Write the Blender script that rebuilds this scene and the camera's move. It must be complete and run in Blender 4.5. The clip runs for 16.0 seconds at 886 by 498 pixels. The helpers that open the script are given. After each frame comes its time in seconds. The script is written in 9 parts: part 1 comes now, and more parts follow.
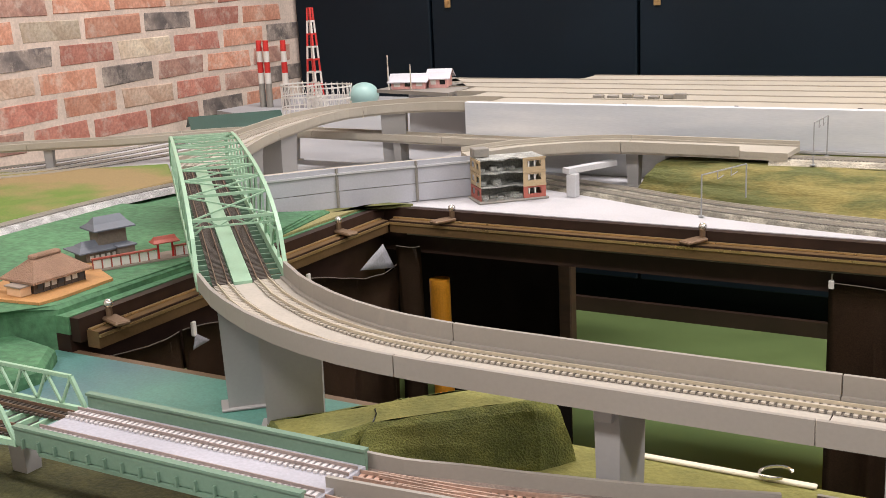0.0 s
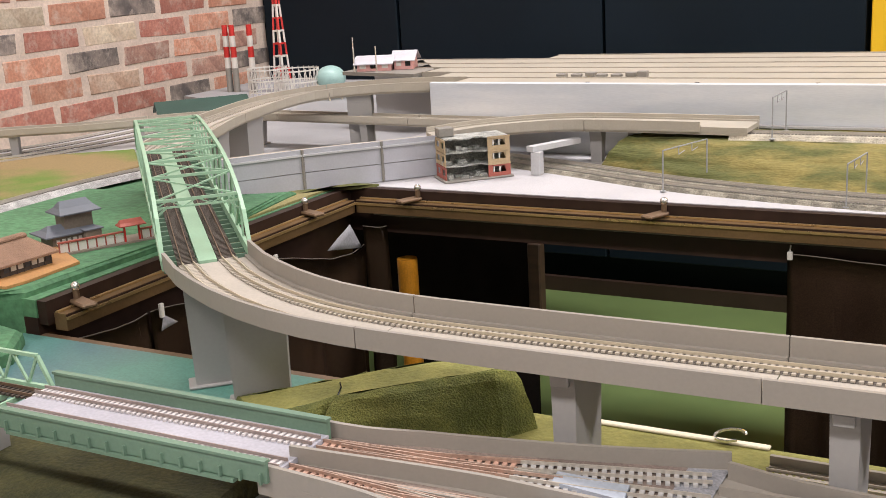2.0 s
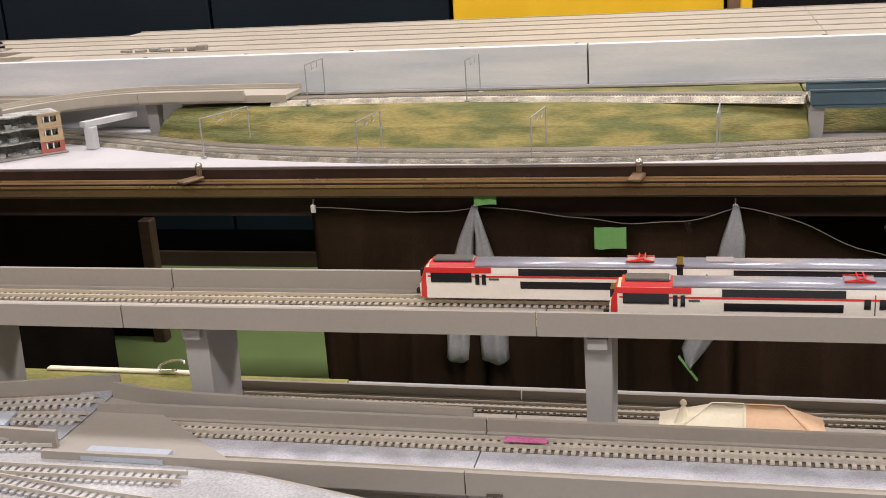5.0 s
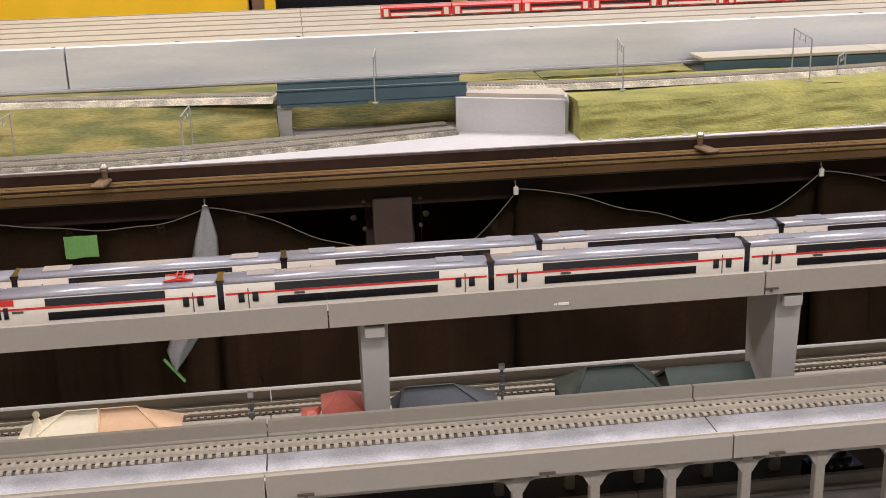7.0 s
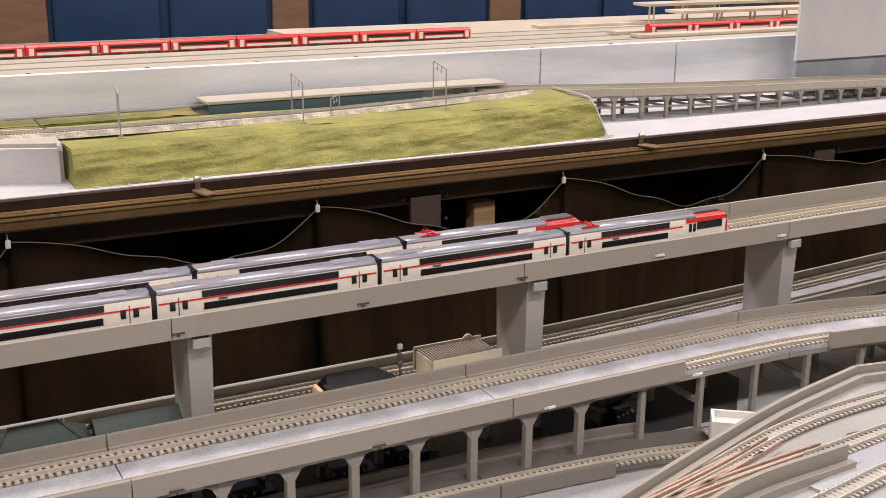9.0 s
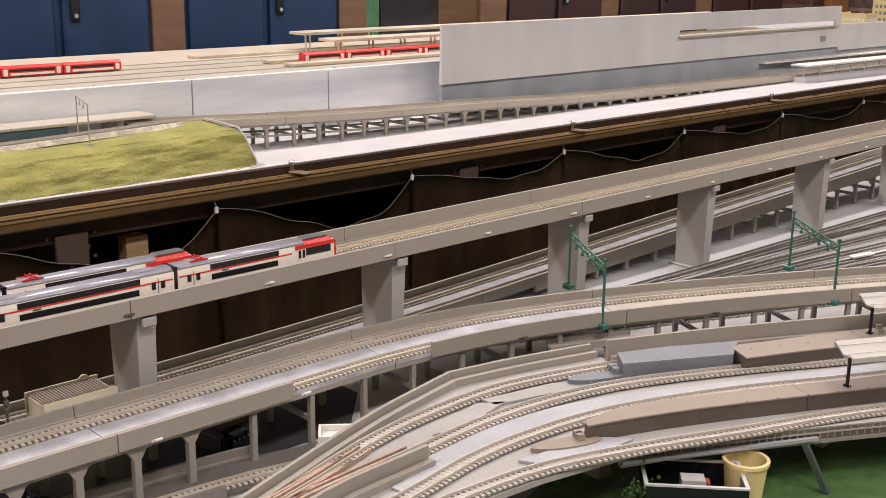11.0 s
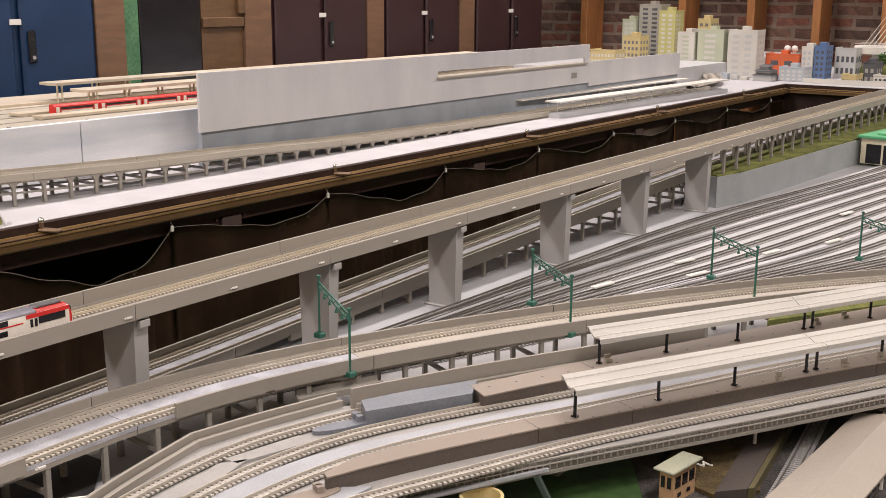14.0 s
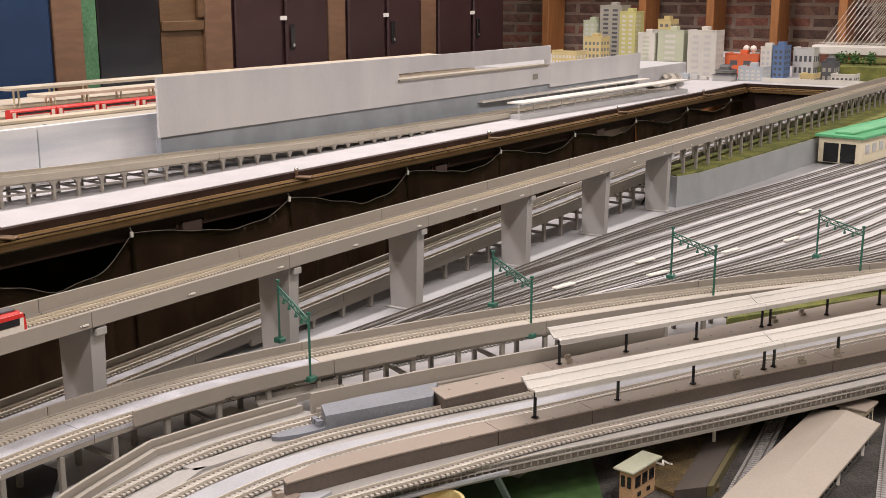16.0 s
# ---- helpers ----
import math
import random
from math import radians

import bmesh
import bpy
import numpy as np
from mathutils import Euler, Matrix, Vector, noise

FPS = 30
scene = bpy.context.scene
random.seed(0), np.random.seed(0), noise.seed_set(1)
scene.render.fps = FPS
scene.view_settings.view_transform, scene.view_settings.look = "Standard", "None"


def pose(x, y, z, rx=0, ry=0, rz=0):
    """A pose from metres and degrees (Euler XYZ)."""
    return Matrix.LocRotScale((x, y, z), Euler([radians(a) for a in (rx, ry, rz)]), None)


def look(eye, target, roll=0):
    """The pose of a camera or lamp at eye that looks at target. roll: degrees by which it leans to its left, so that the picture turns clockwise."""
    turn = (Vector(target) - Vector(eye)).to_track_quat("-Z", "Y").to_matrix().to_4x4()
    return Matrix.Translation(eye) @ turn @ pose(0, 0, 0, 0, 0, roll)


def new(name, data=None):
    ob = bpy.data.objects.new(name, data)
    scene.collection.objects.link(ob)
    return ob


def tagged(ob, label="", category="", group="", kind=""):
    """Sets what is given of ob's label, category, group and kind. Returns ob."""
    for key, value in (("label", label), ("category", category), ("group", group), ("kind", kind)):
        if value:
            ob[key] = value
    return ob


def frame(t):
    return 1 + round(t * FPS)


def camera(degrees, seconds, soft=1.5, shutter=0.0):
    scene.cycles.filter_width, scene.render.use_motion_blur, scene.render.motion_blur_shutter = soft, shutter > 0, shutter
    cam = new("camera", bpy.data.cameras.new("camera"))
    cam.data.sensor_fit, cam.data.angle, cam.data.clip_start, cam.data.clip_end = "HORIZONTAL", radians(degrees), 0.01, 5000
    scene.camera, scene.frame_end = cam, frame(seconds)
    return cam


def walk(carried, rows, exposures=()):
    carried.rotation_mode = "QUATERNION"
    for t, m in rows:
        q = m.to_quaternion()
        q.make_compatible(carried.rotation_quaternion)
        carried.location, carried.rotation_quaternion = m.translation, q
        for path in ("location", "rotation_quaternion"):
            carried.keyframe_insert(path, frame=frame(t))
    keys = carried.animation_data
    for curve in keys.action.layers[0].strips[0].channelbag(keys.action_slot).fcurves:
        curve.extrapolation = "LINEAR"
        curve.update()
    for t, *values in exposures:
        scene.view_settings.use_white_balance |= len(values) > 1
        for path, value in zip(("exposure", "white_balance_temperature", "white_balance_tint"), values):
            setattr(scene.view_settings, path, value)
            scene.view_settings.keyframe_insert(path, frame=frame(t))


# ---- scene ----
cam = camera(42.9, 16.0, soft=0.8)
# seconds, eye, yaw to the left of +y, pitch, roll
PATH = [
    (0, (0.0058, 0.0119, 1.2525), 30.53, -13.91, -2.66),
    (0.5, (0.0072, 0.0103, 1.2525), 30.47, -14.05, -2.80),
    (1, (0.0087, 0.0093, 1.2510), 30.28, -14.24, -2.88),
    (1.5, (0.0125, 0.0093, 1.2477), 29.95, -14.43, -2.96),
    (2, (0.0216, 0.0030, 1.2481), 29.20, -14.76, -3.32),
    (2.5, (0.0409, -0.0023, 1.2470), 27.97, -15.09, -3.52),
    (3, (0.0697, -0.0105, 1.2456), 26.04, -15.44, -3.83),
    (5.5, (0.2849, -0.0167, 1.2384), 9.23, -17.12, -3.20),
    (6, (0.3282, -0.0173, 1.2382), 4.35, -17.53, -2.83),
    (6.5, (0.3567, -0.0177, 1.2384), -1.13, -17.75, -2.31),
    (7, (0.3930, -0.0184, 1.2388), -6.95, -17.69, -1.62),
    (7.5, (0.4285, -0.0246, 1.2414), -12.64, -17.45, -0.99),
    (8, (0.4596, -0.0361, 1.2453), -18.12, -17.08, -0.41),
    (8.5, (0.4803, -0.0565, 1.2510), -23.25, -16.65, 0.07),
    (9, (0.4940, -0.0773, 1.2560), -28.07, -16.20, 0.44),
    (9.5, (0.5102, -0.1013, 1.2598), -32.51, -15.80, 0.61),
    (10, (0.5228, -0.1208, 1.2640), -36.65, -15.48, 0.69),
    (12.5, (0.5420, -0.1727, 1.2815), -50.43, -13.91, 0.76),
    (13, (0.5467, -0.1792, 1.2840), -52.08, -13.50, 0.67),
    (13.5, (0.5498, -0.1840, 1.2871), -53.40, -13.20, 0.48),
    (14, (0.5527, -0.1868, 1.2896), -54.44, -12.99, 0.32),
    (14.5, (0.5559, -0.1914, 1.2918), -55.24, -12.87, 0.22),
    (15, (0.5569, -0.1926, 1.2916), -55.76, -12.83, 0.15),
    (15.5, (0.5568, -0.1910, 1.2910), -56.08, -12.85, 0.09),
    (16, (0.5570, -0.1910, 1.2902), -56.23, -12.89, 0.02),
]
walk(cam, [(t, look(e, Vector(e) + Vector((-math.sin(radians(w)) * math.cos(radians(p)), math.cos(radians(w)) * math.cos(radians(p)), math.sin(radians(p)))), r)) for t, e, w, p, r in PATH],
     exposures=[(0, 0.12, 6150, 7), (3, 0.08, 6150, 7.5), (5.5, -0.03, 6150, 8), (8, -0.06, 6300, 9.0), (9.5, -0.08, 6400, 10.5), (12.5, -0.09, 6500, 9.5), (16, -0.1, 6500, 9.5)])

# ---- light: a closed room lit by its ceiling panels ----
FLOOR, CEIL = 0.33, 2.95
XL, XR, YF, YB = -2.086, 6.55, -2.2, 2.78
XC, YE = 5.56, 3.5          # where the cabinet wall ends, and the alcove behind it
world = bpy.data.worlds.new("world")
scene.world = world
world.use_nodes = True
world.node_tree.nodes["Background"].inputs[0].default_value = (0.9, 0.95, 1.0, 1)
world.node_tree.nodes["Background"].inputs[1].default_value = 0.15
PANELS = [(x, y) for x in (-1.0, 1.0, 3.0, 5.0) for y in (-0.7, 1.85)]
for px, py in PANELS:
    lamp = bpy.data.lights.new("panel_light", "AREA")
    lamp.shape, lamp.size, lamp.size_y = "RECTANGLE", 1.2, 0.3
    lamp.energy, lamp.color = 39.5, (1.0, 0.885, 0.85)
    new("panel_light", lamp).matrix_world = pose(px, py, CEIL - 0.06)

# ---- materials ----
def mat(name, col, rough=0.6, metal=0.0, var=0.12, fine=400.0, coarse=14.0, bump=0.0, col2=None, mix=(0.42, 0.62), spec=0.5, stretch=(1, 1, 1), trans=0.0):
    """A painted or raw surface: base colour with grain and blotches at two sizes, roughness variation and fine relief."""
    m = bpy.data.materials.new(name)
    m.use_nodes = True
    nt = m.node_tree
    bs = nt.nodes["Principled BSDF"]
    tc = nt.nodes.new("ShaderNodeTexCoord")
    mp = nt.nodes.new("ShaderNodeMapping")
    mp.inputs["Scale"].default_value = stretch
    nt.links.new(tc.outputs["Object"], mp.inputs["Vector"])
    n1, n2 = nt.nodes.new("ShaderNodeTexNoise"), nt.nodes.new("ShaderNodeTexNoise")
    for n, s, d in ((n1, coarse, 5.0), (n2, fine, 3.0)):
        n.inputs["Scale"].default_value = s
        n.inputs["Detail"].default_value = d
        nt.links.new(mp.outputs["Vector"], n.inputs["Vector"])
    ramp = nt.nodes.new("ShaderNodeValToRGB")
    ramp.color_ramp.elements[0].position, ramp.color_ramp.elements[1].position = mix
    a = col2 or tuple(max(0.0, c * (1 - var)) for c in col)
    b = col if col2 else tuple(min(1.0, c * (1 + var * 0.6)) for c in col)
    ramp.color_ramp.elements[0].color, ramp.color_ramp.elements[1].color = (*a, 1), (*b, 1)
    nt.links.new(n1.outputs["Fac"], ramp.inputs["Fac"])
    g = nt.nodes.new("ShaderNodeMapRange")
    g.inputs["From Min"].default_value, g.inputs["From Max"].default_value = 0.3, 0.7
    g.inputs["To Min"].default_value, g.inputs["To Max"].default_value = 1 - var, 1 + var
    nt.links.new(n2.outputs["Fac"], g.inputs["Value"])
    mul = nt.nodes.new("ShaderNodeVectorMath")
    mul.operation = "SCALE"
    nt.links.new(ramp.outputs["Color"], mul.inputs[0])
    nt.links.new(g.outputs["Result"], mul.inputs["Scale"])
    nt.links.new(mul.outputs["Vector"], bs.inputs["Base Color"])
    r = nt.nodes.new("ShaderNodeMapRange")
    r.inputs["To Min"].default_value, r.inputs["To Max"].default_value = max(0.02, rough - 0.12), min(1.0, rough + 0.12)
    nt.links.new(n1.outputs["Fac"], r.inputs["Value"])
    nt.links.new(r.outputs["Result"], bs.inputs["Roughness"])
    bs.inputs["Metallic"].default_value = metal
    bs.inputs["Specular IOR Level"].default_value = spec
    if trans:
        bs.inputs["Transmission Weight"].default_value = trans
    if bump:
        bp = nt.nodes.new("ShaderNodeBump")
        bp.inputs["Strength"].default_value, bp.inputs["Distance"].default_value = min(1.0, bump), 0.004
        nt.links.new(n2.outputs["Fac"], bp.inputs["Height"])
        nt.links.new(bp.outputs["Normal"], bs.inputs["Normal"])
    return m


def by_random(m, lo, hi):
    """Let each object vary in brightness by its own random number."""
    nt = m.node_tree
    bs = nt.nodes["Principled BSDF"]
    link = bs.inputs["Base Color"].links[0]
    src = link.from_socket
    oi, mr, mu = nt.nodes.new("ShaderNodeObjectInfo"), nt.nodes.new("ShaderNodeMapRange"), nt.nodes.new("ShaderNodeVectorMath")
    mr.inputs["To Min"].default_value, mr.inputs["To Max"].default_value = lo, hi
    mu.operation = "SCALE"
    nt.links.new(oi.outputs["Random"], mr.inputs["Value"])
    nt.links.new(src, mu.inputs[0])
    nt.links.new(mr.outputs["Result"], mu.inputs["Scale"])
    nt.links.new(mu.outputs["Vector"], bs.inputs["Base Color"])
    return m


CONC = mat("viaduct_grey_plastic", (0.285, 0.262, 0.23), 0.5, var=0.025, coarse=7)
CONC_D = mat("dusty_grey_plastic", (0.25, 0.235, 0.21), 0.6, var=0.07, coarse=9)
PIER = mat("pier_grey_plastic", (0.34, 0.332, 0.325), 0.5, var=0.02)
BED = mat("pale_slab_bed", (0.385, 0.39, 0.43), 0.8, var=0.16, fine=900, coarse=45)
BEDW = mat("dusty_deck_bed", (0.41, 0.375, 0.325), 0.7, var=0.07)
TIE = mat("sleeper_plastic", (0.46, 0.42, 0.355), 0.6, var=0.08)
GAPM = mat("gap_shade_ballast", (0.16, 0.14, 0.12), 0.85, var=0.2)
TIE_S = mat("pale_brown_sleeper", (0.40, 0.375, 0.34), 0.6, var=0.08)
TIE_M = mat("beige_sleeper_plastic", (0.40, 0.36, 0.30), 0.65, var=0.05)
TIE_D = mat("dark_sleeper_plastic", (0.07, 0.055, 0.045), 0.6)
RAIL = mat("nickel_rail", (0.50, 0.465, 0.41), 0.36, metal=0.3, var=0.05)
RAILG = mat("golden_nickel_rail", (0.50, 0.44, 0.335), 0.4, metal=0.25, var=0.05)
COPPER = mat("brown_switch_rail", (0.40, 0.285, 0.225), 0.42, metal=0.3, var=0.18)
TAN = mat("tan_deck_plastic", (0.40, 0.367, 0.307), 0.6, var=0.04)
PLAT = mat("platform_beige_plastic", (0.265, 0.222, 0.185), 0.6, var=0.04)
PLATB = mat("platform_brown_side", (0.095, 0.077, 0.066), 0.6)
PLATG = mat("blue_grey_plastic", (0.165, 0.18, 0.21), 0.5)
WHITE = mat("off_white_plastic", (0.66, 0.64, 0.60), 0.5, var=0.04)
WHITEB = mat("white_plaster", (0.47, 0.465, 0.485), 0.85, var=0.05, bump=0.15)
LGREY = mat("light_grey_paint", (0.50, 0.505, 0.52), 0.6, var=0.05)
PGREY = mat("painted_panel_grey", (0.60, 0.595, 0.61), 0.65, var=0.025, coarse=9, col2=(0.50, 0.505, 0.53), mix=(0.3, 0.7), stretch=(1.2, 1, 0.25))
SKYGREY = mat("washed_blue_grey_paint", (0.76, 0.77, 0.79), 0.75, var=0.04, coarse=11, col2=(0.56, 0.595, 0.65), mix=(0.36, 0.62), stretch=(0.25, 1, 2.2))
GROUND = mat("grey_painted_board", (0.33, 0.335, 0.35), 0.65, var=0.1, coarse=6)
GREENT = mat("truss_green_plastic", (0.30, 0.47, 0.33), 0.45, var=0.05)
GREEND = mat("girder_green_plastic", (0.14, 0.225, 0.162), 0.45, var=0.06)
MAST = mat("mast_green_plastic", (0.026, 0.125, 0.09), 0.45, var=0.05)
GRASS = mat("painted_grass_hill", (0.225, 0.19, 0.06), 0.9, var=0.16, fine=320, coarse=28, bump=0.35, col2=(0.10, 0.108, 0.03), mix=(0.42, 0.60), stretch=(0.5, 1, 1.6))
GRASSD = mat("moss_green_hill", (0.185, 0.19, 0.045), 0.95, var=0.28, fine=700, coarse=26, bump=0.5, col2=(0.10, 0.115, 0.026))
BANKM = mat("dark_olive_bank", (0.075, 0.07, 0.022), 0.95, var=0.25, fine=300, coarse=14, bump=0.4, col2=(0.04, 0.042, 0.014))
GRASSL = mat("pale_lime_hill", (0.29, 0.275, 0.08), 0.9, var=0.12, fine=260, coarse=22, bump=0.35, col2=(0.185, 0.185, 0.05), mix=(0.34, 0.66), stretch=(0.9, 1, 1.0))
FIELD = mat("emerald_painted_field", (0.085, 0.21, 0.10), 0.75, var=0.25, fine=120, coarse=7, col2=(0.05, 0.14, 0.065), bump=0.3)
FIELDB = mat("bright_green_field", (0.12, 0.19, 0.03), 0.85, var=0.15, coarse=5, col2=(0.26, 0.19, 0.085), mix=(0.42, 0.56))
WATER = mat("turquoise_painted_water", (0.10, 0.245, 0.20), 0.4, var=0.12, coarse=5, col2=(0.085, 0.17, 0.185), mix=(0.32, 0.52))
FELT = mat("olive_patched_board", (0.24, 0.21, 0.09), 0.85, var=0.2, coarse=8, col2=(0.15, 0.17, 0.05))
WOODD = mat("dark_brown_board", (0.030, 0.0155, 0.011), 0.5, var=0.2, fine=60, coarse=8, spec=0.3)
WOODL = mat("raw_wood", (0.36, 0.235, 0.13), 0.6, var=0.18, fine=90, coarse=10, stretch=(1, 1, 6))
BRONZE = mat("bronze_rail", (0.215, 0.135, 0.065), 0.38, metal=0.55, var=0.08)
BRONZEB = mat("polished_bronze_edge", (0.52, 0.36, 0.17), 0.3, metal=0.7, var=0.06)
BRONZED = mat("dull_brown_bracket", (0.17, 0.11, 0.065), 0.5, metal=0.3)
STEEL = mat("bright_steel", (0.75, 0.74, 0.72), 0.25, metal=0.9)
CLOTH = mat("dark_brown_curtain_cloth", (0.056, 0.033, 0.021), 0.42, var=0.3, fine=700, coarse=6, bump=0.08, spec=0.25)
CLOTHW = mat("pale_curtain_lining", (0.62, 0.62, 0.66), 0.85, var=0.1)
CORD = mat("cream_cord", (0.20, 0.175, 0.15), 0.6)
BLACK = mat("black_panel", (0.0040, 0.0098, 0.0168), 0.55, var=0.12, coarse=3, spec=0.2)
YELLOW = mat("yellow_panel", (0.82, 0.50, 0.015), 0.45, var=0.04)
BLUE = mat("blue_steel_cabinet", (0.0065, 0.028, 0.08), 0.4, var=0.08)
MAROON = mat("maroon_steel_cabinet", (0.036, 0.016, 0.017), 0.4, var=0.1)
LEGB = mat("brown_steel_leg", (0.075, 0.052, 0.046), 0.45, var=0.1)
BROWN = mat("brown_wood_pillar", (0.155, 0.085, 0.048), 0.55, var=0.12, stretch=(1, 1, 5))
GLASSD = mat("dark_window_glass", (0.012, 0.012, 0.014), 0.12, var=0.05)
MORTAR = mat("pale_mortar", (0.70, 0.575, 0.49), 0.95, var=0.10, fine=160, coarse=12, bump=0.2)
MORTARD = mat("dull_mortar", (0.28, 0.22, 0.18), 0.95, var=0.15, fine=220, coarse=12, bump=0.6)
FLOORM = mat("green_floor_sheet", (0.125, 0.185, 0.062), 0.55, var=0.06)
WALLP = mat("plain_wall_paint", (0.45, 0.42, 0.38), 0.8, var=0.05)
CEILM = mat("ceiling_board", (0.7, 0.68, 0.65), 0.8, var=0.03)
TRAINW = mat("train_ivory", (0.74, 0.70, 0.63), 0.35, var=0.03)
TRAINR = mat("train_red", (0.56, 0.025, 0.022), 0.35, var=0.04)
TRAINB = mat("train_black_window", (0.010, 0.010, 0.013), 0.2, var=0.03)
TRAING = mat("train_roof_grey", (0.27, 0.275, 0.325), 0.25, var=0.05, spec=0.9)
TRAING2 = mat("train_roof_dark", (0.085, 0.085, 0.09), 0.5)
RED = mat("signal_red", (0.55, 0.03, 0.025), 0.45)
CREAM = mat("cream_plastic", (0.72, 0.66, 0.50), 0.55, var=0.04)
PEACH = mat("peach_plastic", (0.66, 0.44, 0.27), 0.55, var=0.04)
BRICKRED = mat("brick_red_roof", (0.36, 0.085, 0.06), 0.6, var=0.08)
SLATE = mat("slate_grey_roof", (0.055, 0.062, 0.075), 0.6, var=0.08)
DKGREEN = mat("dark_green_roof", (0.035, 0.052, 0.045), 0.6, var=0.1)
BLUEGIRD = mat("slate_blue_girder", (0.06, 0.105, 0.13), 0.45, var=0.06)
THATCH = mat("thatch_roof", (0.30, 0.185, 0.125), 0.9, var=0.12, fine=500, coarse=30, bump=0.6)
ORANGE = mat("orange_pipe", (0.70, 0.29, 0.02), 0.4)
BALLAST = mat("grey_ballast", (0.30, 0.28, 0.225), 0.95, var=0.4, fine=700, coarse=60, bump=0.8)
TAPE = mat("green_tape", (0.19, 0.42, 0.13), 0.5, var=0.06)
PINK = mat("pink_wall", (0.66, 0.36, 0.34), 0.6)

# ---- building helpers ----
def part(name, bm, material, parent=None, label="", smooth=False):
    me = bpy.data.meshes.new(name)
    bm.to_mesh(me)
    bm.free()
    me.materials.append(material)
    if smooth:
        me.shade_smooth()
    ob = new(name, me)
    ob.parent = parent
    if label:
        ob["label"] = label
    return ob


def raw(name, verts, faces, material, parent=None, label=""):
    me = bpy.data.meshes.new(name)
    me.from_pydata(verts, [], faces)
    me.materials.append(material)
    ob = new(name, me)
    ob.parent = parent
    if label:
        ob["label"] = label
    return ob


def thing(name, label, category, group="", kind="", at=None):
    ob = new(name)
    ob.empty_display_size = 0.02
    if at is not None:
        ob.location = at
    return tagged(ob, label, category, group, kind)


def B():
    return bmesh.new()


def box(bm, x0, x1, y0, y1, z0, z1, m=None, bevel=0.0):
    vs = [bm.verts.new((x, y, z)) for z in (z0, z1) for y in (y0, y1) for x in (x0, x1)]
    fs = [bm.faces.new([vs[i] for i in f]) for f in ((0, 2, 3, 1), (4, 5, 7, 6), (0, 1, 5, 4), (2, 6, 7, 3), (0, 4, 6, 2), (1, 3, 7, 5))]
    if bevel:
        es = list({e for f in fs for e in f.edges})
        got = bmesh.ops.bevel(bm, geom=es, offset=bevel, segments=1, affect="EDGES", profile=0.5)
        vs = list({v for f in got["faces"] for v in f.verts} | {v for v in vs if v.is_valid})
    if m is not None:
        bmesh.ops.transform(bm, matrix=m, verts=vs)
    return vs


def cyl(bm, p, q, r0, r1=None, n=10):
    p, q = Vector(p), Vector(q)
    r1 = r0 if r1 is None else r1
    turn = (q - p).to_track_quat("Z", "Y").to_matrix()
    rings = []
    for c, r in ((p, r0), (q, r1)):
        rings.append([bm.verts.new(c + turn @ Vector((r * math.cos(6.28319 * i / n), r * math.sin(6.28319 * i / n), 0))) for i in range(n)])
    for i in range(n):
        j = (i + 1) % n
        bm.faces.new((rings[0][i], rings[0][j], rings[1][j], rings[1][i]))
    bm.faces.new(rings[0][::-1])
    bm.faces.new(rings[1])


def stick(bm, p, q, w, d=None, up=(0, 0, 1)):
    """A square bar from p to q."""
    p, q, d = Vector(p), Vector(q), d or w
    a = (q - p).normalized()
    s = a.cross(Vector(up))
    s = s.normalized() if s.length > 1e-4 else Vector((1, 0, 0))
    t = s.cross(a)
    vs = [bm.verts.new(c + s * i * w / 2 + t * j * d / 2) for c in (p, q) for i, j in ((-1, -1), (1, -1), (1, 1), (-1, 1))]
    for f in ((3, 2, 1, 0), (4, 5, 6, 7), (0, 1, 5, 4), (1, 2, 6, 5), (2, 3, 7, 6), (3, 0, 4, 7)):
        bm.faces.new([vs[i] for i in f])


def prism(bm, poly, z0, z1):
    """A flat polygon with thickness."""
    lo, hi = [bm.verts.new((x, y, z0)) for x, y in poly], [bm.verts.new((x, y, z1)) for x, y in poly]
    n = len(poly)
    area = sum(poly[i][0] * poly[(i + 1) % n][1] - poly[(i + 1) % n][0] * poly[i][1] for i in range(n))
    if area < 0:
        lo, hi = lo[::-1], hi[::-1]
    bm.faces.new(lo[::-1])
    bm.faces.new(hi)
    for i in range(n):
        j = (i + 1) % n
        bm.faces.new((lo[i], lo[j], hi[j], hi[i]))


def smooth(pts, step=0.02):
    """A soft line through the given points, cut into even steps."""
    p = [Vector(q if len(q) == 3 else (*q, 0)) for q in pts]
    p = [2 * p[0] - p[1]] + p + [2 * p[-1] - p[-2]]
    out = []
    for i in range(1, len(p) - 2):
        n = max(1, int((p[i + 1] - p[i]).length / step))
        for k in range(n):
            t = k / n
            a, b, c, d = p[i - 1:i + 3]
            out.append(0.5 * (2 * b + (c - a) * t + (2 * a - 5 * b + 4 * c - d) * t * t + (3 * b - a - 3 * c + d) * t ** 3))
    return out + [p[-2]]


def sides(path):
    """The unit vector to the left of the way at each point."""
    out = []
    for i in range(len(path)):
        a = path[min(i + 1, len(path) - 1)] - path[max(i - 1, 0)]
        out.append(Vector((-a.y, a.x, 0)).normalized())
    return out


def shift(path, d, dz=0.0):
    return [p + s * d + Vector((0, 0, dz)) for p, s in zip(path, sides(path))]


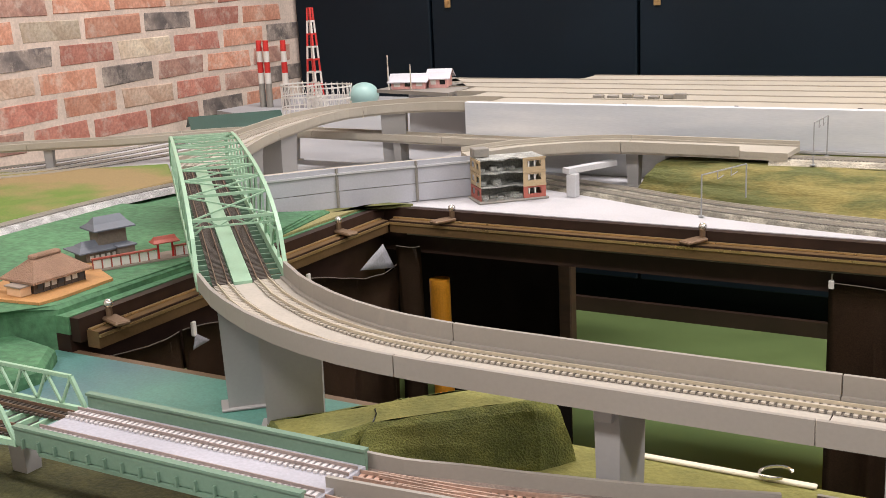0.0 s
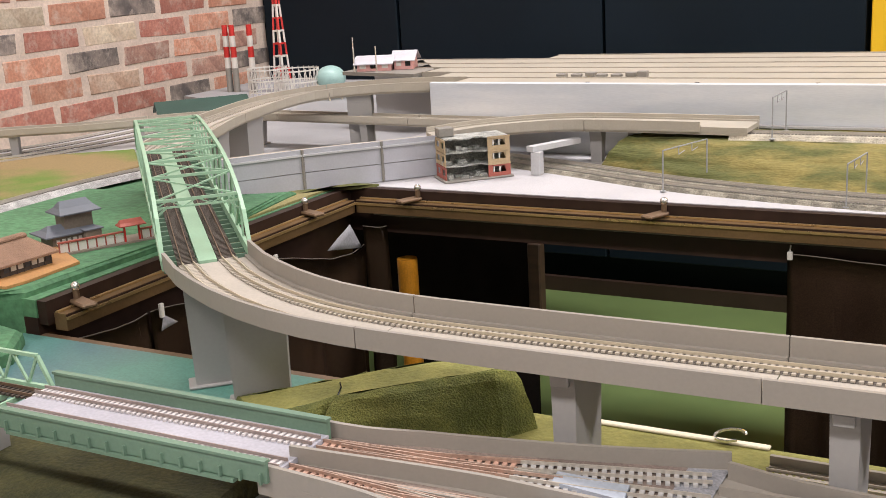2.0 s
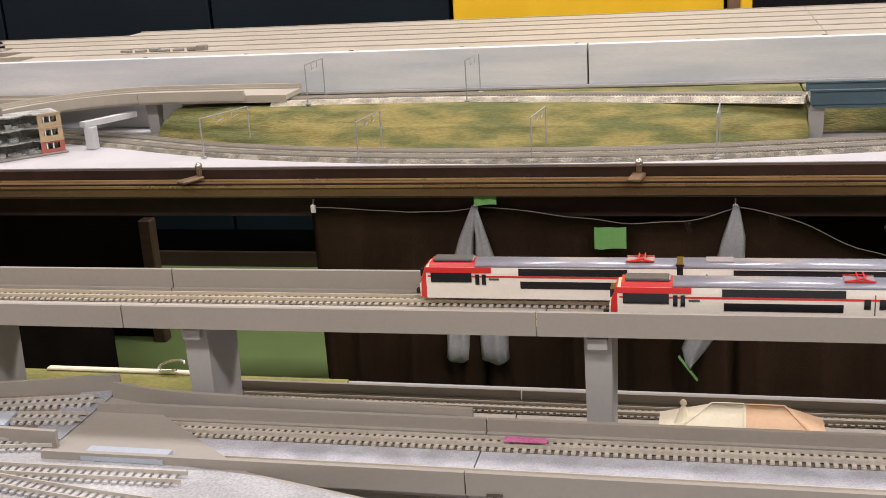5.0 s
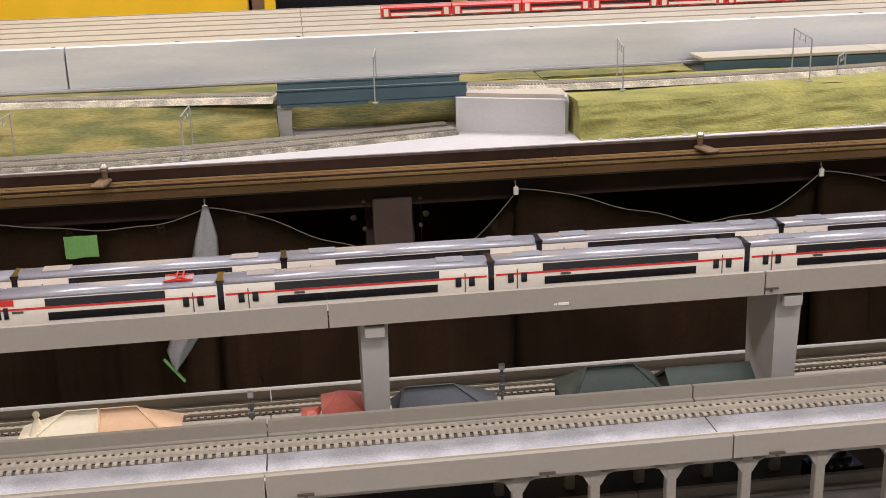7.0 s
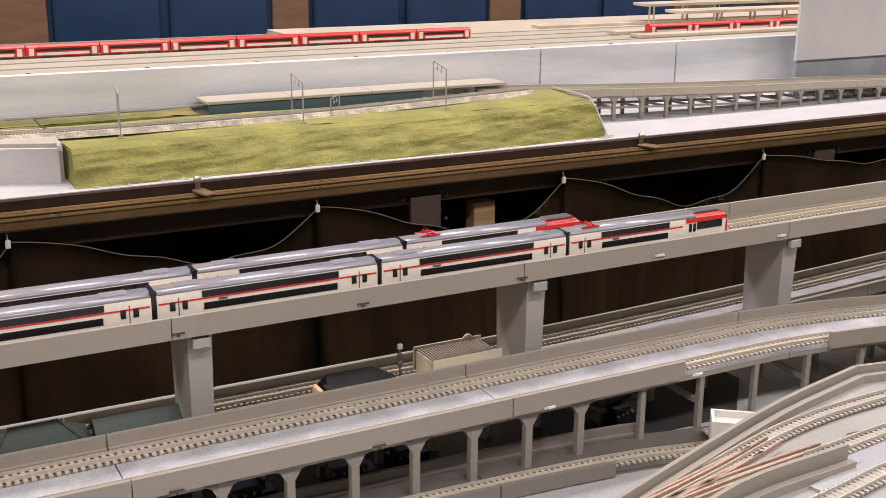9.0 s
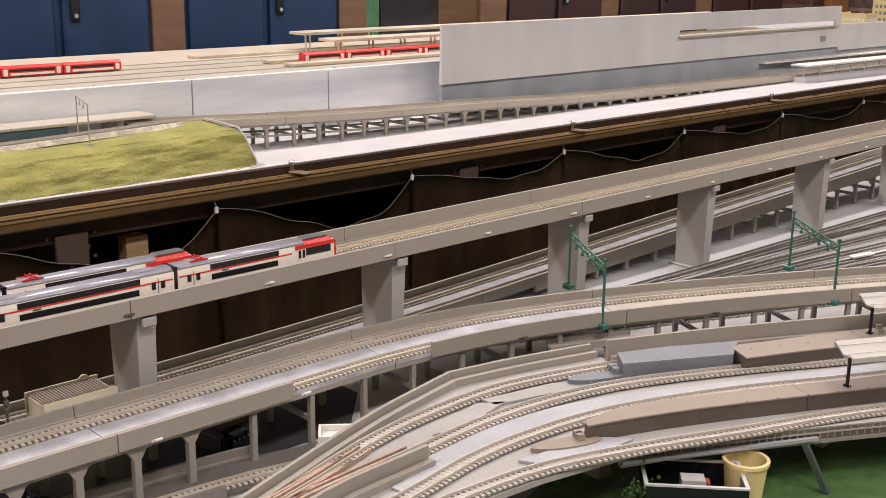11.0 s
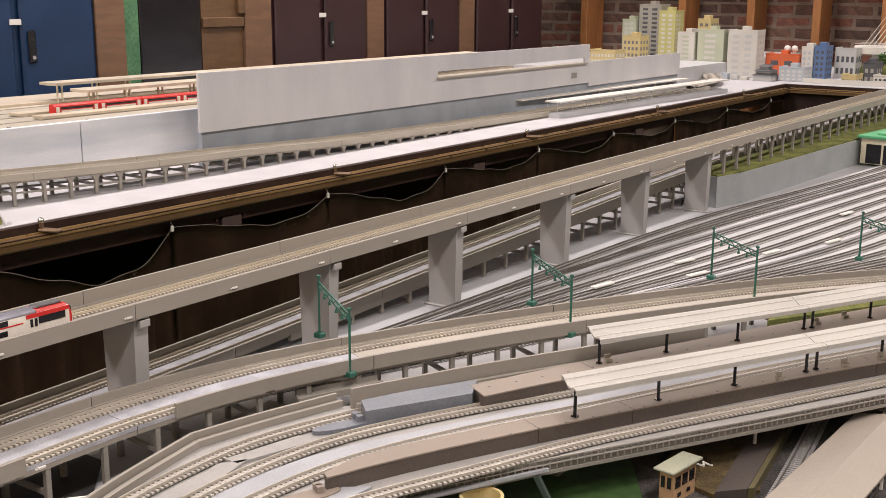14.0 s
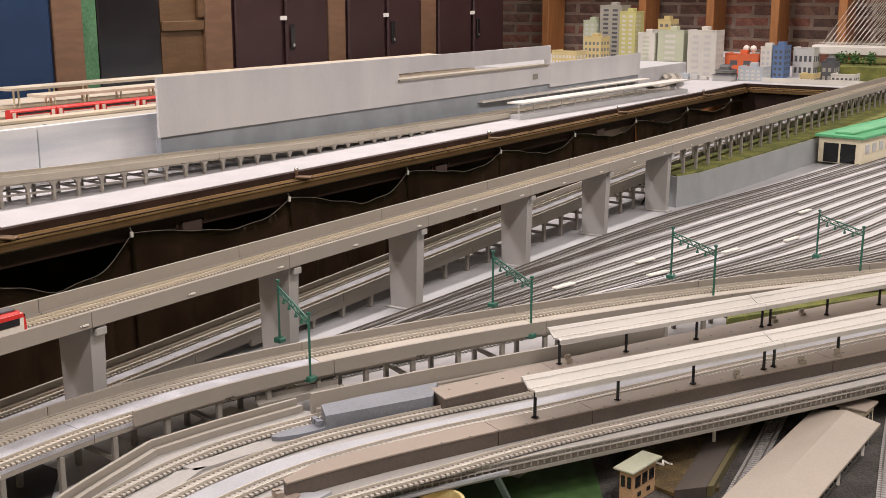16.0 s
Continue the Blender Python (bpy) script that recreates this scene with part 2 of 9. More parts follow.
def cut(path, s0, s1):
    """The stretch of a line between two lengths along it."""
    out, run = [], 0.0
    for a, b in zip(path, path[1:]):
        L = (b - a).length
        if run + L >= s0 and run <= s1 and L > 0:
            if not out:
                out.append(a.lerp(b, max(0.0, (s0 - run) / L)))
            out.append(a.lerp(b, min(1.0, (s1 - run) / L)))
        run += L
    return out


def length(path):
    return sum((b - a).length for a, b in zip(path, path[1:]))


def along(path, s):
    run = 0.0
    for a, b in zip(path, path[1:]):
        L = (b - a).length
        if run + L >= s and L > 0:
            return a.lerp(b, (s - run) / L), (b - a).normalized()
        run += L
    return path[-1].copy(), (path[-1] - path[-2]).normalized()


def sweep(bm, path, prof):
    """Draw a closed profile of (left, up) pairs along a line."""
    rings = []
    for p, s in zip(path, sides(path)):
        rings.append([bm.verts.new(p + s * u + Vector((0, 0, v))) for u, v in prof])
    n = len(prof)
    area = sum(prof[i][0] * prof[(i + 1) % n][1] - prof[(i + 1) % n][0] * prof[i][1] for i in range(n))
    flip = area > 0
    for a, b in zip(rings, rings[1:]):
        for i in range(n):
            j = (i + 1) % n
            bm.faces.new((a[i], b[i], b[j], a[j]) if flip else (a[j], b[j], b[i], a[i]))
    bm.faces.new(rings[0] if flip else rings[0][::-1])
    bm.faces.new(rings[-1][::-1] if flip else rings[-1])


def tube(bm, pts, w, d=None):
    """One bent square bar through all the points."""
    d, rings = d or w, []
    for i, p in enumerate(pts):
        a = (pts[min(i + 1, len(pts) - 1)] - pts[max(i - 1, 0)]).normalized()
        s = a.cross(Vector((0, 0, 1)))
        s = s.normalized() if s.length > 1e-4 else Vector((1, 0, 0))
        u = s.cross(a)
        rings.append([bm.verts.new(p + s * i1 * w / 2 + u * j1 * d / 2) for i1, j1 in ((-1, -1), (1, -1), (1, 1), (-1, 1))])
    for a, b in zip(rings, rings[1:]):
        for i in range(4):
            bm.faces.new((a[i], a[(i + 1) % 4], b[(i + 1) % 4], b[i]))
    bm.faces.new(rings[0][::-1])
    bm.faces.new(rings[-1])


def rect(u0, u1, v0, v1):
    return [(u0, v0), (u1, v0), (u1, v1), (u0, v1)]


def ties(path, pitch, wide, thick, high, lift=0.0):
    """Vertices and faces of a row of sleepers under a line."""
    verts, faces = [], []
    n = int(length(path) / pitch)
    run, k = 0.0, 0
    for a, b in zip(path, path[1:]):
        L = (b - a).length
        if L == 0:
            continue
        d = (b - a) / L
        s = Vector((-d.y, d.x, 0)).normalized() * wide / 2
        while k < n and (k + 0.5) * pitch <= run + L:
            c = a + d * ((k + 0.5) * pitch - run)
            o = len(verts)
            for z in (lift, lift + high):
                for i, j in ((-1, -1), (1, -1), (1, 1), (-1, 1)):
                    q = c + s * i + d * (j * thick / 2)
                    verts.append((q.x, q.y, q.z + z))
            faces += [tuple(o + i for i in f) for f in ((4, 5, 6, 7), (0, 1, 5, 4), (1, 2, 6, 5), (2, 3, 7, 6), (3, 0, 4, 7))]
            k += 1
        run += L
    return verts, faces


def track(path, parent, tie=None, rail=None, pitch=0.0045, lift=0.0, gauge=0.009, wide=0.0158, ties_on=True):
    """Two rails on sleepers; the line runs at the sleepers' foot."""
    for g in (-gauge / 2, gauge / 2):
        bm = B()
        sweep(bm, path, rect(g - 0.0004, g + 0.0004, lift + 0.0013, lift + 0.0034))
        part("rail", bm, rail or RAIL, parent)
    if tie in (TIE, TIE_S, TIE_M) or tie is None:
        # ballast strip, its colour darkened for shade between sleepers and under rails
        bm = B()
        sweep(bm, path, rect(-wide * 0.5, wide * 0.5, lift, lift + 0.0003))
        part("ballast_strip", bm, GAPM, parent, "ballast strip darkened for the shade between the sleepers")
        bm = B()
        sweep(bm, path, rect(-0.0024, 0.0024, lift + 0.0004, lift + 0.0012))
        part("track_slab", bm, tie or TIE, parent, "beige slab between the rails")
    if ties_on:
        v, f = ties(path, pitch, wide, pitch * 0.55, 0.0014, lift)
        raw("sleeper_strip", v, f, tie or TIE, parent, "close row of small sleepers")["kind"] = "stuff"



# ---- the room ----
def slab(name, label, x0, x1, y0, y1, z0, z1, material, category="wall"):
    bm = B()
    box(bm, x0, x1, y0, y1, z0, z1)
    return tagged(part(name, bm, material), label, category, kind="structure")


slab("floor", "dull green sheet floor", XL - 0.2, XR + 0.2, YF - 0.2, YE + 0.2, FLOOR - 0.1, FLOOR, FLOORM, "floor")
slab("ceiling", "plain pale ceiling board", XL - 0.2, XR + 0.2, YF - 0.2, YE + 0.2, CEIL, CEIL + 0.1, CEILM, "ceiling")
slab("wall_south", "plain painted wall", XL - 0.2, XR + 0.2, YF - 0.2, YF, FLOOR, CEIL, WALLP)
wall_west = slab("wall_west", "mottled old brick wall with pale mortar", XL - 0.2, XL - 0.012, YF, YB, FLOOR, CEIL, MORTAR)
wall_north = slab("wall_north", "dark wall behind cabinets and panels", XL - 0.2, XC, YB + 0.03, YB + 0.2, FLOOR, CEIL, BLACK)
slab("wall_alcove", "plain painted wall behind the cabinets' end", XC - 0.12, XC, YB + 0.2005, YE, FLOOR, CEIL, WALLP)
slab("wall_alcove_end", "plain painted end wall of the alcove", XC - 0.12, XR + 0.2, YE + 0.0005, YE + 0.2, FLOOR, CEIL, WALLP)
wall_east = slab("wall_east", "dark red brick end wall", XR + 0.012, XR + 0.2, YF, YE, FLOOR, CEIL, MORTARD)
for px, py in PANELS:
    t = thing("ceiling_light", "white fluorescent ceiling light panel", "ceiling light", "ceiling lights")
    bm = B()
    box(bm, px - 0.65, px + 0.65, py - 0.2, py + 0.2, CEIL - 0.05, CEIL - 0.001, bevel=0.01)
    part("frame", bm, WHITE, t)
    t.location = (0, 0, 0)

# bricks of the west wall
BR = [mat("brick_" + n, c, 0.9, var=0.16, fine=140, coarse=18, bump=0.35, col2=c2) for n, c, c2 in (
    ("red", (0.56, 0.25, 0.19), (0.46, 0.185, 0.14)), ("orange", (0.62, 0.33, 0.23), (0.53, 0.25, 0.165)),
    ("buff", (0.64, 0.48, 0.37), (0.54, 0.36, 0.26)), ("umber", (0.46, 0.27, 0.21), (0.36, 0.20, 0.16)), ("charcoal", (0.14, 0.12, 0.115), (0.30, 0.25, 0.22)), ("cream", (0.62, 0.53, 0.41), (0.52, 0.41, 0.30)))]
BRD = [mat("dull_brick_" + n, c, 0.9, var=0.2, fine=160, coarse=22, bump=0.8, col2=c2) for n, c, c2 in (
    ("red", (0.27, 0.12, 0.088), (0.19, 0.085, 0.066)), ("brown", (0.21, 0.12, 0.092), (0.14, 0.085, 0.07)), ("umber", (0.155, 0.10, 0.082), (0.105, 0.07, 0.063)))]
def smear(m, col, lo, hi):
    """Pale lime smears left on old bricks."""
    nt = m.node_tree
    bs = nt.nodes["Principled BSDF"]
    src = bs.inputs["Base Color"].links[0].from_socket
    tc, oi, ad, n, r, mx = [nt.nodes.new("ShaderNode" + k) for k in ("TexCoord", "ObjectInfo", "VectorMath", "TexNoise", "MapRange", "MixRGB")]
    nt.links.new(tc.outputs["Object"], ad.inputs[0])
    nt.links.new(oi.outputs["Location"], ad.inputs[1])
    nt.links.new(ad.outputs["Vector"], n.inputs["Vector"])
    n.inputs["Scale"].default_value, n.inputs["Detail"].default_value, n.inputs["Roughness"].default_value = 26.0, 8.0, 0.7
    r.inputs["From Min"].default_value, r.inputs["From Max"].default_value = lo, hi
    nt.links.new(n.outputs["Fac"], r.inputs["Value"])
    nt.links.new(r.outputs["Result"], mx.inputs[0])
    nt.links.new(src, mx.inputs[1])
    mx.inputs[2].default_value = (*col, 1)
    nt.links.new(mx.outputs[0], bs.inputs["Base Color"])


for m in BR:
    smear(m, (0.70, 0.59, 0.50), 0.50, 0.78)
for m in BR + BRD:
    by_random(m, 0.8, 1.2)


def brick_mesh(name, w, hgt, d, seed, material):
    rnd = random.Random(seed)
    bm = B()
    box(bm, -d, 0.0015, -w / 2, w / 2, -hgt / 2, hgt / 2)
    es = [e for e in bm.edges]
    bmesh.ops.bevel(bm, geom=es, offset=0.0035, segments=1, affect="EDGES")
    for v in bm.verts:
        v.co += Vector((rnd.uniform(-0.0012, 0.0012), rnd.uniform(-0.0042, 0.0042), rnd.uniform(-0.0026, 0.0026)))
    me = bpy.data.meshes.new(name)
    bm.to_mesh(me)
    bm.free()
    me.materials.append(material)
    return me


def brick_wall(parent, x, face, y0, y1, z0, z1, w=0.203, hgt=0.051, pitch=0.0605, joint=0.013, seed=3, weights=(6, 5, 2, 4, 1.2), pal=None, known=None):
    """Courses of bricks; known gives for a course a brick's place and the kinds of the bricks round it."""
    rnd = random.Random(seed)
    known = known or {}
    kinds = [(i, brick_mesh("brick", w, hgt, 0.012, seed * 50 + i * 7 + k, (pal or BR)[i])) for i in range(len(weights)) for k in range(3)]
    row, z = 0, z0
    while z < z1:
        y = y0 + (row % 2) * (w + joint) / 2
        at, first, word = known.get(row, (y, 0, ""))
        y += (at - y) % (w + joint)
        while y < y1:
            i = rnd.choices(range(len(weights)), weights)[0]
            n = round((y - at) / (w + joint)) + first
            if 0 <= n < len(word):
                i = "robucw".index(word[n])
            ob = new("brick", rnd.choice([m for j, m in kinds if j == i]))
            ob.location = (x, y, z)
            ob.rotation_euler = (rnd.uniform(-0.02, 0.02), 0, math.pi if face < 0 else 0)
            ob.scale = (1, rnd.uniform(0.93, 1.03), rnd.uniform(0.94, 1.05))
            ob.parent = parent
            y += w + joint
        z += pitch
        row += 1


# ---- cabinets and panels along the north wall ----
def cabinet(x0, x1, material, label, doors=2, group="cabinets along the wall"):
    t = thing("cabinet", label, "cabinet", group)
    bm = B()
    box(bm, x0, x1, YB - 0.02, YB + 0.028, FLOOR, 2.3)
    part("body", bm, material, t)
    w = (x1 - x0) / doors
    for i in range(doors):
        bm = B()
        box(bm, x0 + i * w + 0.012, x0 + (i + 1) * w - 0.012, YB - 0.036, YB - 0.0205, FLOOR + 0.08, 2.25, bevel=0.006)
        d = part("door", bm, material, t)
        bm = B()
        hx = x0 + (i + 1) * w - 0.06 if i == 0 else x0 + i * w + 0.03
        if doors == 1 or i == 1:
            box(bm, hx, hx + 0.026, YB - 0.044, YB - 0.0365, 1.07, 1.165, bevel=0.004)
            part("handle", bm, GLASSD, d, "black recessed handle")
            bm = B()
            cyl(bm, (hx + 0.013, YB - 0.047, 1.087), (hx + 0.013, YB - 0.044, 1.087), 0.006)
            part("lock", bm, STEEL, d, "round steel lock")
    bm = B()
    box(bm, (x0 + x1) / 2 - 0.025, (x0 + x1) / 2 + 0.012, YB - 0.040, YB - 0.0365, 1.182, 1.198)
    part("name_tag", bm, WHITE, t, "small blank white tag")
    return t


def panel(x0, x1, material, label, z0=FLOOR + 0.1):
    bm = B()
    box(bm, x0 + 0.004, x1 - 0.004, YB - 0.02, YB + 0.028, z0, 2.6, bevel=0.003)
    return tagged(part("wall_panel", bm, material), label, "wall panel", "panels along the wall")


def pillar(x0, x1, label="brown wood-veneer strip between cabinets"):
    bm = B()
    box(bm, x0, x1, YB - 0.03, YB + 0.028, FLOOR, 2.6, bevel=0.003)
    return tagged(part("wall_strip", bm, BROWN), label, "wall strip", "strips between cabinets")

HONEY = mat("honey_brown_wood", (0.115, 0.062, 0.026), 0.55, var=0.15, fine=90, coarse=10, stretch=(1, 1, 5))

for x0, x1 in ((-2.086, -1.62), (-1.62, -1.015), (-1.015, -0.378)):
    panel(x0, x1, BLACK, "matt black wall panel")
panel(-0.374, 0.285, YELLOW, "bright yellow wall panel")
pillar(0.289, 0.318, "brown wood edge strip beside the yellow panel")
bm = B()
box(bm, 0.32, 0.77, YB - 0.01, YB + 0.028, FLOOR, 2.6)
tagged(part("wall_panel", bm, GLASSD), "dark glossy glass panel in a frame", "wall panel", "panels along the wall")
bm = B()
box(bm, 0.318, 0.345, YB - 0.03, YB - 0.0105, FLOOR, 2.6, bevel=0.003)
tagged(part("frame_post", bm, YELLOW), "thin yellow frame post", "frame post")
bm = B()
box(bm, 0.77, 0.81, YB - 0.03, YB + 0.028, FLOOR, 2.6, bevel=0.003)
tagged(part("frame_post", bm, WOODL), "raw orange wood frame post", "frame post")
pillar(0.812, 0.94)
cabinet(0.942, 1.496, BLUE, "deep blue steel cabinet with two doors")
pillar(1.498, 1.598)
cabinet(1.60, 2.146, BLUE, "deep blue steel cabinet with two doors")
pillar(2.148, 2.252)
cabinet(2.254, 2.81, BLUE, "deep blue steel cabinet with two doors")
pillar(2.812, 2.925)
bm = B()
box(bm, 2.927, 2.985, YB - 0.02, YB + 0.028, FLOOR, 2.6)
tagged(part("wall_strip", bm, FIELD), "narrow green curtain strip", "wall strip")
panel(2.987, 3.255, GLASSD, "dark open doorway panel")
t = thing("wooden_door", "tan plywood door leaf with a raised frame", "door")
bm = B()
box(bm, 3.257, 3.45, YB - 0.015, YB + 0.028, FLOOR, 2.5)
part("leaf", bm, HONEY, t)
for z0, z1 in ((1.155, 1.19), (0.6, 0.64)):
    bm = B()
    box(bm, 3.257, 3.45, YB - 0.027, YB - 0.0155, z0, z1, bevel=0.003)
    part("rail", bm, HONEY, t)
bm = B()
box(bm, 3.42, 3.45, YB - 0.033, YB - 0.0155, 1.2, 2.5, bevel=0.003)
part("stile", bm, HONEY, t)
pillar(3.452, 3.585)
cabinet(3.587, 4.13, MAROON, "dark maroon steel cabinet")
pillar(4.132, 4.24)
cabinet(4.242, 4.78, MAROON, "dark maroon steel cabinet")
pillar(4.782, 4.90)
cabinet(4.902, 5.5, MAROON, "dark maroon steel cabinet")

slab("baseboard_north", "dark brown wooden skirting along the wall", XL, 0.28, YB - 0.0365, YB - 0.0205, FLOOR, FLOOR + 0.04, mat("dark_skirting", (0.034, 0.018, 0.012), 0.5, var=0.15), "skirting")

for x, z in ((-1.563, 1.162), (-0.964, 1.154)):
    t = thing("panel_catch", "small dull brass catch on the black panel", "catch", "panel catches", at=(x, YB - 0.0245, z))
    bm = B()
    box(bm, -0.009, 0.009, 0, 0.0042, -0.012, 0.012, bevel=0.001)
    part("plate", bm, BRONZEB, t)
    bm = B()
    cyl(bm, (0, 0, 0.002), (0, -0.005, 0.002), 0.004)
    part("knob", bm, BRONZEB, t)

# ---- the layout's boards round the well ----
ZT, ZN = 0.943, 0.905          # far and near board tops
HX0, HX1, HY0, HY1 = -0.84, 4.86, 0.727, 1.285


def board(name, label, x0, x1, y0, y1, ztop, material, thick=0.018):
    bm = B()
    box(bm, x0, x1, y0, y1, ztop - thick, ztop)
    return tagged(part(name, bm, material), label, "baseboard", kind="structure")


def board_shape(name, label, poly, ztop, material, thick=0.018):
    bm = B()
    prism(bm, poly, ztop - thick, ztop)
    return tagged(part(name, bm, material), label, "baseboard", kind="structure")


board_shape("baseboard_far", "white-painted layout baseboard", [(-0.955, HY1), (1.2, HY1), (1.2, 1.93), (-0.955, 1.93)], ZT, WHITEB)
board_shape("baseboard_far_end", "white-painted layout baseboard", [(1.2, HY1), (5.98, HY1), (5.98, 2.45), (1.2, 2.45)], ZT, WHITEB)
board_shape("baseboard_corner", "painted layout baseboard in the corner", [(-0.955, HY1), (-0.955, 2.45), (-1.86, 2.45), (-1.86, 2.12), (-1.62, 2.02), (-1.60, 1.70), (-1.60, HY1)], ZT, GROUND)
board_shape("baseboard_left", "painted layout baseboard", [(XL, 0.727), (HX0, 0.727), (HX0, HY1 - 0.0005), (-1.60, HY1 - 0.0005), (XL, 1.02)], ZT, FIELD)
board("baseboard_near", "grey-painted layout baseboard", XL, 5.98, -0.12, HY0, ZN, GROUND)
board("baseboard_right", "white layout baseboard at the end", HX1, 5.98, HY0 + 0.002, HY1 - 0.002, ZT, WHITEB)


def trim(name, label, path, prof, material, category):
    bm = B()
    sweep(bm, path, prof)
    return tagged(part(name, bm, material), label, category, kind="structure")


V = Vector
ring = [V((HX1, HY1, 0)), V((HX0, HY1, 0)), V((HX0, HY0, 0))]
bm = B()
box(bm, HX0, HX1, HY1 + 0.0002, HY1 + 0.02, 0.879, ZT - 0.0185)
tagged(part("fascia_far", bm, WOODD), "dark brown stained fascia board", "fascia", kind="structure")
bm = B()
box(bm, HX0, HX1, HY1 - 0.012, HY1 - 0.0002, 0.918, ZT - 0.001)
tagged(part("fascia_far_strip", bm, WOODD), "dark brown stained edge strip", "fascia", kind="structure")
bm = B()
box(bm, HX0 - 0.02, HX0 - 0.0002, HY0, HY1, 0.84, ZT - 0.0185)
box(bm, HX0, HX0 + 0.012, HY0 + 0.002, HY1 - 0.013, 0.918, ZT - 0.001)
tagged(part("fascia_left", bm, WOODD), "dark brown stained fascia board", "fascia", kind="structure")
bm = B()
box(bm, HX0 + 0.014, HX1, HY0 - 0.02, HY0 - 0.0002, 0.83, ZN - 0.0185)
tagged(part("fascia_near", bm, WOODL), "raw wood edge of the near baseboard", "fascia", kind="structure")
bm = B()
box(bm, HX1 + 0.0002, HX1 + 0.02, HY0, HY1, 0.84, ZT - 0.0185)
box(bm, HX1 - 0.012, HX1, HY0, HY1 - 0.013, 0.918, ZT - 0.001)
tagged(part("fascia_right", bm, WOODD), "dark brown stained fascia board", "fascia", kind="structure")


def bronze_rail(name, a, b, inward):
    t = thing(name, "bronze metal curtain rail with two bright ridges", "rail", kind="")
    a, b = V(a), V(b)
    for nm, u0, u1, v0, v1, m in (("body", 0.0, 0.016, 0.9115, 0.9285, BRONZE), ("upper_ridge", 0.002, 0.006, 0.9288, 0.9305, BRONZEB), ("lower_ridge", 0.0163, 0.0185, 0.9228, 0.9258, BRONZEB), ("groove", 0.0163, 0.0168, 0.9262, 0.928, WOODD)):
        bm = B()
        sg = inward
        sweep(bm, [a, b], rect(sg * u0, sg * u1, v0, v1))
        part(nm, bm, m, t)
    return t


bronze_rail("bronze_rail", (HX0 + 0.03, HY1 - 0.0125, 0), (HX1 - 0.03, HY1 - 0.0125, 0), -1)
bronze_rail("bronze_rail", (HX0 + 0.0125, HY0 + 0.01, 0), (HX0 + 0.0125, HY1 - 0.03, 0), -1)
bronze_rail("bronze_rail", (HX1 - 0.0125, HY0 + 0.01, 0), (HX1 - 0.0125, HY1 - 0.03, 0), 1)


def rail_bracket(x, y, turn):
    t = thing("rail_bracket", "brown metal bracket arm with a round steel knob", "bracket", "brackets on the bronze rail", at=(x, y, 0.9308))
    t.rotation_euler = (0, 0, radians(turn))
    bm = B()
    box(bm, -0.008, 0.008, -0.028, 0.006, 0, 0.0045, bevel=0.0015)
    part("arm", bm, BRONZED, t)
    bm = B()
    cyl(bm, (0, 0.004, 0.0045), (0, 0.004, 0.013), 0.0035, 0.0035, 8)
    part("stem", bm, BRONZED, t)
    bm = B()
    bmesh.ops.create_uvsphere(bm, u_segments=10, v_segments=6, radius=0.005, matrix=pose(0, 0.004, 0.0165))
    part("knob", bm, STEEL, t, "round pale steel knob", smooth=True)
    return t


for x, a in ((-0.722, -25), (-0.385, -25), (0.164, -8), (0.868, 12), (1.553, 20), (2.225, 25), (2.95, 30), (3.7, 30), (4.4, 30)):
    rail_bracket(x, HY1 - 0.018, a)
rail_bracket(HX0 + 0.018, 0.765, 90 - 20)
rail_bracket(HX0 + 0.018, 1.16, 90 - 20)


# ---- viaducts ----
def viaduct(name, label, path, width, tracks, seg=0.248, left=((0, 99),), right=((0, 99),), bed=None, body=None, hi=0.0095, lo=-0.0035, pitch=0.0045, tie=None, skirt=0.0035, group="viaducts", rail=None, bed2=None, foot=None):
    """A double-sided trough of deck segments; the line runs on the deck's top, left and right give where the parapets stand."""
    t = thing(name, label, "viaduct", group)
    L = length(path)
    body, bed = body or CONC, bed or BEDW
    n = max(1, round(L / seg))
    w = width / 2
    for i in range(n):
        s0, s1 = i * L / n + 0.0004, (i + 1) * L / n - 0.0004
        c = cut(path, s0, s1)
        bm = B()
        sweep(bm, c, rect(-w + 0.0032, w - 0.0032, lo + 0.0005, 0))
        part("deck", bm, bed2[1] if bed2 and s0 > bed2[0] else bed, t, "flat dusty deck")
        for side, spans in ((1, left), (-1, right)):
            for a, b in spans:
                u, v = max(s0, a), min(s1, b)
                if v - u > 0.004:
                    bm = B()
                    sweep(bm, cut(path, u, v), rect(*sorted((side * (w - 0.003), side * w)), lo if foot is None else foot, hi))
                    part("parapet", bm, body, t)
                    # foot rib along the inner side
                    bm = B()
                    sweep(bm, cut(path, u, v), rect(*sorted((side * (w - 0.0062), side * (w - 0.0031))), 0.0003, 0.0022))
                    part("cable_trough", bm, body, t)
        for side in (1, -1) if skirt else ():
            bm = B()
            sweep(bm, c, rect(*sorted((side * (w - 0.0062), side * (w - 0.0034))), lo - skirt, lo + 0.0003))
            part("edge_girder", bm, body, t)
    for off in tracks:
        tr = new("track")
        tr.parent = t
        track(shift(path, off, 0.0002), tr, tie or TIE, rail, pitch=pitch)
    return t


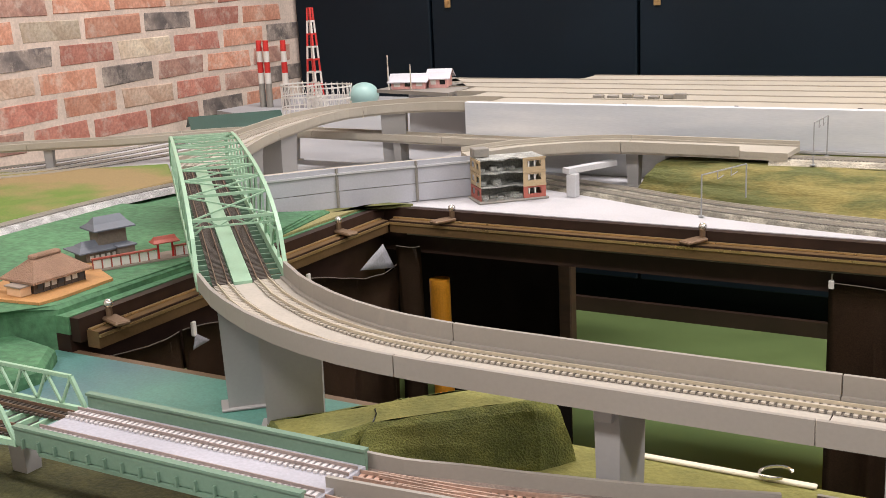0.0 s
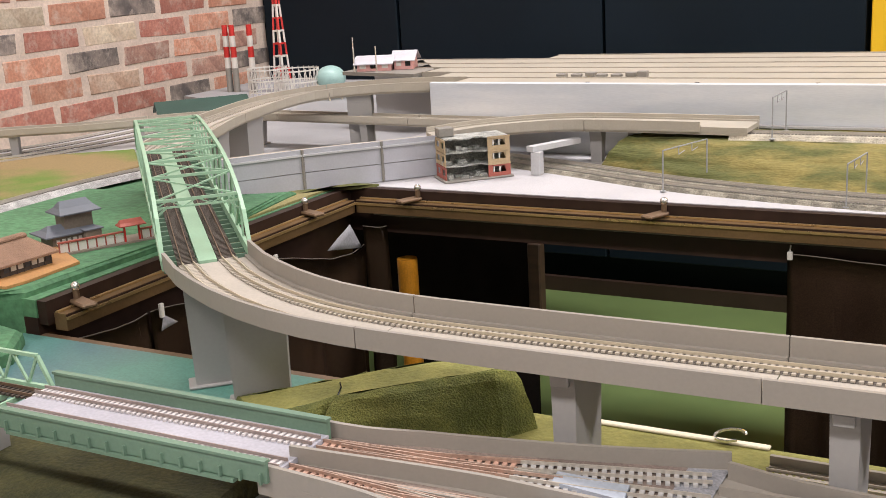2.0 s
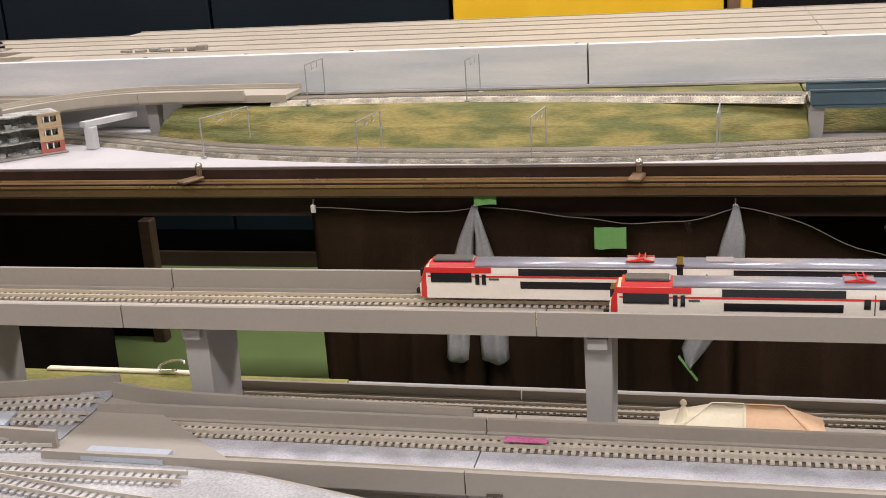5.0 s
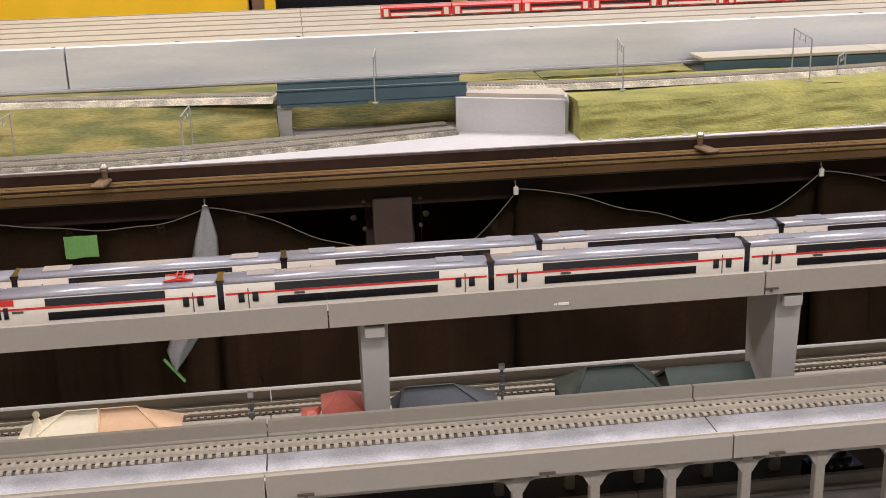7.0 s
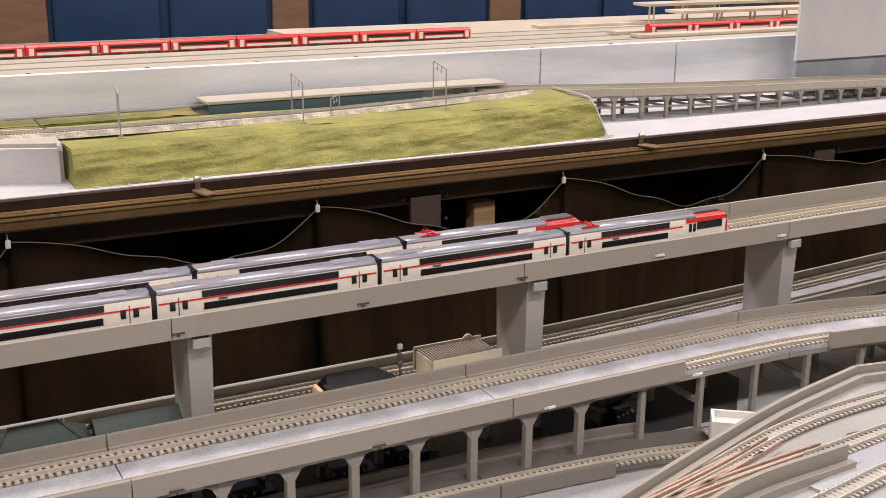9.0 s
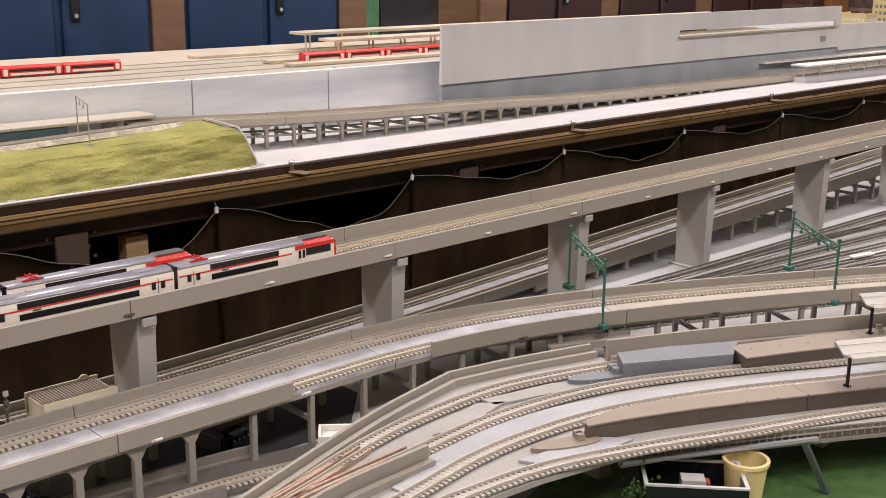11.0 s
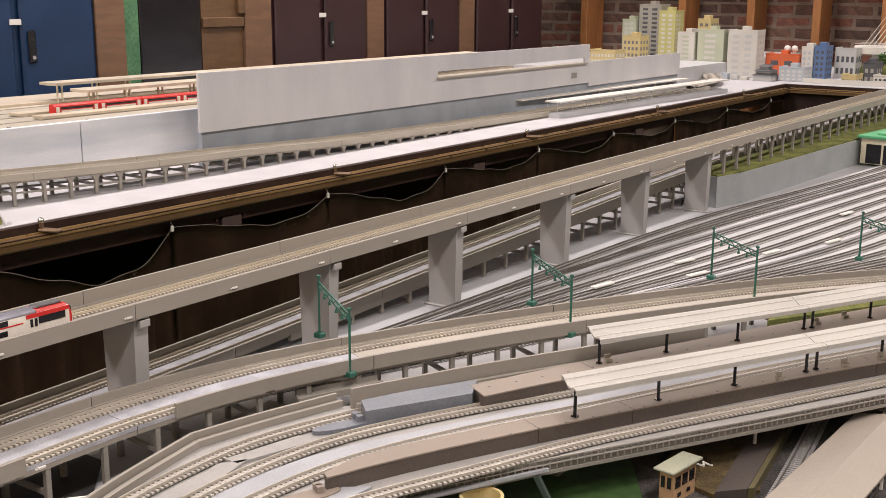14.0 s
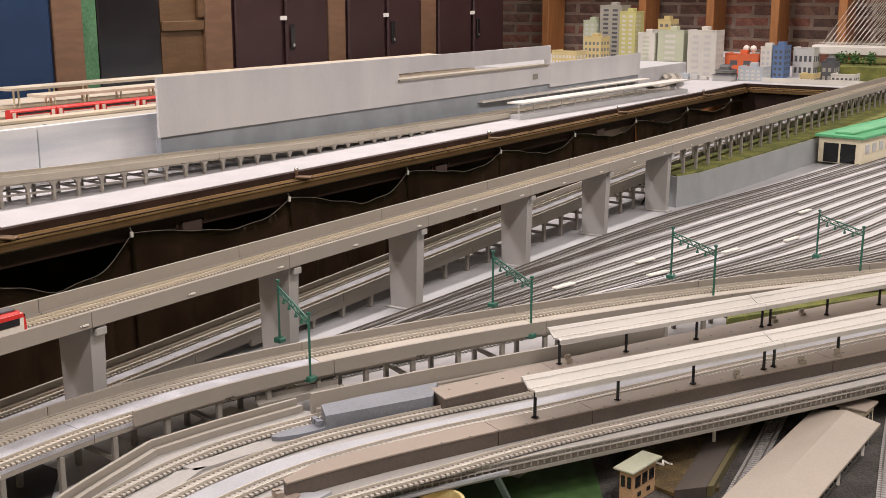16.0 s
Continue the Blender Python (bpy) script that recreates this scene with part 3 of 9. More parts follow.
def clip(x, y, z, turn=0, white=True, group="joint clips"):
    bm = B()
    if white:
        box(bm, -0.0032, 0.0032, -0.0009, 0.0006, -0.0009, 0.0009, bevel=0.0003)
        box(bm, -0.0055, -0.0036, -0.0006, 0.0004, -0.0006, 0.0005)
    else:
        box(bm, -0.0042, 0.0042, -0.0008, 0.0006, -0.0006, 0.0004)
        box(bm, -0.0008, 0.0008, -0.0008, 0.0006, -0.0022, -0.0006)
    ob = part("joint_clip", bm, WHITE if white else TIE_D)
    ob.location = (x, y, z)
    ob.rotation_euler = (0, 0, radians(turn))
    return tagged(ob, "tiny %s plastic joint clip on the parapet" % ("white" if white else "dark brown"), "clip", group)


ZD = 1.0115
MAINP = smooth([(-0.588, 0.695, ZD - 0.001), (-0.549, 0.665, ZD - 0.0015), (-0.49, 0.632, ZD - 0.0022), (-0.43, 0.611, ZD - 0.003), (-0.37, 0.602, ZD - 0.0035), (-0.30, 0.601, ZD - 0.004), (-0.15, 0.602, ZD - 0.0043), (0.1, 0.604, 1.0076), (0.5, 0.606, 1.0085), (1.0, 0.607, 1.0096), (1.5, 0.607, 1.0106), (3.0, 0.607, 1.0130), (5.2, 0.607, 1.0130)], 0.03)
main = viaduct("main_viaduct", "long grey plastic double-track model viaduct", MAINP, 0.074, (-0.0165, 0.0165), pitch=0.0045, tie=TIE_M, rail=RAILG, hi=0.0143, lo=-0.0014, skirt=0.0, foot=0.0002)


def main_deck(x):
    """Height of the main deck's top at a place along the straight."""
    return min(MAINP, key=lambda q: abs(q.x - x) + (9 if q.x < -0.4 and x > -0.4 else 0)).z


def pier(x, y, ztop, zbot, turn=0.0, deep=0.047, thin=0.0135, cap=True, group="viaduct piers", label="plain grey plastic slab pier under the viaduct"):
    """A slab pier with flared head and a cap block on its narrow end."""
    t = thing("viaduct_pier", label, "pier", group, at=(x, y, zbot))
    t.rotation_euler = (0, 0, radians(turn))
    h = ztop - zbot
    bm = B()
    for z0, z1, a0, a1, d0, d1 in ((0.0025, h - 0.012, thin / 2, thin / 2 + 0.001, deep / 2 - 0.004, deep / 2 - 0.002), (h - 0.012, h - 0.0003, thin / 2 + 0.001, thin / 2 + 0.001, deep / 2 - 0.002, deep / 2)):
        vs = [bm.verts.new((sx * a, sy * d, z)) for z, a, d in ((z0, a0, d0), (z1, a1, d1)) for sx, sy in ((-1, -1), (1, -1), (1, 1), (-1, 1))]
        for f in ((3, 2, 1, 0), (4, 5, 6, 7), (0, 1, 5, 4), (1, 2, 6, 5), (2, 3, 7, 6), (3, 0, 4, 7)):
            bm.faces.new([vs[i] for i in f])
    part("shaft", bm, PIER, t)
    bm = B()
    box(bm, -thin / 2 - 0.004, thin / 2 + 0.004, -deep / 2 - 0.002, deep / 2 + 0.002, 0, 0.0025, bevel=0.0008)
    part("base_plate", bm, PIER, t)
    if cap:
        bm = B()
        box(bm, -0.0058, 0.0058, -deep / 2 - 0.0045, -deep / 2 - 0.0004, h - 0.0075, h - 0.0005, bevel=0.0006)
        part("cap_block", bm, PIER, t)
    return t


for x in (-0.224, -0.065, 0.18, 0.425, 0.671, 0.92, 1.168, 1.424, 1.657, 1.927, 2.18, 2.43):
    pier(x, 0.599, main_deck(x) - 0.0016, ZN)
pier(-0.582, 0.690, ZD - 0.0028, 0.9087, turn=-47, deep=0.052, thin=0.017, cap=False, label="plain grey plastic slab pier with a foot plate on painted water")
pier(-0.522, 0.668, ZD - 0.0032, 0.9087, turn=-57, deep=0.052, thin=0.017, cap=False, label="plain grey plastic slab pier under the curve")
for k in range(-1, 24):
    x = k * 0.1235 - 0.2085
    clip(x, 0.5695, main_deck(x) + 0.0042, white=(x < 0.1 or x > 1.0 or k == 6))

bm = B()
box(bm, 1.25, 2.48, 0.646, HY0 - 0.001, ZN + 0.0001, ZN + 0.0006)
tagged(part("ground_white_strip", bm, WHITEB), "white painted strip of board below the low viaduct", "ground", kind="structure")
# near-black strip laid over the board under the viaducts
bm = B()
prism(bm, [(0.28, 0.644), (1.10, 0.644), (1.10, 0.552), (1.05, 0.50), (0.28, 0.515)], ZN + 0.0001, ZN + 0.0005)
tagged(part("ground_dark_strip", bm, mat("black_strip_board", (0.025, 0.024, 0.024), 0.7, var=0.3)), "black strip of board below the viaduct", "ground", kind="structure")

# ---- truss bridge on the curve's end ----
def frame_matrix(o, heading):
    """Local x along the heading (degrees), y to its left."""
    return pose(o[0], o[1], o[2], 0, 0, heading)


def truss_bridge(o, heading, L, w, panels, top, label):
    t = thing("truss_bridge", label, "bridge")
    t.matrix_world = frame_matrix(o, heading)
    p = L / panels
    zs = [top(i * p) for i in range(panels + 1)]
    for y in (-w / 2, w / 2):
        bm = B()
        stick(bm, (0, y, 0.001), (L, y, 0.001), 0.0032, 0.009)
        part("bottom_chord", bm, GREENT, t)
        bm = B()
        pts = [(0.001, 0.004)] + [(s * p * 0.5, top(s * p * 0.5)) for s in range(1, panels * 2)] + [(L - 0.001, 0.004)]
        tube(bm, [V((x0, y, z0)) for x0, z0 in pts], 0.0034)
        part("top_chord", bm, GREENT, t, "pale green curved upper chord")
        for i in range(1, panels):
            bm = B()
            stick(bm, (i * p, y, 0.003), (i * p, y, zs[i]), 0.0018)
            part("post", bm, GREENT, t)
            if i < panels - 1:
                bm = B()
                up = i < panels / 2
                stick(bm, (i * p, y, zs[i] if up else 0.003), ((i + 1) * p, y, 0.003 if up else zs[i + 1]), 0.0016)
                part("diagonal", bm, GREENT, t)
    for i in range(1, panels):
        z = zs[i]
        bm = B()
        stick(bm, (i * p, -w / 2, z), (i * p, w / 2, z), 0.0018, 0.0026)
        if i in (1, panels - 1):
            stick(bm, (i * p, -w / 2, z - 0.006), (i * p, w / 2, z - 0.006), 0.0016)
            for s in (-1, 1):
                stick(bm, (i * p, s * w / 2, z - 0.014), (i * p, s * (w / 2 - 0.011), z - 0.005), 0.0016)
            for k in range(6):
                a, b = -w / 2 + w * k / 6, -w / 2 + w * (k + 1) / 6
                stick(bm, (i * p, a, z if k % 2 else z - 0.006), (i * p, b, z - 0.006 if k % 2 else z), 0.001)
        part("cross_beam", bm, GREENT, t)
        if i < panels - 1:
            for s in (-1, 1):
                bm = B()
                stick(bm, (i * p, s * w / 2, z), ((i + 1) * p, -s * w / 2, zs[i + 1]), 0.0014)
                part("wind_brace", bm, GREENT, t)
    bm = B()
    box(bm, 0, L, -0.0075, 0.0075, -0.002, 0.0014)
    part("centre_walkway", bm, GREENT, t, "flat pale green walkway strip")
    for k in range(int(L / 0.02)):
        bm = B()
        box(bm, k * 0.02, k * 0.02 + 0.003, -w / 2, w / 2, -0.006, -0.002)
        part("floor_beam", bm, GREEND, t)
    for off in (-0.0165, 0.0165):
        tr = new("track")
        tr.parent = t
        ln = [V((0, off, -0.0019)), V((L, off, -0.0019))]
        track(ln, tr, TIE_D, mat_rail_dark, pitch=0.0045)
    return t


mat_rail_dark = mat("brown_rail", (0.20, 0.13, 0.09), 0.4, metal=0.4)
TL = 0.62
truss_bridge((-0.588, 0.695, ZD), 135, TL, 0.072, 12, lambda s: 0.004 + 0.0605 * (1 - abs(2 * s / TL - 1) ** 3.2) ** 0.5, "pale green double-track arched truss model bridge")

BEY = smooth([(-1.027, 1.134, ZD), (-1.062, 1.225, 1.0145), (-1.092, 1.31, 1.0175), (-1.102, 1.39, 1.0215), (-1.098, 1.465, 1.027), (-1.066, 1.53, 1.032), (-0.995, 1.575, 1.0365), (-0.92, 1.603, 1.0385), (-0.832, 1.62, 1.0385)], 0.03)
viaduct("curved_viaduct", "dusty grey double-track viaduct curving behind the truss", BEY, 0.076, (-0.0165, 0.0165), body=TAN)
for s0 in (0.165, 0.27, 0.50):
    q, d = along(BEY, s0)
    pier(q.x, q.y, q.z - 0.0072, ZT, turn=math.degrees(math.atan2(d.y, d.x)), deep=0.056, thin=0.038, cap=False, group="broad piers behind the truss", label="broad pale grey plastic pier under the rising curve")

# wall-type viaduct beside the truss, running on to the embankment
V4 = smooth([(-1.02, 1.11, 0.9925), (-0.955, 1.18, 0.9925), (-0.90, 1.252, 0.9925), (-0.822, 1.336, 0.9925), (-0.765, 1.397, 0.9925)], 0.02)
V4GREY = mat("lilac_grey_panel", (0.43, 0.435, 0.475), 0.45, var=0.04, coarse=12)
t = thing("walled_viaduct", "long pale grey panelled viaduct wall", "viaduct", "viaducts")
L4 = length(V4)
JOINTS = [0.0, 0.072, 0.186, 0.30, L4]
for i in range(4):
    c = cut(V4, JOINTS[i] + 0.0008, JOINTS[i + 1] - 0.0008)
    for v0, v1 in ((-0.0485, -0.0245), (-0.0235, 0.0075)):
        bm = B()
        sweep(bm, c, rect(-0.0335, -0.031, v0, v1))
        part("panel", bm, V4GREY, t)
    bm = B()
    sweep(bm, c, rect(-0.0305, 0.033, -0.046, -0.002))
    part("core", bm, BEDW, t, "dusty track bed behind the panels")
    bm = B()
    sweep(bm, c, rect(-0.036, -0.0337, -0.0015, 0.0012))
    part("ledge", bm, LGREY, t)
for i in range(1, 4):
    q, d = along(V4, JOINTS[i])
    s = V((-d.y, d.x, 0))
    bm = B()
    stick(bm, q - s * 0.0345 + V((0, 0, -0.0485)), q - s * 0.0345 + V((0, 0, 0.0075)), 0.0022, 0.004)
    part("pilaster", bm, CONC_D, t)
V4B = smooth([(-0.765, 1.397, 0.9955), (-0.70, 1.455, 1.0), (-0.60, 1.50, 1.003), (-0.48, 1.508, 1.003), (-0.335, 1.506, 1.0025)], 0.02)
viaduct("tan_viaduct", "dusty tan curved viaduct above a ruined model house", V4B, 0.066, (), body=TAN, bed=TAN, hi=0.007, lo=-0.007, right=((0, 0.40),), left=((0, 0.99),))
t = thing("portal_pier", "light grey portal pier with a long arm", "pier", at=(-0.607, 1.408, ZT))
bm = B()
box(bm, -0.007, 0.007, -0.007, 0.007, 0, 0.032, bevel=0.001)
part("column", bm, LGREY, t)
bm = B()
stick(bm, (-0.008, -0.006, 0.036), (0.03, 0.075, 0.036), 0.013, 0.0075)
part("arm", bm, LGREY, t)
for x, y in ((-0.555, 1.505), (-0.50, 1.512)):
    pier(x, y, 0.9922, ZT, deep=0.02, thin=0.016, cap=False)

V5 = smooth([(-1.78, 1.16, 0.992), (-1.70, 1.21, 0.992), (-1.606, 1.286, 0.992), (-1.53, 1.343, 0.992), (-1.452, 1.392, 0.992), (-1.394, 1.449, 0.992), (-1.32, 1.515, 0.993), (-1.2, 1.55, 0.994), (-0.82, 1.542, 0.992), (-0.62, 1.542, 0.992)], 0.03)
viaduct("low_curved_viaduct", "low dusty tan single-track viaduct on short piers", V5, 0.04, (0.0,), body=TAN, hi=0.006, lo=-0.004)
for s in (0.10, 0.29, 0.50, 0.72, 0.94, 1.16):
    q, d = along(V5, s)
    pier(q.x, q.y, 0.9878, ZT, turn=math.degrees(math.atan2(d.y, d.x)), deep=0.024, thin=0.012, cap=False, group="short piers")

# ---- ruined model house on the white board ----
t = thing("ruined_house", "three-storey model house broken open, buff and red walls", "model house")
t.matrix_world = pose(-0.688, 1.372, ZT, 0, 0, 45)
bm = B()
box(bm, -0.05, 0.05, -0.028, 0.028, 0, 0.003, bevel=0.001)
part("base_slab", bm, CONC_D, t)
BUFF = mat("buff_wall", (0.42, 0.32, 0.19), 0.7, var=0.1)
DUST = mat("rubble_grey", (0.40, 0.41, 0.385), 0.9, var=0.3, fine=500, coarse=60, bump=0.7)
BRK = mat("small_brick_red", (0.34, 0.10, 0.075), 0.75, var=0.15)


def storey_wall(bm, x0, x1, y0, y1, z0, h, nwin, along_x=True):
    """A wall with real window openings, built from sills, heads and jambs."""
    a0, a1 = (x0, x1) if along_x else (y0, y1)
    def add(u0, u1, z2, z3):
        box(bm, *((u0, u1, y0, y1) if along_x else (x0, x1, u0, u1)), z2, z3)
    add(a0, a1, z0, z0 + h * 0.3)
    add(a0, a1, z0 + h * 0.78, z0 + h)
    w = (a1 - a0) / nwin
    for i in range(nwin):
        add(a0 + i * w, a0 + i * w + w * 0.2, z0 + h * 0.3, z0 + h * 0.78)
        add(a0 + (i + 1) * w - w * 0.2, a0 + (i + 1) * w, z0 + h * 0.3, z0 + h * 0.78)


for k, m in enumerate((BRK, BUFF, BUFF)):
    z = 0.003 + k * 0.0185
    bm = B()
    storey_wall(bm, 0.014, 0.046, -0.025, -0.0235, z, 0.0175, 1)
    part("front_wall", bm, m, t)
    bm = B()
    storey_wall(bm, 0.0445, 0.046, -0.0233, 0.024, z, 0.0175, 2, False)
    part("side_wall", bm, m, t)
    bm = B()
    storey_wall(bm, -0.046, -0.0445, -0.02, 0.024, z, 0.0175, 2, False)
    part("side_wall", bm, m, t)
    bm = B()
    box(bm, -0.0443, 0.0443, 0.0085, 0.011, z, z + 0.0175)
    part("back_wall", bm, DUST, t)
    bm = B()
    rnd = random.Random(k)
    prism(bm, [(-0.044, 0.022), (0.044, 0.022), (0.044, -0.024), (0.012, -0.024)] + [(0.008 - j * 0.01, -0.018 + rnd.uniform(-0.006, 0.006)) for j in range(5)] + [(-0.044, -0.015)], z + 0.0166, z + 0.0184)
    part("floor", bm, DUST, t, "broken grey floor edge")
    bm = B()
    box(bm, 0.0135, 0.0465, -0.0262, -0.0251, z + 0.016, z + 0.0184)
    part("cornice", bm, BUFF, t)
    for i in range(2):
        bm = B()
        box(bm, 0.0215 + i * 0.0085, 0.0233 + i * 0.0085, -0.0242, -0.0236, z + 0.0055, z + 0.0136)
        part("window_bar", bm, WHITE, t)
    for j in range(7):
        bm = B()
        x, y, r = rnd.uniform(-0.04, 0.008), rnd.uniform(-0.016, 0.006), rnd.uniform(0.003, 0.007)
        box(bm, -r, r, -r * 0.6, r * 0.6, 0, r * 0.9, m=pose(x, y, z + 0.0004, 0, 0, rnd.uniform(0, 90)))
        part("broken_block", bm, DUST, t)
bm = B()
rnd = random.Random(5)
for k in range(26):
    x, y = rnd.uniform(-0.04, 0.012), rnd.uniform(-0.022, 0.015)
    r = rnd.uniform(0.002, 0.006)
    box(bm, x - r, x + r, y - r * 0.7, y + r * 0.7, 0.0031, 0.0031 + r * 0.8, m=None)
part("rubble", bm, DUST, t)["kind"] = "stuff"
bm = B()
box(bm, -0.046, -0.024, 0.004, 0.024, 0.0587, 0.071, bevel=0.001)
part("roof_house", bm, CONC_D, t)

# ---- industry before the brick wall ----
def striped_column(name, x, y, z0, z1, r0, r1, bands, label, grey=0.0):
    t = thing(name, label, "chimney", "red and white chimneys", at=(x, y, z0))
    H, n = z1 - z0, bands
    g = H * grey
    if g:
        bm = B()
        cyl(bm, (0, 0, 0), (0, 0, g), r0, r0 + (r1 - r0) * grey, 14)
        part("lower_shaft", bm, CONC_D, t, "grey lower shaft")
    for k in range(n):
        a, b = g + (H - g) * k / n + 0.0001, g + (H - g) * (k + 1) / n
        bm = B()
        cyl(bm, (0, 0, a), (0, 0, b), r0 + (r1 - r0) * a / H, r0 + (r1 - r0) * b / H, 14)
        part("band", bm, RED if (n - k) % 2 else WHITE, t)
    return t


for x in (-1.779, -1.758, -1.705):
    striped_column("chimney", x, 2.2, ZT, 1.105, 0.0082, 0.0068, 4, "slim model chimney with red and white bands", 0.36)
t = thing("lattice_tower", "slim red and white banded lattice tower", "tower", at=(-1.618, 2.2, ZT))
H = 1.18 - ZT
for k in range(8):
    a, b = k / 8, (k + 1) / 8
    wa, wb = 0.0148 - 0.0108 * a, 0.0148 - 0.0108 * b
    bm = B()
    for sx, sy in ((-1, -1), (1, -1), (1, 1), (-1, 1)):
        stick(bm, (sx * wa, sy * wa, H * a), (sx * wb, sy * wb, H * b), 0.0042)
        nx, ny = -sy, sx
        stick(bm, (sx * wb, sy * wb, H * b - 0.002), (nx * wb, ny * wb, H * b - 0.002), 0.004)
    part("lattice_stage", bm, RED if k % 2 else WHITE, t)
for x, y, r in ((-1.57, 2.08, 0.045), (-1.475, 2.06, 0.05)):
    t = thing("gas_holder_frame", "cream ring-shaped lattice frame of a gas holder", "gas holder", "gas holders", at=(x, y, ZT))
    for z in (0.02, 0.045, 0.07):
        bm = B()
        ringp = [V((r * math.cos(a * 0.2618), r * math.sin(a * 0.2618), z)) for a in range(24)]
        tube(bm, ringp + ringp[:1], 0.0014, 0.003)
        part("ring", bm, WHITE, t)
    for a in range(24):
        bm = B()
        c, s = math.cos(a * 0.2618), math.sin(a * 0.2618)
        c2, s2 = math.cos((a + 1) * 0.2618), math.sin((a + 1) * 0.2618)
        stick(bm, (r * c, r * s, 0), (r * c, r * s, 0.074), 0.0013)
        stick(bm, (r * c, r * s, 0.02), (r * c2, r * s2, 0.07), 0.0009)
        part("strut", bm, WHITE, t)
t = thing("gas_sphere", "pale turquoise spherical gas tank on legs", "gas tank", at=(-1.415, 2.1, ZT))
bm = B()
bmesh.ops.create_uvsphere(bm, u_segments=24, v_segments=14, radius=0.034, matrix=pose(0.004, 0, 0.047) @ Matrix.Diagonal((1, 1, 0.82, 1)))
part("sphere", bm, mat("pale_turquoise_paint", (0.34, 0.52, 0.50), 0.4), t, smooth=True)
for a in range(6):
    bm = B()
    cyl(bm, (0.03 * math.cos(a * 1.047), 0.03 * math.sin(a * 1.047), 0), (0.033 * math.cos(a * 1.047), 0.033 * math.sin(a * 1.047), 0.035), 0.0018)
    part("leg", bm, CREAM, t)


def gable_house(name, label, x, y, z, w, d, h, rise, wall_m, roof_m, turn=0, eave=0.006, windows=0, category="model house", group=""):
    """A house: four walls, a gabled roof with thickness, a door and windows."""
    t = thing(name, label, category, group)
    t.matrix_world = pose(x, y, z, 0, 0, turn)
    bm = B()
    box(bm, -w / 2, w / 2, -d / 2, d / 2, 0, h)
    vs = [bm.verts.new(p) for p in ((-w / 2, -d / 2, h + 0.0001), (-w / 2, d / 2, h + 0.0001), (-w / 2, 0, h + rise), (w / 2, -d / 2, h + 0.0001), (w / 2, d / 2, h + 0.0001), (w / 2, 0, h + rise))]
    for f in ((0, 2, 1), (3, 4, 5), (0, 3, 5, 2), (1, 2, 5, 4), (0, 1, 4, 3)):
        bm.faces.new([vs[i] for i in f])
    part("wall_block", bm, wall_m, t)
    sl = rise / (d / 2)
    for s in (-1, 1):
        bm = B()
        e = d / 2 + eave
        vs = [bm.verts.new(p) for p in [(xx, s * yy, zz) for xx in (-w / 2 - eave, w / 2 + eave) for yy, zz in ((0, h + rise + 0.0005), (e, h + rise - sl * e + 0.0005), (e, h + rise - sl * e + 0.0022), (0, h + rise + 0.0026))]]
        for f in ((0, 1, 2, 3), (7, 6, 5, 4), (0, 4, 5, 1), (1, 5, 6, 2), (2, 6, 7, 3), (3, 7, 4, 0)):
            bm.faces.new([vs[i] for i in f])
        bmesh.ops.recalc_face_normals(bm, faces=bm.faces)
        part("roof_slope", bm, roof_m, t)
    for i in range(windows):
        bm = B()
        c = -w / 2 + w * (i + 0.5) / windows
        box(bm, c - w / windows * 0.28, c + w / windows * 0.28, -d / 2 - 0.0009, -d / 2 + 0.0005, h * 0.35, h * 0.8)
        part("window", bm, GLASSD if i % 2 else WHITE, t)
    return t


gable_house("factory_shed", "long shed with a dark green roof and white walls", -1.47, 1.73, ZT, 0.17, 0.10, 0.028, 0.022, WHITE, mat("bottle_green_roof", (0.02, 0.06, 0.045), 0.5), turn=48, windows=5, category="shed")
# ---- left landscape ----
def terrain(name, label, poly, z0, z1, material, soft=0.006, category="ground", cuts=1):
    bm = B()
    prism(bm, poly, z0, z1)
    top = [f for f in bm.faces if all(abs(v.co.z - z1) < 1e-6 for v in f.verts)]
    es = list({e for f in top for e in f.edges})
    bmesh.ops.bevel(bm, geom=es, offset=soft, segments=3, affect="EDGES", profile=0.6)
    return tagged(part(name, bm, material), label, category, kind="structure")


terrain("ground_field", "emerald green painted slope with worn patches", [(-2.08, 0.64), (-0.93, 0.655), (-0.895, 0.70), (-0.855, 0.73), (-0.848, 1.06), (-0.865, 1.20), (-0.93, 1.14), (-1.185, 1.14), (-1.185, 0.64)][1:], ZN - 0.01, 0.9525, FIELD, 0.01)
terrain("ground_terrace", "lower rounded green painted bank", [(-1.3, 0.52), (-0.80, 0.60), (-0.795, 0.655), (-0.83, 0.70), (-0.90, 0.705), (-1.3, 0.70)], ZN, 0.925, FIELD, 0.012)
terrain("ground_lime_field", "bright green and olive field", [(-2.08, 0.62), (-1.235, 0.62), (-1.235, 1.30), (-1.36, 1.42), (-1.55, 1.28), (-2.08, 1.05)], ZN, 0.953, FIELDB, 0.005)
terrain("ground_olive_corner", "olive-brown painted board corner", [(-0.93, 1.142), (-0.866, 1.203), (-0.846, 1.07), (-0.843, 1.282), (-0.79, 1.288), (-0.785, 1.30), (-0.90, 1.2)][:4] + [(-0.79, 1.2865), (-0.90, 1.21)], ZT - 0.002, ZT + 0.003, FELT, 0.001)
terrain("ground_water", "turquoise painted water sheet", [(-1.3, 0.30), (-0.50, 0.30), (-0.44, 0.60), (-0.47, 0.7245), (-0.86, 0.7245), (-0.80, 0.62), (-1.3, 0.55)], ZN, 0.9085, WATER, 0.001, "water")
bm = B()
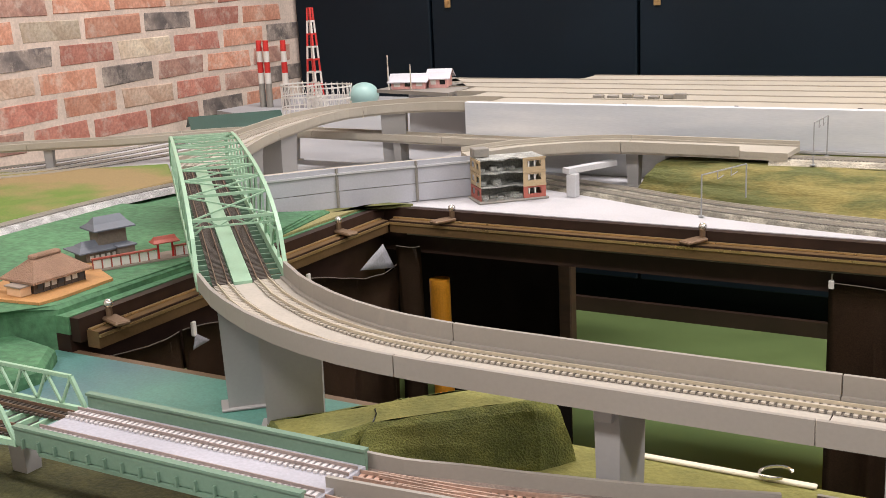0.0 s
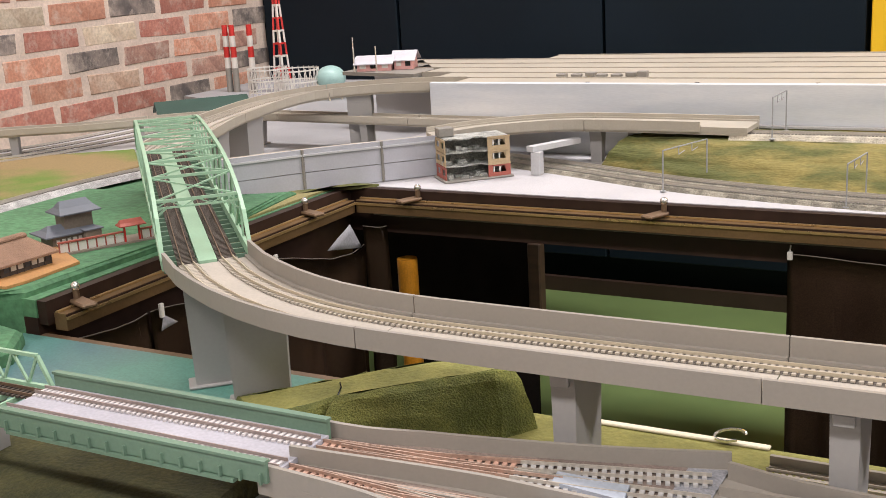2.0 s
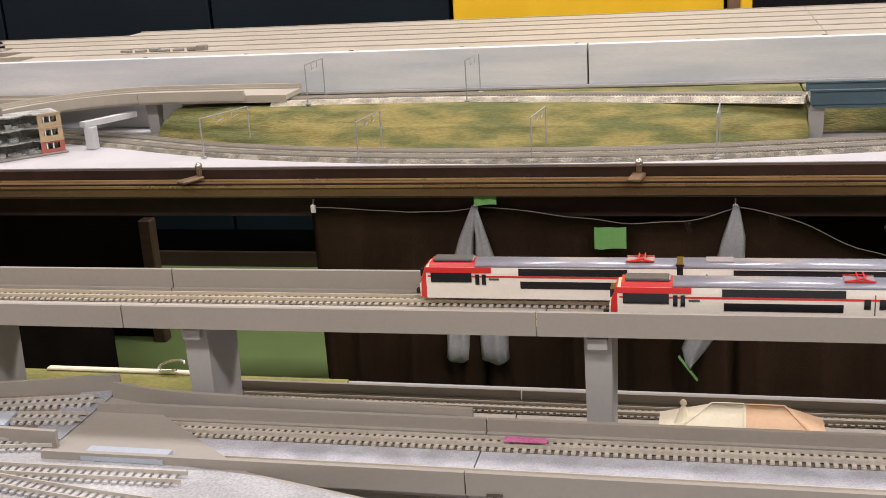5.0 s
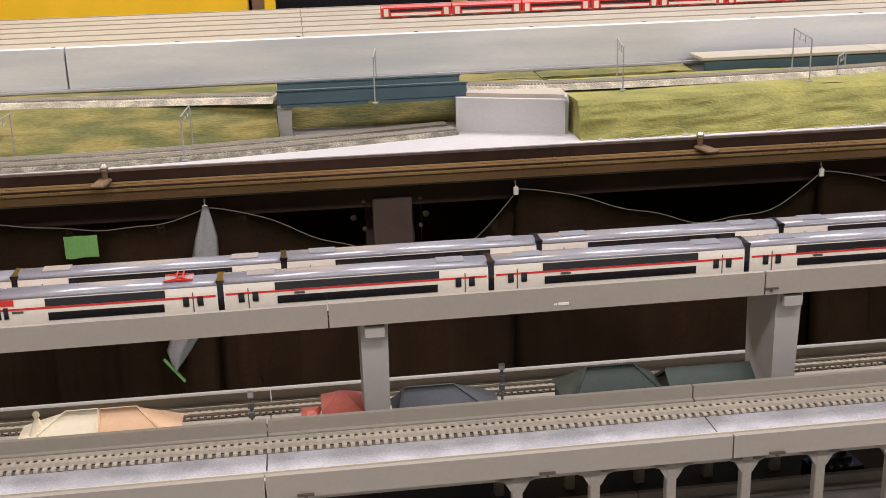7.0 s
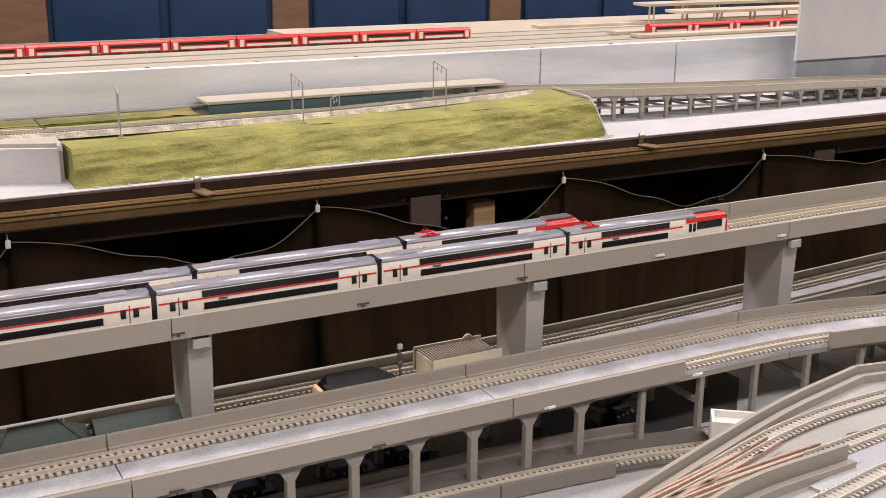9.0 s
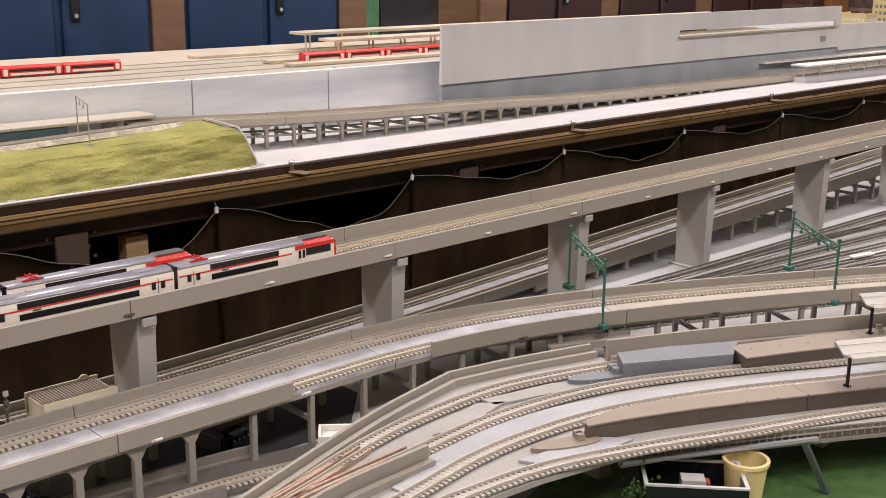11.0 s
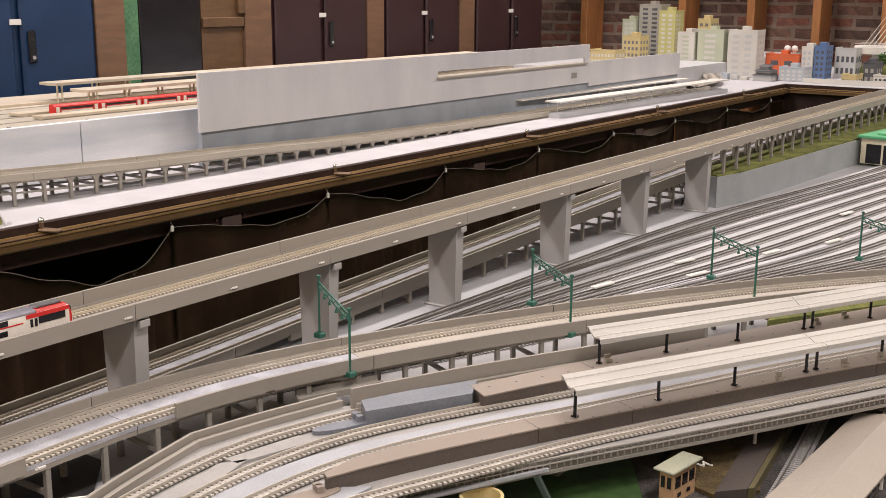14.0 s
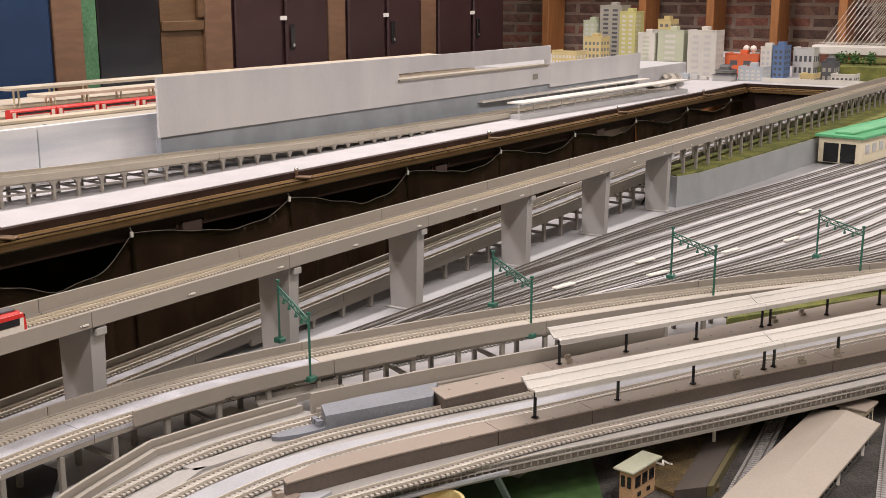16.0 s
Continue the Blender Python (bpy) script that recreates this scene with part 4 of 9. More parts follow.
box(bm, HX0, -0.46, HY0 - 0.004, HY0 + 0.008, 0.898, 0.9075, bevel=0.001)
tagged(part("edge_batten", bm, BRONZED), "brown wooden edge batten", "batten", kind="structure")
t = thing("ballast_track", "single track on pale ballast across the field", "track")
BT = smooth([(-1.21, 0.62, 0.9535), (-1.212, 0.96, 0.9535), (-1.212, 1.10, 0.9535), (-1.19, 1.25, 0.9535), (-1.13, 1.40, 0.9535)], 0.03)
bm = B()
sweep(bm, BT, [(-0.021, -0.006), (0.021, -0.006), (0.013, 0.002), (-0.013, 0.002)])
part("ballast", bm, mat("pale_ballast", (0.55, 0.54, 0.54), 0.95, var=0.25, fine=600, coarse=50, bump=0.8), t)
track(shift(BT, 0, 0.0021), t, CONC_D, pitch=0.005)
t = thing("ladder_tracks", "several grey tracks on a grey painted board", "track")
bm = B()
prism(bm, [(-2.05, 0.93), (-1.62, 1.26), (-1.595, 1.50), (-1.58, 1.90), (-1.38, 1.90), (-1.37, 1.425), (-1.55, 1.20), (-1.95, 0.90)], ZT + 0.0005, 0.951)
part("track_board", bm, LGREY, t)
for k in range(4):
    y = 0.048 * k
    track(smooth([(-1.95 - y * 0.6, 0.925 + y * 0.6, 0.9515), (-1.57 - y * 0.55, 1.20 + y * 0.45, 0.9515), (-1.45 - y * 0.9, 1.42, 0.9515), (-1.41 - y, 1.65, 0.9515), (-1.40 - y, 1.88, 0.9515)][(1 if k > 2 else 0):], 0.03), t, CONC_D, pitch=0.006)

# ---- farmstead on its plywood board ----
bm = B()
prism(bm, [(-0.957, 0.712), (-0.872, 0.722), (-0.868, 0.745), (-0.871, 0.818), (-0.95, 0.86), (-0.985, 0.78)], 0.9527, 0.9555)
tagged(part("plywood_base", bm, mat("orange_plywood", (0.42, 0.22, 0.08), 0.6, var=0.12)), "thin orange plywood base board", "base board")
t = thing("farmhouse", "model farmhouse with a thatched hip roof and dark walls", "model house")
t.matrix_world = pose(-0.918, 0.774, 0.9556, 0, 0, 86) @ Matrix.Diagonal((0.68, 0.85, 0.82, 1))
w, d = 0.092, 0.046
bm = B()
box(bm, -w / 2, w / 2, -d / 2, d / 2, 0, 0.014)
part("wall_block", bm, TIE_D, t, "dark brown timber walls")
for i in range(7):
    bm = B()
    c = -w / 2 + 0.006 + i * 0.0125
    box(bm, c, c + 0.009, -d / 2 - 0.0008, -d / 2 + 0.0004, 0.005, 0.0115)
    part("paper_screen", bm, WHITE if i % 3 else SLATE, t)
    bm = B()
    box(bm, c + 0.0094, c + 0.0108, -d / 2 - 0.0014, -d / 2 - 0.0001, 0, 0.0138)
    part("post", bm, TIE_D, t)
bm = B()
a, b, c2 = w / 2 + 0.008, d / 2 + 0.009, 0.024
lo = [bm.verts.new(p) for p in ((-a, -b, 0.0135), (a, -b, 0.0135), (a, b, 0.0135), (-a, b, 0.0135))]
md = [bm.verts.new(p) for p in ((-a, -b, 0.0165), (a, -b, 0.0165), (a, b, 0.0165), (-a, b, 0.0165))]
hi = [bm.verts.new(p) for p in ((-c2, -0.004, 0.038), (c2, -0.004, 0.038), (c2, 0.004, 0.038), (-c2, 0.004, 0.038))]
bm.faces.new(lo[::-1])
bm.faces.new(hi)
for p, q in ((lo, md), (md, hi)):
    for i in range(4):
        j = (i + 1) % 4
        bm.faces.new((p[i], p[j], q[j], q[i]))
part("thatch", bm, THATCH, t, "thick tan thatched roof")
bm = B()
box(bm, -c2 - 0.002, c2 + 0.002, -0.006, 0.006, 0.0365, 0.0425, bevel=0.002)
part("ridge_cap", bm, THATCH, t)
bm = B()
box(bm, -w / 2 - 0.021, -w / 2 - 0.002, -0.02, 0.006, 0, 0.011, bevel=0.0006)
part("lean_to", bm, PEACH, t, "small tan wooden lean-to")
bm = B()
box(bm, -w / 2 - 0.023, -w / 2 - 0.001, -0.022, 0.008, 0.0111, 0.0128, m=None)
part("lean_to_roof", bm, PLAT, t)

# temple house: lower hall and an upper storey under grey tiles
t = thing("temple_house", "two-storey model house with grey tiled roofs", "model house")
t.matrix_world = pose(-0.957, 0.884, 0.9527, 0, 0, 70) @ Matrix.Diagonal((0.72, 0.72, 0.76, 1))
ROOFT = mat("blue_grey_tiles", (0.125, 0.14, 0.17), 0.6, var=0.1, fine=900)
TIMB = mat("grey_timber", (0.17, 0.145, 0.115), 0.7, var=0.12)


def hip(bm, w, d, z0, rise, ridge, lip=0.002):
    lo = [bm.verts.new((sx * w, sy * d, z0)) for sx, sy in ((-1, -1), (1, -1), (1, 1), (-1, 1))]
    md = [bm.verts.new((sx * w, sy * d, z0 + lip)) for sx, sy in ((-1, -1), (1, -1), (1, 1), (-1, 1))]
    in1 = [bm.verts.new((sx * (ridge + (w - ridge) * 0.45), sy * d * 0.45, z0 + lip + rise * 0.42)) for sx, sy in ((-1, -1), (1, -1), (1, 1), (-1, 1))]
    hi = [bm.verts.new((sx * ridge, sy * 0.0012, z0 + lip + rise)) for sx, sy in ((-1, -1), (1, -1), (1, 1), (-1, 1))]
    bm.faces.new(lo[::-1])
    bm.faces.new(hi)
    for p, q in ((lo, md), (md, in1), (in1, hi)):
        for i in range(4):
            j = (i + 1) % 4
            bm.faces.new((p[i], p[j], q[j], q[i]))


bm = B()
box(bm, -0.034, 0.04, -0.024, 0.022, 0, 0.018)
part("lower_storey", bm, TIMB, t)
for i in range(5):
    bm = B()
    box(bm, -0.028 + i * 0.009, -0.0225 + i * 0.009, -0.0248, -0.0236, 0.005, 0.0125)
    part("window", bm, WHITE, t)
bm = B()
hip(bm, 0.047, 0.032, 0.0175, 0.011, 0.03)
part("lower_roof", bm, ROOFT, t, "grey tiled lower roof")
bm = B()
box(bm, -0.008, 0.038, -0.016, 0.018, 0.0215, 0.046)
part("upper_storey", bm, TIMB, t)
bm = B()
hip(bm, 0.034, 0.028, 0.0455, 0.016, 0.022)
bmesh.ops.translate(bm, verts=bm.verts, vec=(0.016, 0.001, 0))
part("upper_roof", bm, ROOFT, t, "grey tiled upper roof")
bm = B()
box(bm, 0.014, 0.04, -0.0395, -0.0245, 0, 0.02)
part("porch", bm, TIMB, t)
bm = B()
box(bm, 0.011, 0.043, -0.0425, -0.0238, 0.0201, 0.0225, bevel=0.0006)
part("porch_roof", bm, ROOFT, t)

t = thing("temple_fence", "white-panelled courtyard fence with a dark red gate", "fence")
t.matrix_world = pose(-0.905, 0.885, 0.9527, 0, 0, 62)
bm = B()
box(bm, -0.052, 0.075, -0.014, 0.02, 0, 0.002)
part("base_board", bm, PLAT, t)
for i in range(12):
    if i in (7, 8):
        continue
    x = -0.05 + i * 0.0102
    bm = B()
    box(bm, x + 0.0013, x + 0.0098, -0.0102, -0.0092, 0.0024, 0.0118)
    part("panel", bm, WHITE, t)
    bm = B()
    box(bm, x, x + 0.0012, -0.0106, -0.0088, 0.002, 0.0128)
    part("post", bm, BRICKRED, t)
    bm = B()
    box(bm, x - 0.0004, x + 0.0106, -0.0118, -0.0076, 0.0129, 0.0145)
    part("coping", bm, BRICKRED, t)
for x in (0.0225, 0.039):
    bm = B()
    box(bm, x, x + 0.002, -0.0105, -0.0085, 0.002, 0.02)
    part("gate_post", bm, RED, t)
bm = B()
hip(bm, 0.015, 0.009, 0.0201, 0.006, 0.012, 0.001)
bmesh.ops.translate(bm, verts=bm.verts, vec=(0.0315, -0.0095, 0))
part("gate_roof", bm, BRICKRED, t, "small dark red gate roof")

# pink station house and poles on the back deck's left end
gable_house("pink_station", "small pink station house with a pale mauve roof", -1.078, 1.762, 1.0465, 0.062, 0.042, 0.014, 0.010, PINK, mat("pale_blue_roof", (0.50, 0.50, 0.55), 0.5), turn=18, windows=3)
gable_house("pink_station", "small pink station wing with a pale mauve roof", -1.032, 1.79, 1.0465, 0.034, 0.045, 0.018, 0.012, PINK, bpy.data.materials["pale_blue_roof"], turn=18, windows=2)
bm = B()
prism(bm, [(-1.135, 1.735), (-0.965, 1.70), (-0.965, 1.775), (-1.09, 1.95), (-1.135, 1.95)], 1.040, 1.0462)
tagged(part("station_board", bm, CONC_D), "grey raised station board", "baseboard", kind="structure")
bm = B()
box(bm, -1.12, -1.0, 1.82, 1.9, ZT, 1.0399)
tagged(part("support_block", bm, LGREY), "plain grey support block", "block", kind="structure")
for x, y, zt in ((-1.105, 1.73, 1.108), (-1.058, 1.73, 1.092)):
    bm = B()
    cyl(bm, (x, y, 1.0462), (x, y, zt), 0.0016, 0.0012, 6)
    tagged(part("lamp_pole", bm, STEEL), "thin grey model lamp pole", "pole", "poles by the pink station")

# ---- trains ----
def carriage(parent, path, s, L, front=0, panto=False, flip=False):
    """A double-deck carriage centred at length s; front: +1 or -1 gives the end with a cab."""
    q, d = along(path, s)
    car = new("carriage")
    car.parent = parent
    ang = math.degrees(math.atan2(d.y, d.x))
    car.matrix_world = pose(q.x, q.y, q.z, 0, 0, ang)
    w, h0, h1 = 0.0088, 0.0018, 0.0235
    hl = L / 2
    def prof(shr=0.0):
        return [(-w + shr, h0), (w - shr, h0), (w - shr, 0.0178), (w - shr - 0.0005, 0.0212), (-w + shr + 0.0005, 0.0212), (-w + shr, 0.0178)]
    x0, x1 = -hl, hl
    bm = B()
    sweep(bm, [V((x0, 0, 0)), V((x1, 0, 0))], prof())
    part("body", bm, TRAINW, car, "ivory carriage body")
    bm = B()
    r0 = x0 + (0.03 if front < 0 else 0)
    r1 = x1 - (0.03 if front > 0 else 0)
    sweep(bm, [V((r0, 0, 0)), V((r1, 0, 0))], [(-w + 0.0004, 0.02125), (w - 0.0004, 0.02125), (w - 0.0012, 0.0226), (w - 0.0030, 0.0237), (w - 0.0055, 0.0243), (0, 0.0245), (-w + 0.0055, 0.0243), (-w + 0.0030, 0.0237), (-w + 0.0012, 0.0226)])
    part("roof", bm, TRAING, car, "smooth silver-grey roof", smooth=True)
    for k in (-0.36, 0.36):
        bm = B()
        box(bm, k * L - 0.008, k * L + 0.008, -0.0045, 0.0045, 0.0238, 0.0248, bevel=0.0003)
        part("roof_box", bm, TRAING, car)
    for sd in (-1, 1):
        def strip(nm, a, b, z0, z1, m, proud=0.0003):
            bm = B()
            box(bm, a, b, *sorted((sd * (w - 0.0002), sd * (w + proud))), z0, z1)
            part(nm, bm, m, car)
        a, b = -0.31 * L, 0.31 * L
        if front > 0:
            b = 0.12 * L
        if front < 0:
            a = -0.12 * L
        strip("upper_window_band", a, b, 0.0164, 0.0207, TRAINB)
        strip("lower_window_band", a + 0.001, b - 0.001, 0.0084, 0.0128, TRAINB)
        strip("red_stripe", x0 + 0.001, x1 - 0.001 - (0.042 if front > 0 else 0), 0.0151, 0.0162, TRAINR, 0.00025)
        for dx in (-0.41, 0.41):
            if front and dx * front > 0:
                continue
            for e in (-0.0055, 0.0022):
                strip("door_window", dx * L + e, dx * L + e + 0.0033, 0.0106, 0.0160, TRAINB, 0.00045)
            strip("door_seam", dx * L - 0.0003, dx * L + 0.0003, 0.0025, 0.0185, TRAING2, 0.0002)
        strip("grille", -0.24 * L, -0.20 * L, 0.0134, 0.0146, TRAING2)
        if front:
            c = front * (hl - 0.016)
            strip("cab_window", min(c - 0.013, c + 0.012), max(c - 0.013, c + 0.012), 0.0120, 0.0178, TRAINB, 0.0005)
            strip("cab_red_band", min(front * (hl - 0.040), front * hl), max(front * (hl - 0.040), front * hl), 0.0179, 0.0212, TRAINR, 0.0004)
            for e in (0.0355, 0.0315):
                strip("door_window", front * (hl - e) - 0.0012, front * (hl - e) + 0.0012, 0.0106, 0.0170, TRAINB, 0.0005)
    if front:
        f = front
        bm = B()
        sweep(bm, [V((f * (hl - 0.03), 0, 0)), V((f * (hl - 0.002), 0, 0))], [(-w + 0.0006, 0.02125), (w - 0.0006, 0.02125), (w - 0.002, 0.0234), (-w + 0.002, 0.0234)])
        part("cab_roof", bm, TRAINR, car, "red cab roof")
        bm = B()
        box(bm, min(f * (hl - 0.028), f * (hl - 0.004)), max(f * (hl - 0.028), f * (hl - 0.004)), -0.005, 0.005, 0.0235, 0.0252, bevel=0.0004)
        part("roof_grille", bm, TRAING2, car, "dark roof grille box")
        bm = B()
        n0, n1 = f * hl, f * (hl + 0.004)
        vs = [bm.verts.new(p) for p in ((n0, -w, h0), (n0, w, h0), (n0, w, 0.0212), (n0, -w, 0.0212), (n1, -w * 0.8, h0), (n1, w * 0.8, h0), (n1 - f * 0.0005, w * 0.82, 0.0135), (n1 - f * 0.0005, -w * 0.82, 0.0135), (n0 + f * 0.0008, w * 0.85, 0.0212), (n0 + f * 0.0008, -w * 0.85, 0.0212))]
        for fc in ((0, 1, 2, 3), (4, 5, 6, 7), (7, 6, 8, 9), (0, 4, 7, 9, 3), (1, 5, 6, 8, 2), (0, 1, 5, 4), (3, 2, 8, 9)):
            bm.faces.new([vs[i] for i in fc])
        bmesh.ops.recalc_face_normals(bm, faces=bm.faces)
        part("nose", bm, TRAINR, car, "red sloping nose")
        bm = B()
        box(bm, min(n0, n1 + f * 0.0003), max(n0, n1 + f * 0.0003), -w * 0.6, w * 0.6, 0.0142, 0.0188)
        part("windscreen", bm, TRAINB, car)
        bm = B()
        box(bm, min(n0, n1 + f * 0.0008), max(n0, n1 + f * 0.0008), -w * 0.75, w * 0.75, h0, 0.0102, bevel=0.0003)
        part("skirt", bm, TRAINW, car)
        bm = B()
        box(bm, min(n1, n1 + f * 0.0045), max(n1, n1 + f * 0.0045), -0.0018, 0.0018, 0.002, 0.0048, bevel=0.0003)
        part("coupler", bm, TRAINB, car)
    if panto:
        bm = B()
        c = -0.36 * L * (front or 1)
        for sy in (-0.005, 0.005):
            stick(bm, (c - 0.008, sy, 0.0248), (c + 0.008, sy, 0.0248), 0.0008)
            stick(bm, (c - 0.007, sy, 0.0248), (c + 0.002, sy * 0.7, 0.0260), 0.0006)
            stick(bm, (c + 0.007, sy, 0.0248), (c - 0.001, sy * 0.7, 0.0260), 0.0006)
        for e in (-0.001, 0.0025):
            stick(bm, (c + e, -0.0065, 0.0262), (c + e, 0.0065, 0.0262), 0.0007)
        part("pantograph", bm, TRAINR, car, "folded red pantograph")
    for k in (-0.34, 0.34):
        bm = B()
        box(bm, k * L - 0.011, k * L + 0.011, -0.006, 0.006, 0.0006, 0.0034)
        for e in (-0.007, 0.007):
            cyl(bm, (k * L + e, -0.0052, 0.0024), (k * L + e, 0.0052, 0.0024), 0.0022, n=8)
        part("bogie", bm, TRAING2, car)
    return car


def train(name, label, path, s_tail, n, L, gap=0.0035):
    t = thing(name, label, "train", "trains on the main viaduct")
    for k in range(n):
        s = s_tail + L / 2 + k * (L + gap)
        carriage(t, path, s, L, front=-1 if k == 0 else (1 if k == n - 1 else 0), panto=k in (0, n - 1))
        if k < n - 1:
            q, d = along(path, s + L / 2 + gap / 2)
            bm = B()
            box(bm, -gap / 2 - 0.0004, gap / 2 + 0.0004, -0.0078, 0.0078, 0.003, 0.0238, m=pose(q.x, q.y, q.z, 0, 0, math.degrees(math.atan2(d.y, d.x))))
            part("gangway", bm, TRAINB, t, "black gangway bellows")
    return t


NEAR_T, FAR_T = shift(MAINP, -0.0165, 0.0044), shift(MAINP, 0.0165, 0.0044)
# length along each track at x = 0
S0N, S0F = length(NEAR_T) - 5.2, length(FAR_T) - 5.2
train("commuter_train", "ivory and red double-deck model commuter train", NEAR_T, S0N + 1.10 - 0.909, 6, 0.1485)
train("commuter_train", "ivory and red double-deck model commuter train on the far track", FAR_T, S0F + 0.983 - 0.909, 6, 0.1485)

# ---- near viaduct, its legs and the fan of tracks at its left end ----
ZV1 = 0.9525
V1P = smooth([(-0.125, 0.5235, ZV1), (0.1, 0.524, ZV1), (0.5, 0.524, ZV1), (0.95, 0.524, ZV1), (1.127, 0.520, ZV1), (1.29, 0.482, ZV1), (1.505, 0.387, ZV1), (1.75, 0.249, ZV1), (1.93, 0.12, ZV1), (2.15, -0.05, ZV1)], 0.03)
viaduct("near_viaduct", "grey plastic double-track model viaduct with pale slab bed", V1P, 0.066, (-0.0212, 0.0172), bed=BED, right=((0, 1.115), (1.256, 99)), bed2=(1.40, BEDW))


def portal(x, y, zt, zb, turn, half, leg=0.0055, brace=False, group="viaduct legs", material=None, haunch=False):
    """A two-legged bent with haunches under a deck."""
    t = thing("viaduct_bent", "slim grey two-legged bent under the viaduct", "viaduct leg", group, at=(x, y, zb))
    t.rotation_euler = (0, 0, radians(turn))
    h = zt - zb
    for s in (-1, 1):
        bm = B()
        box(bm, -leg / 2, leg / 2, s * half - leg / 2, s * half + leg / 2, 0, h - 0.0042, bevel=0.0005)
        part("leg", bm, material or CONC_D, t)
    bm = B()
    box(bm, -leg / 2, leg / 2, -half - leg / 2, half + leg / 2, h - 0.004, h - 0.0002)
    part("cross_beam", bm, material or CONC_D, t)
    if haunch:
        for s in (-1, 1):
            bm = B()
            c = s * half
            pr = [(-0.012, h - 0.0002), (0.012, h - 0.0002), (0.012, h - 0.0022), (0.0065, h - 0.0045), (leg / 2 + 0.0003, h - 0.0105), (-leg / 2 - 0.0003, h - 0.0105), (-0.0065, h - 0.0045), (-0.012, h - 0.0022)]
            p, q = [bm.verts.new((x, c - 0.0026, z)) for x, z in pr], [bm.verts.new((x, c + 0.0026, z)) for x, z in pr]
            n = len(pr)
            for i in range(n):
                bm.faces.new((p[i], p[(i + 1) % n], q[(i + 1) % n], q[i]))
            bm.faces.new(p[::-1])
            bm.faces.new(q)
            bmesh.ops.recalc_face_normals(bm, faces=bm.faces)
            part("haunch", bm, material or CONC_D, t)
    if brace:
        bm = B()
        box(bm, -leg / 3, leg / 3, -half + leg / 2 + 0.0002, half - leg / 2 - 0.0002, h * 0.42, h * 0.42 + 0.004)
        part("brace", bm, material or CONC_D, t)
    return t


s, k = 0.616, 0
while s < length(V1P) - 0.1:
    q, d = along(V1P, s)
    arched = s < 1.08
    portal(q.x, q.y, ZV1 - 0.0038, ZN, math.degrees(math.atan2(d.y, d.x)), 0.027, leg=0.0055 if arched else 0.0046, brace=not arched and k % 2 == 0, group="legs of the near viaduct", haunch=arched)
    s += 0.0415 if s < 1.02 else 0.052
    k += 1
for x in [k * 0.124 + 0.01 for k in range(0, 9)]:
    clip(x, 0.4902, ZV1 - 0.002, white=(x > 0.8), group="joint clips")
for x, y, a in ((1.215, 0.4685, -12), (1.40, 0.3985, -24)):
    clip(x, y, ZV1 - 0.002, a, white=False)

V2P = smooth([(-0.13, 0.669, 0.9068), (0.4, 0.669, 0.9068), (0.9, 0.669, 0.9075), (1.2, 0.669, 0.913), (1.44, 0.669, 0.9215), (1.75, 0.669, 0.934), (2.1, 0.669, 0.9465), (2.43, 0.669, 0.957), (3.0, 0.669, 0.968), (5.0, 0.669, 0.975)], 0.04)
viaduct("low_viaduct", "low grey double-track model viaduct behind the piers", V2P, 0.064, (-0.0165, 0.0165), bed=BEDW, tie=TIE_M, right=((0, 99),), hi=0.0085, lo=-0.0016, bed2=(1.2, BED))
t = thing("low_viaduct_girder", "grey side girders under the rising low viaduct", "girder")
for sd in (-1, 1):
    for s0, s1 in ((1.55, 2.0), (2.001, 2.5), (2.501, 3.2), (3.201, 4.6)):
        bm = B()
        sweep(bm, cut(V2P, s0, s1), rect(*sorted((sd * 0.0275, sd * 0.0318)), -0.0095, -0.0018))
        part("girder", bm, CONC, t)
s = 1.60
while s < 4.6:
    q, d = along(V2P, s)
    if q.z - 0.0097 - ZN > 0.006:
        portal(q.x, q.y, q.z - 0.0096, ZN, 0, 0.0285, 0.005, brace=True, group="legs of the low viaduct", material=CONC)
    s += 0.056

x = 2.50
while x < 4.85:
    portal(x, 0.607, main_deck(x) - 0.0016, 0.9652, 0, 0.027, 0.0052, group="legs of the main viaduct")
    x += 0.062

# plate-girder bridge with ribbed sides
t = thing("girder_bridge", "green plastic plate-girder model bridge with two tracks", "bridge")
for y in (0.4565, 0.5185):
    sg = -1 if y < 0.49 else 1
    bm = B()
    box(bm, -0.583, -0.352, y - 0.0015, y + 0.0015, 0.9660, 0.979, bevel=0.0005)
    part("side_plate", bm, GREEND, t)
    bm = B()
    box(bm, -0.5832, -0.3518, y - 0.0024, y + 0.0024, 0.9785, 0.9803)
    part("top_flange", bm, GREEND, t)
    bm = B()
    box(bm, -0.56, -0.375, y - 0.0032, y + 0.0032, 0.9635, 0.9658)
    part("bottom_flange", bm, GREEND, t)
    for k in range(16):
        bm = B()
        x = -0.575 + k * 0.0146
        box(bm, x, x + 0.0014, *sorted((y + sg * 0.0016, y + sg * 0.0038)), 0.9661, 0.9725)
        part("rib", bm, GREEND, t)
bm = B()
box(bm, -0.583, -0.352, 0.4582, 0.5168, 0.9665, 0.9698)
part("deck", bm, mat("lilac_white_bed", (0.40, 0.395, 0.445), 0.75, var=0.1), t, "pale bluish-white deck")
for y in (0.471, 0.504):
    tr = new("track")
    tr.parent = t
    track([V((-0.583, y, 0.9699)), V((-0.352, y, 0.9699))], tr, mat("white_sleeper_plastic", (0.56, 0.53, 0.53), 0.6, var=0.06), mat("dusty_brown_rail", (0.30, 0.245, 0.225), 0.45, metal=0.2, var=0.1))
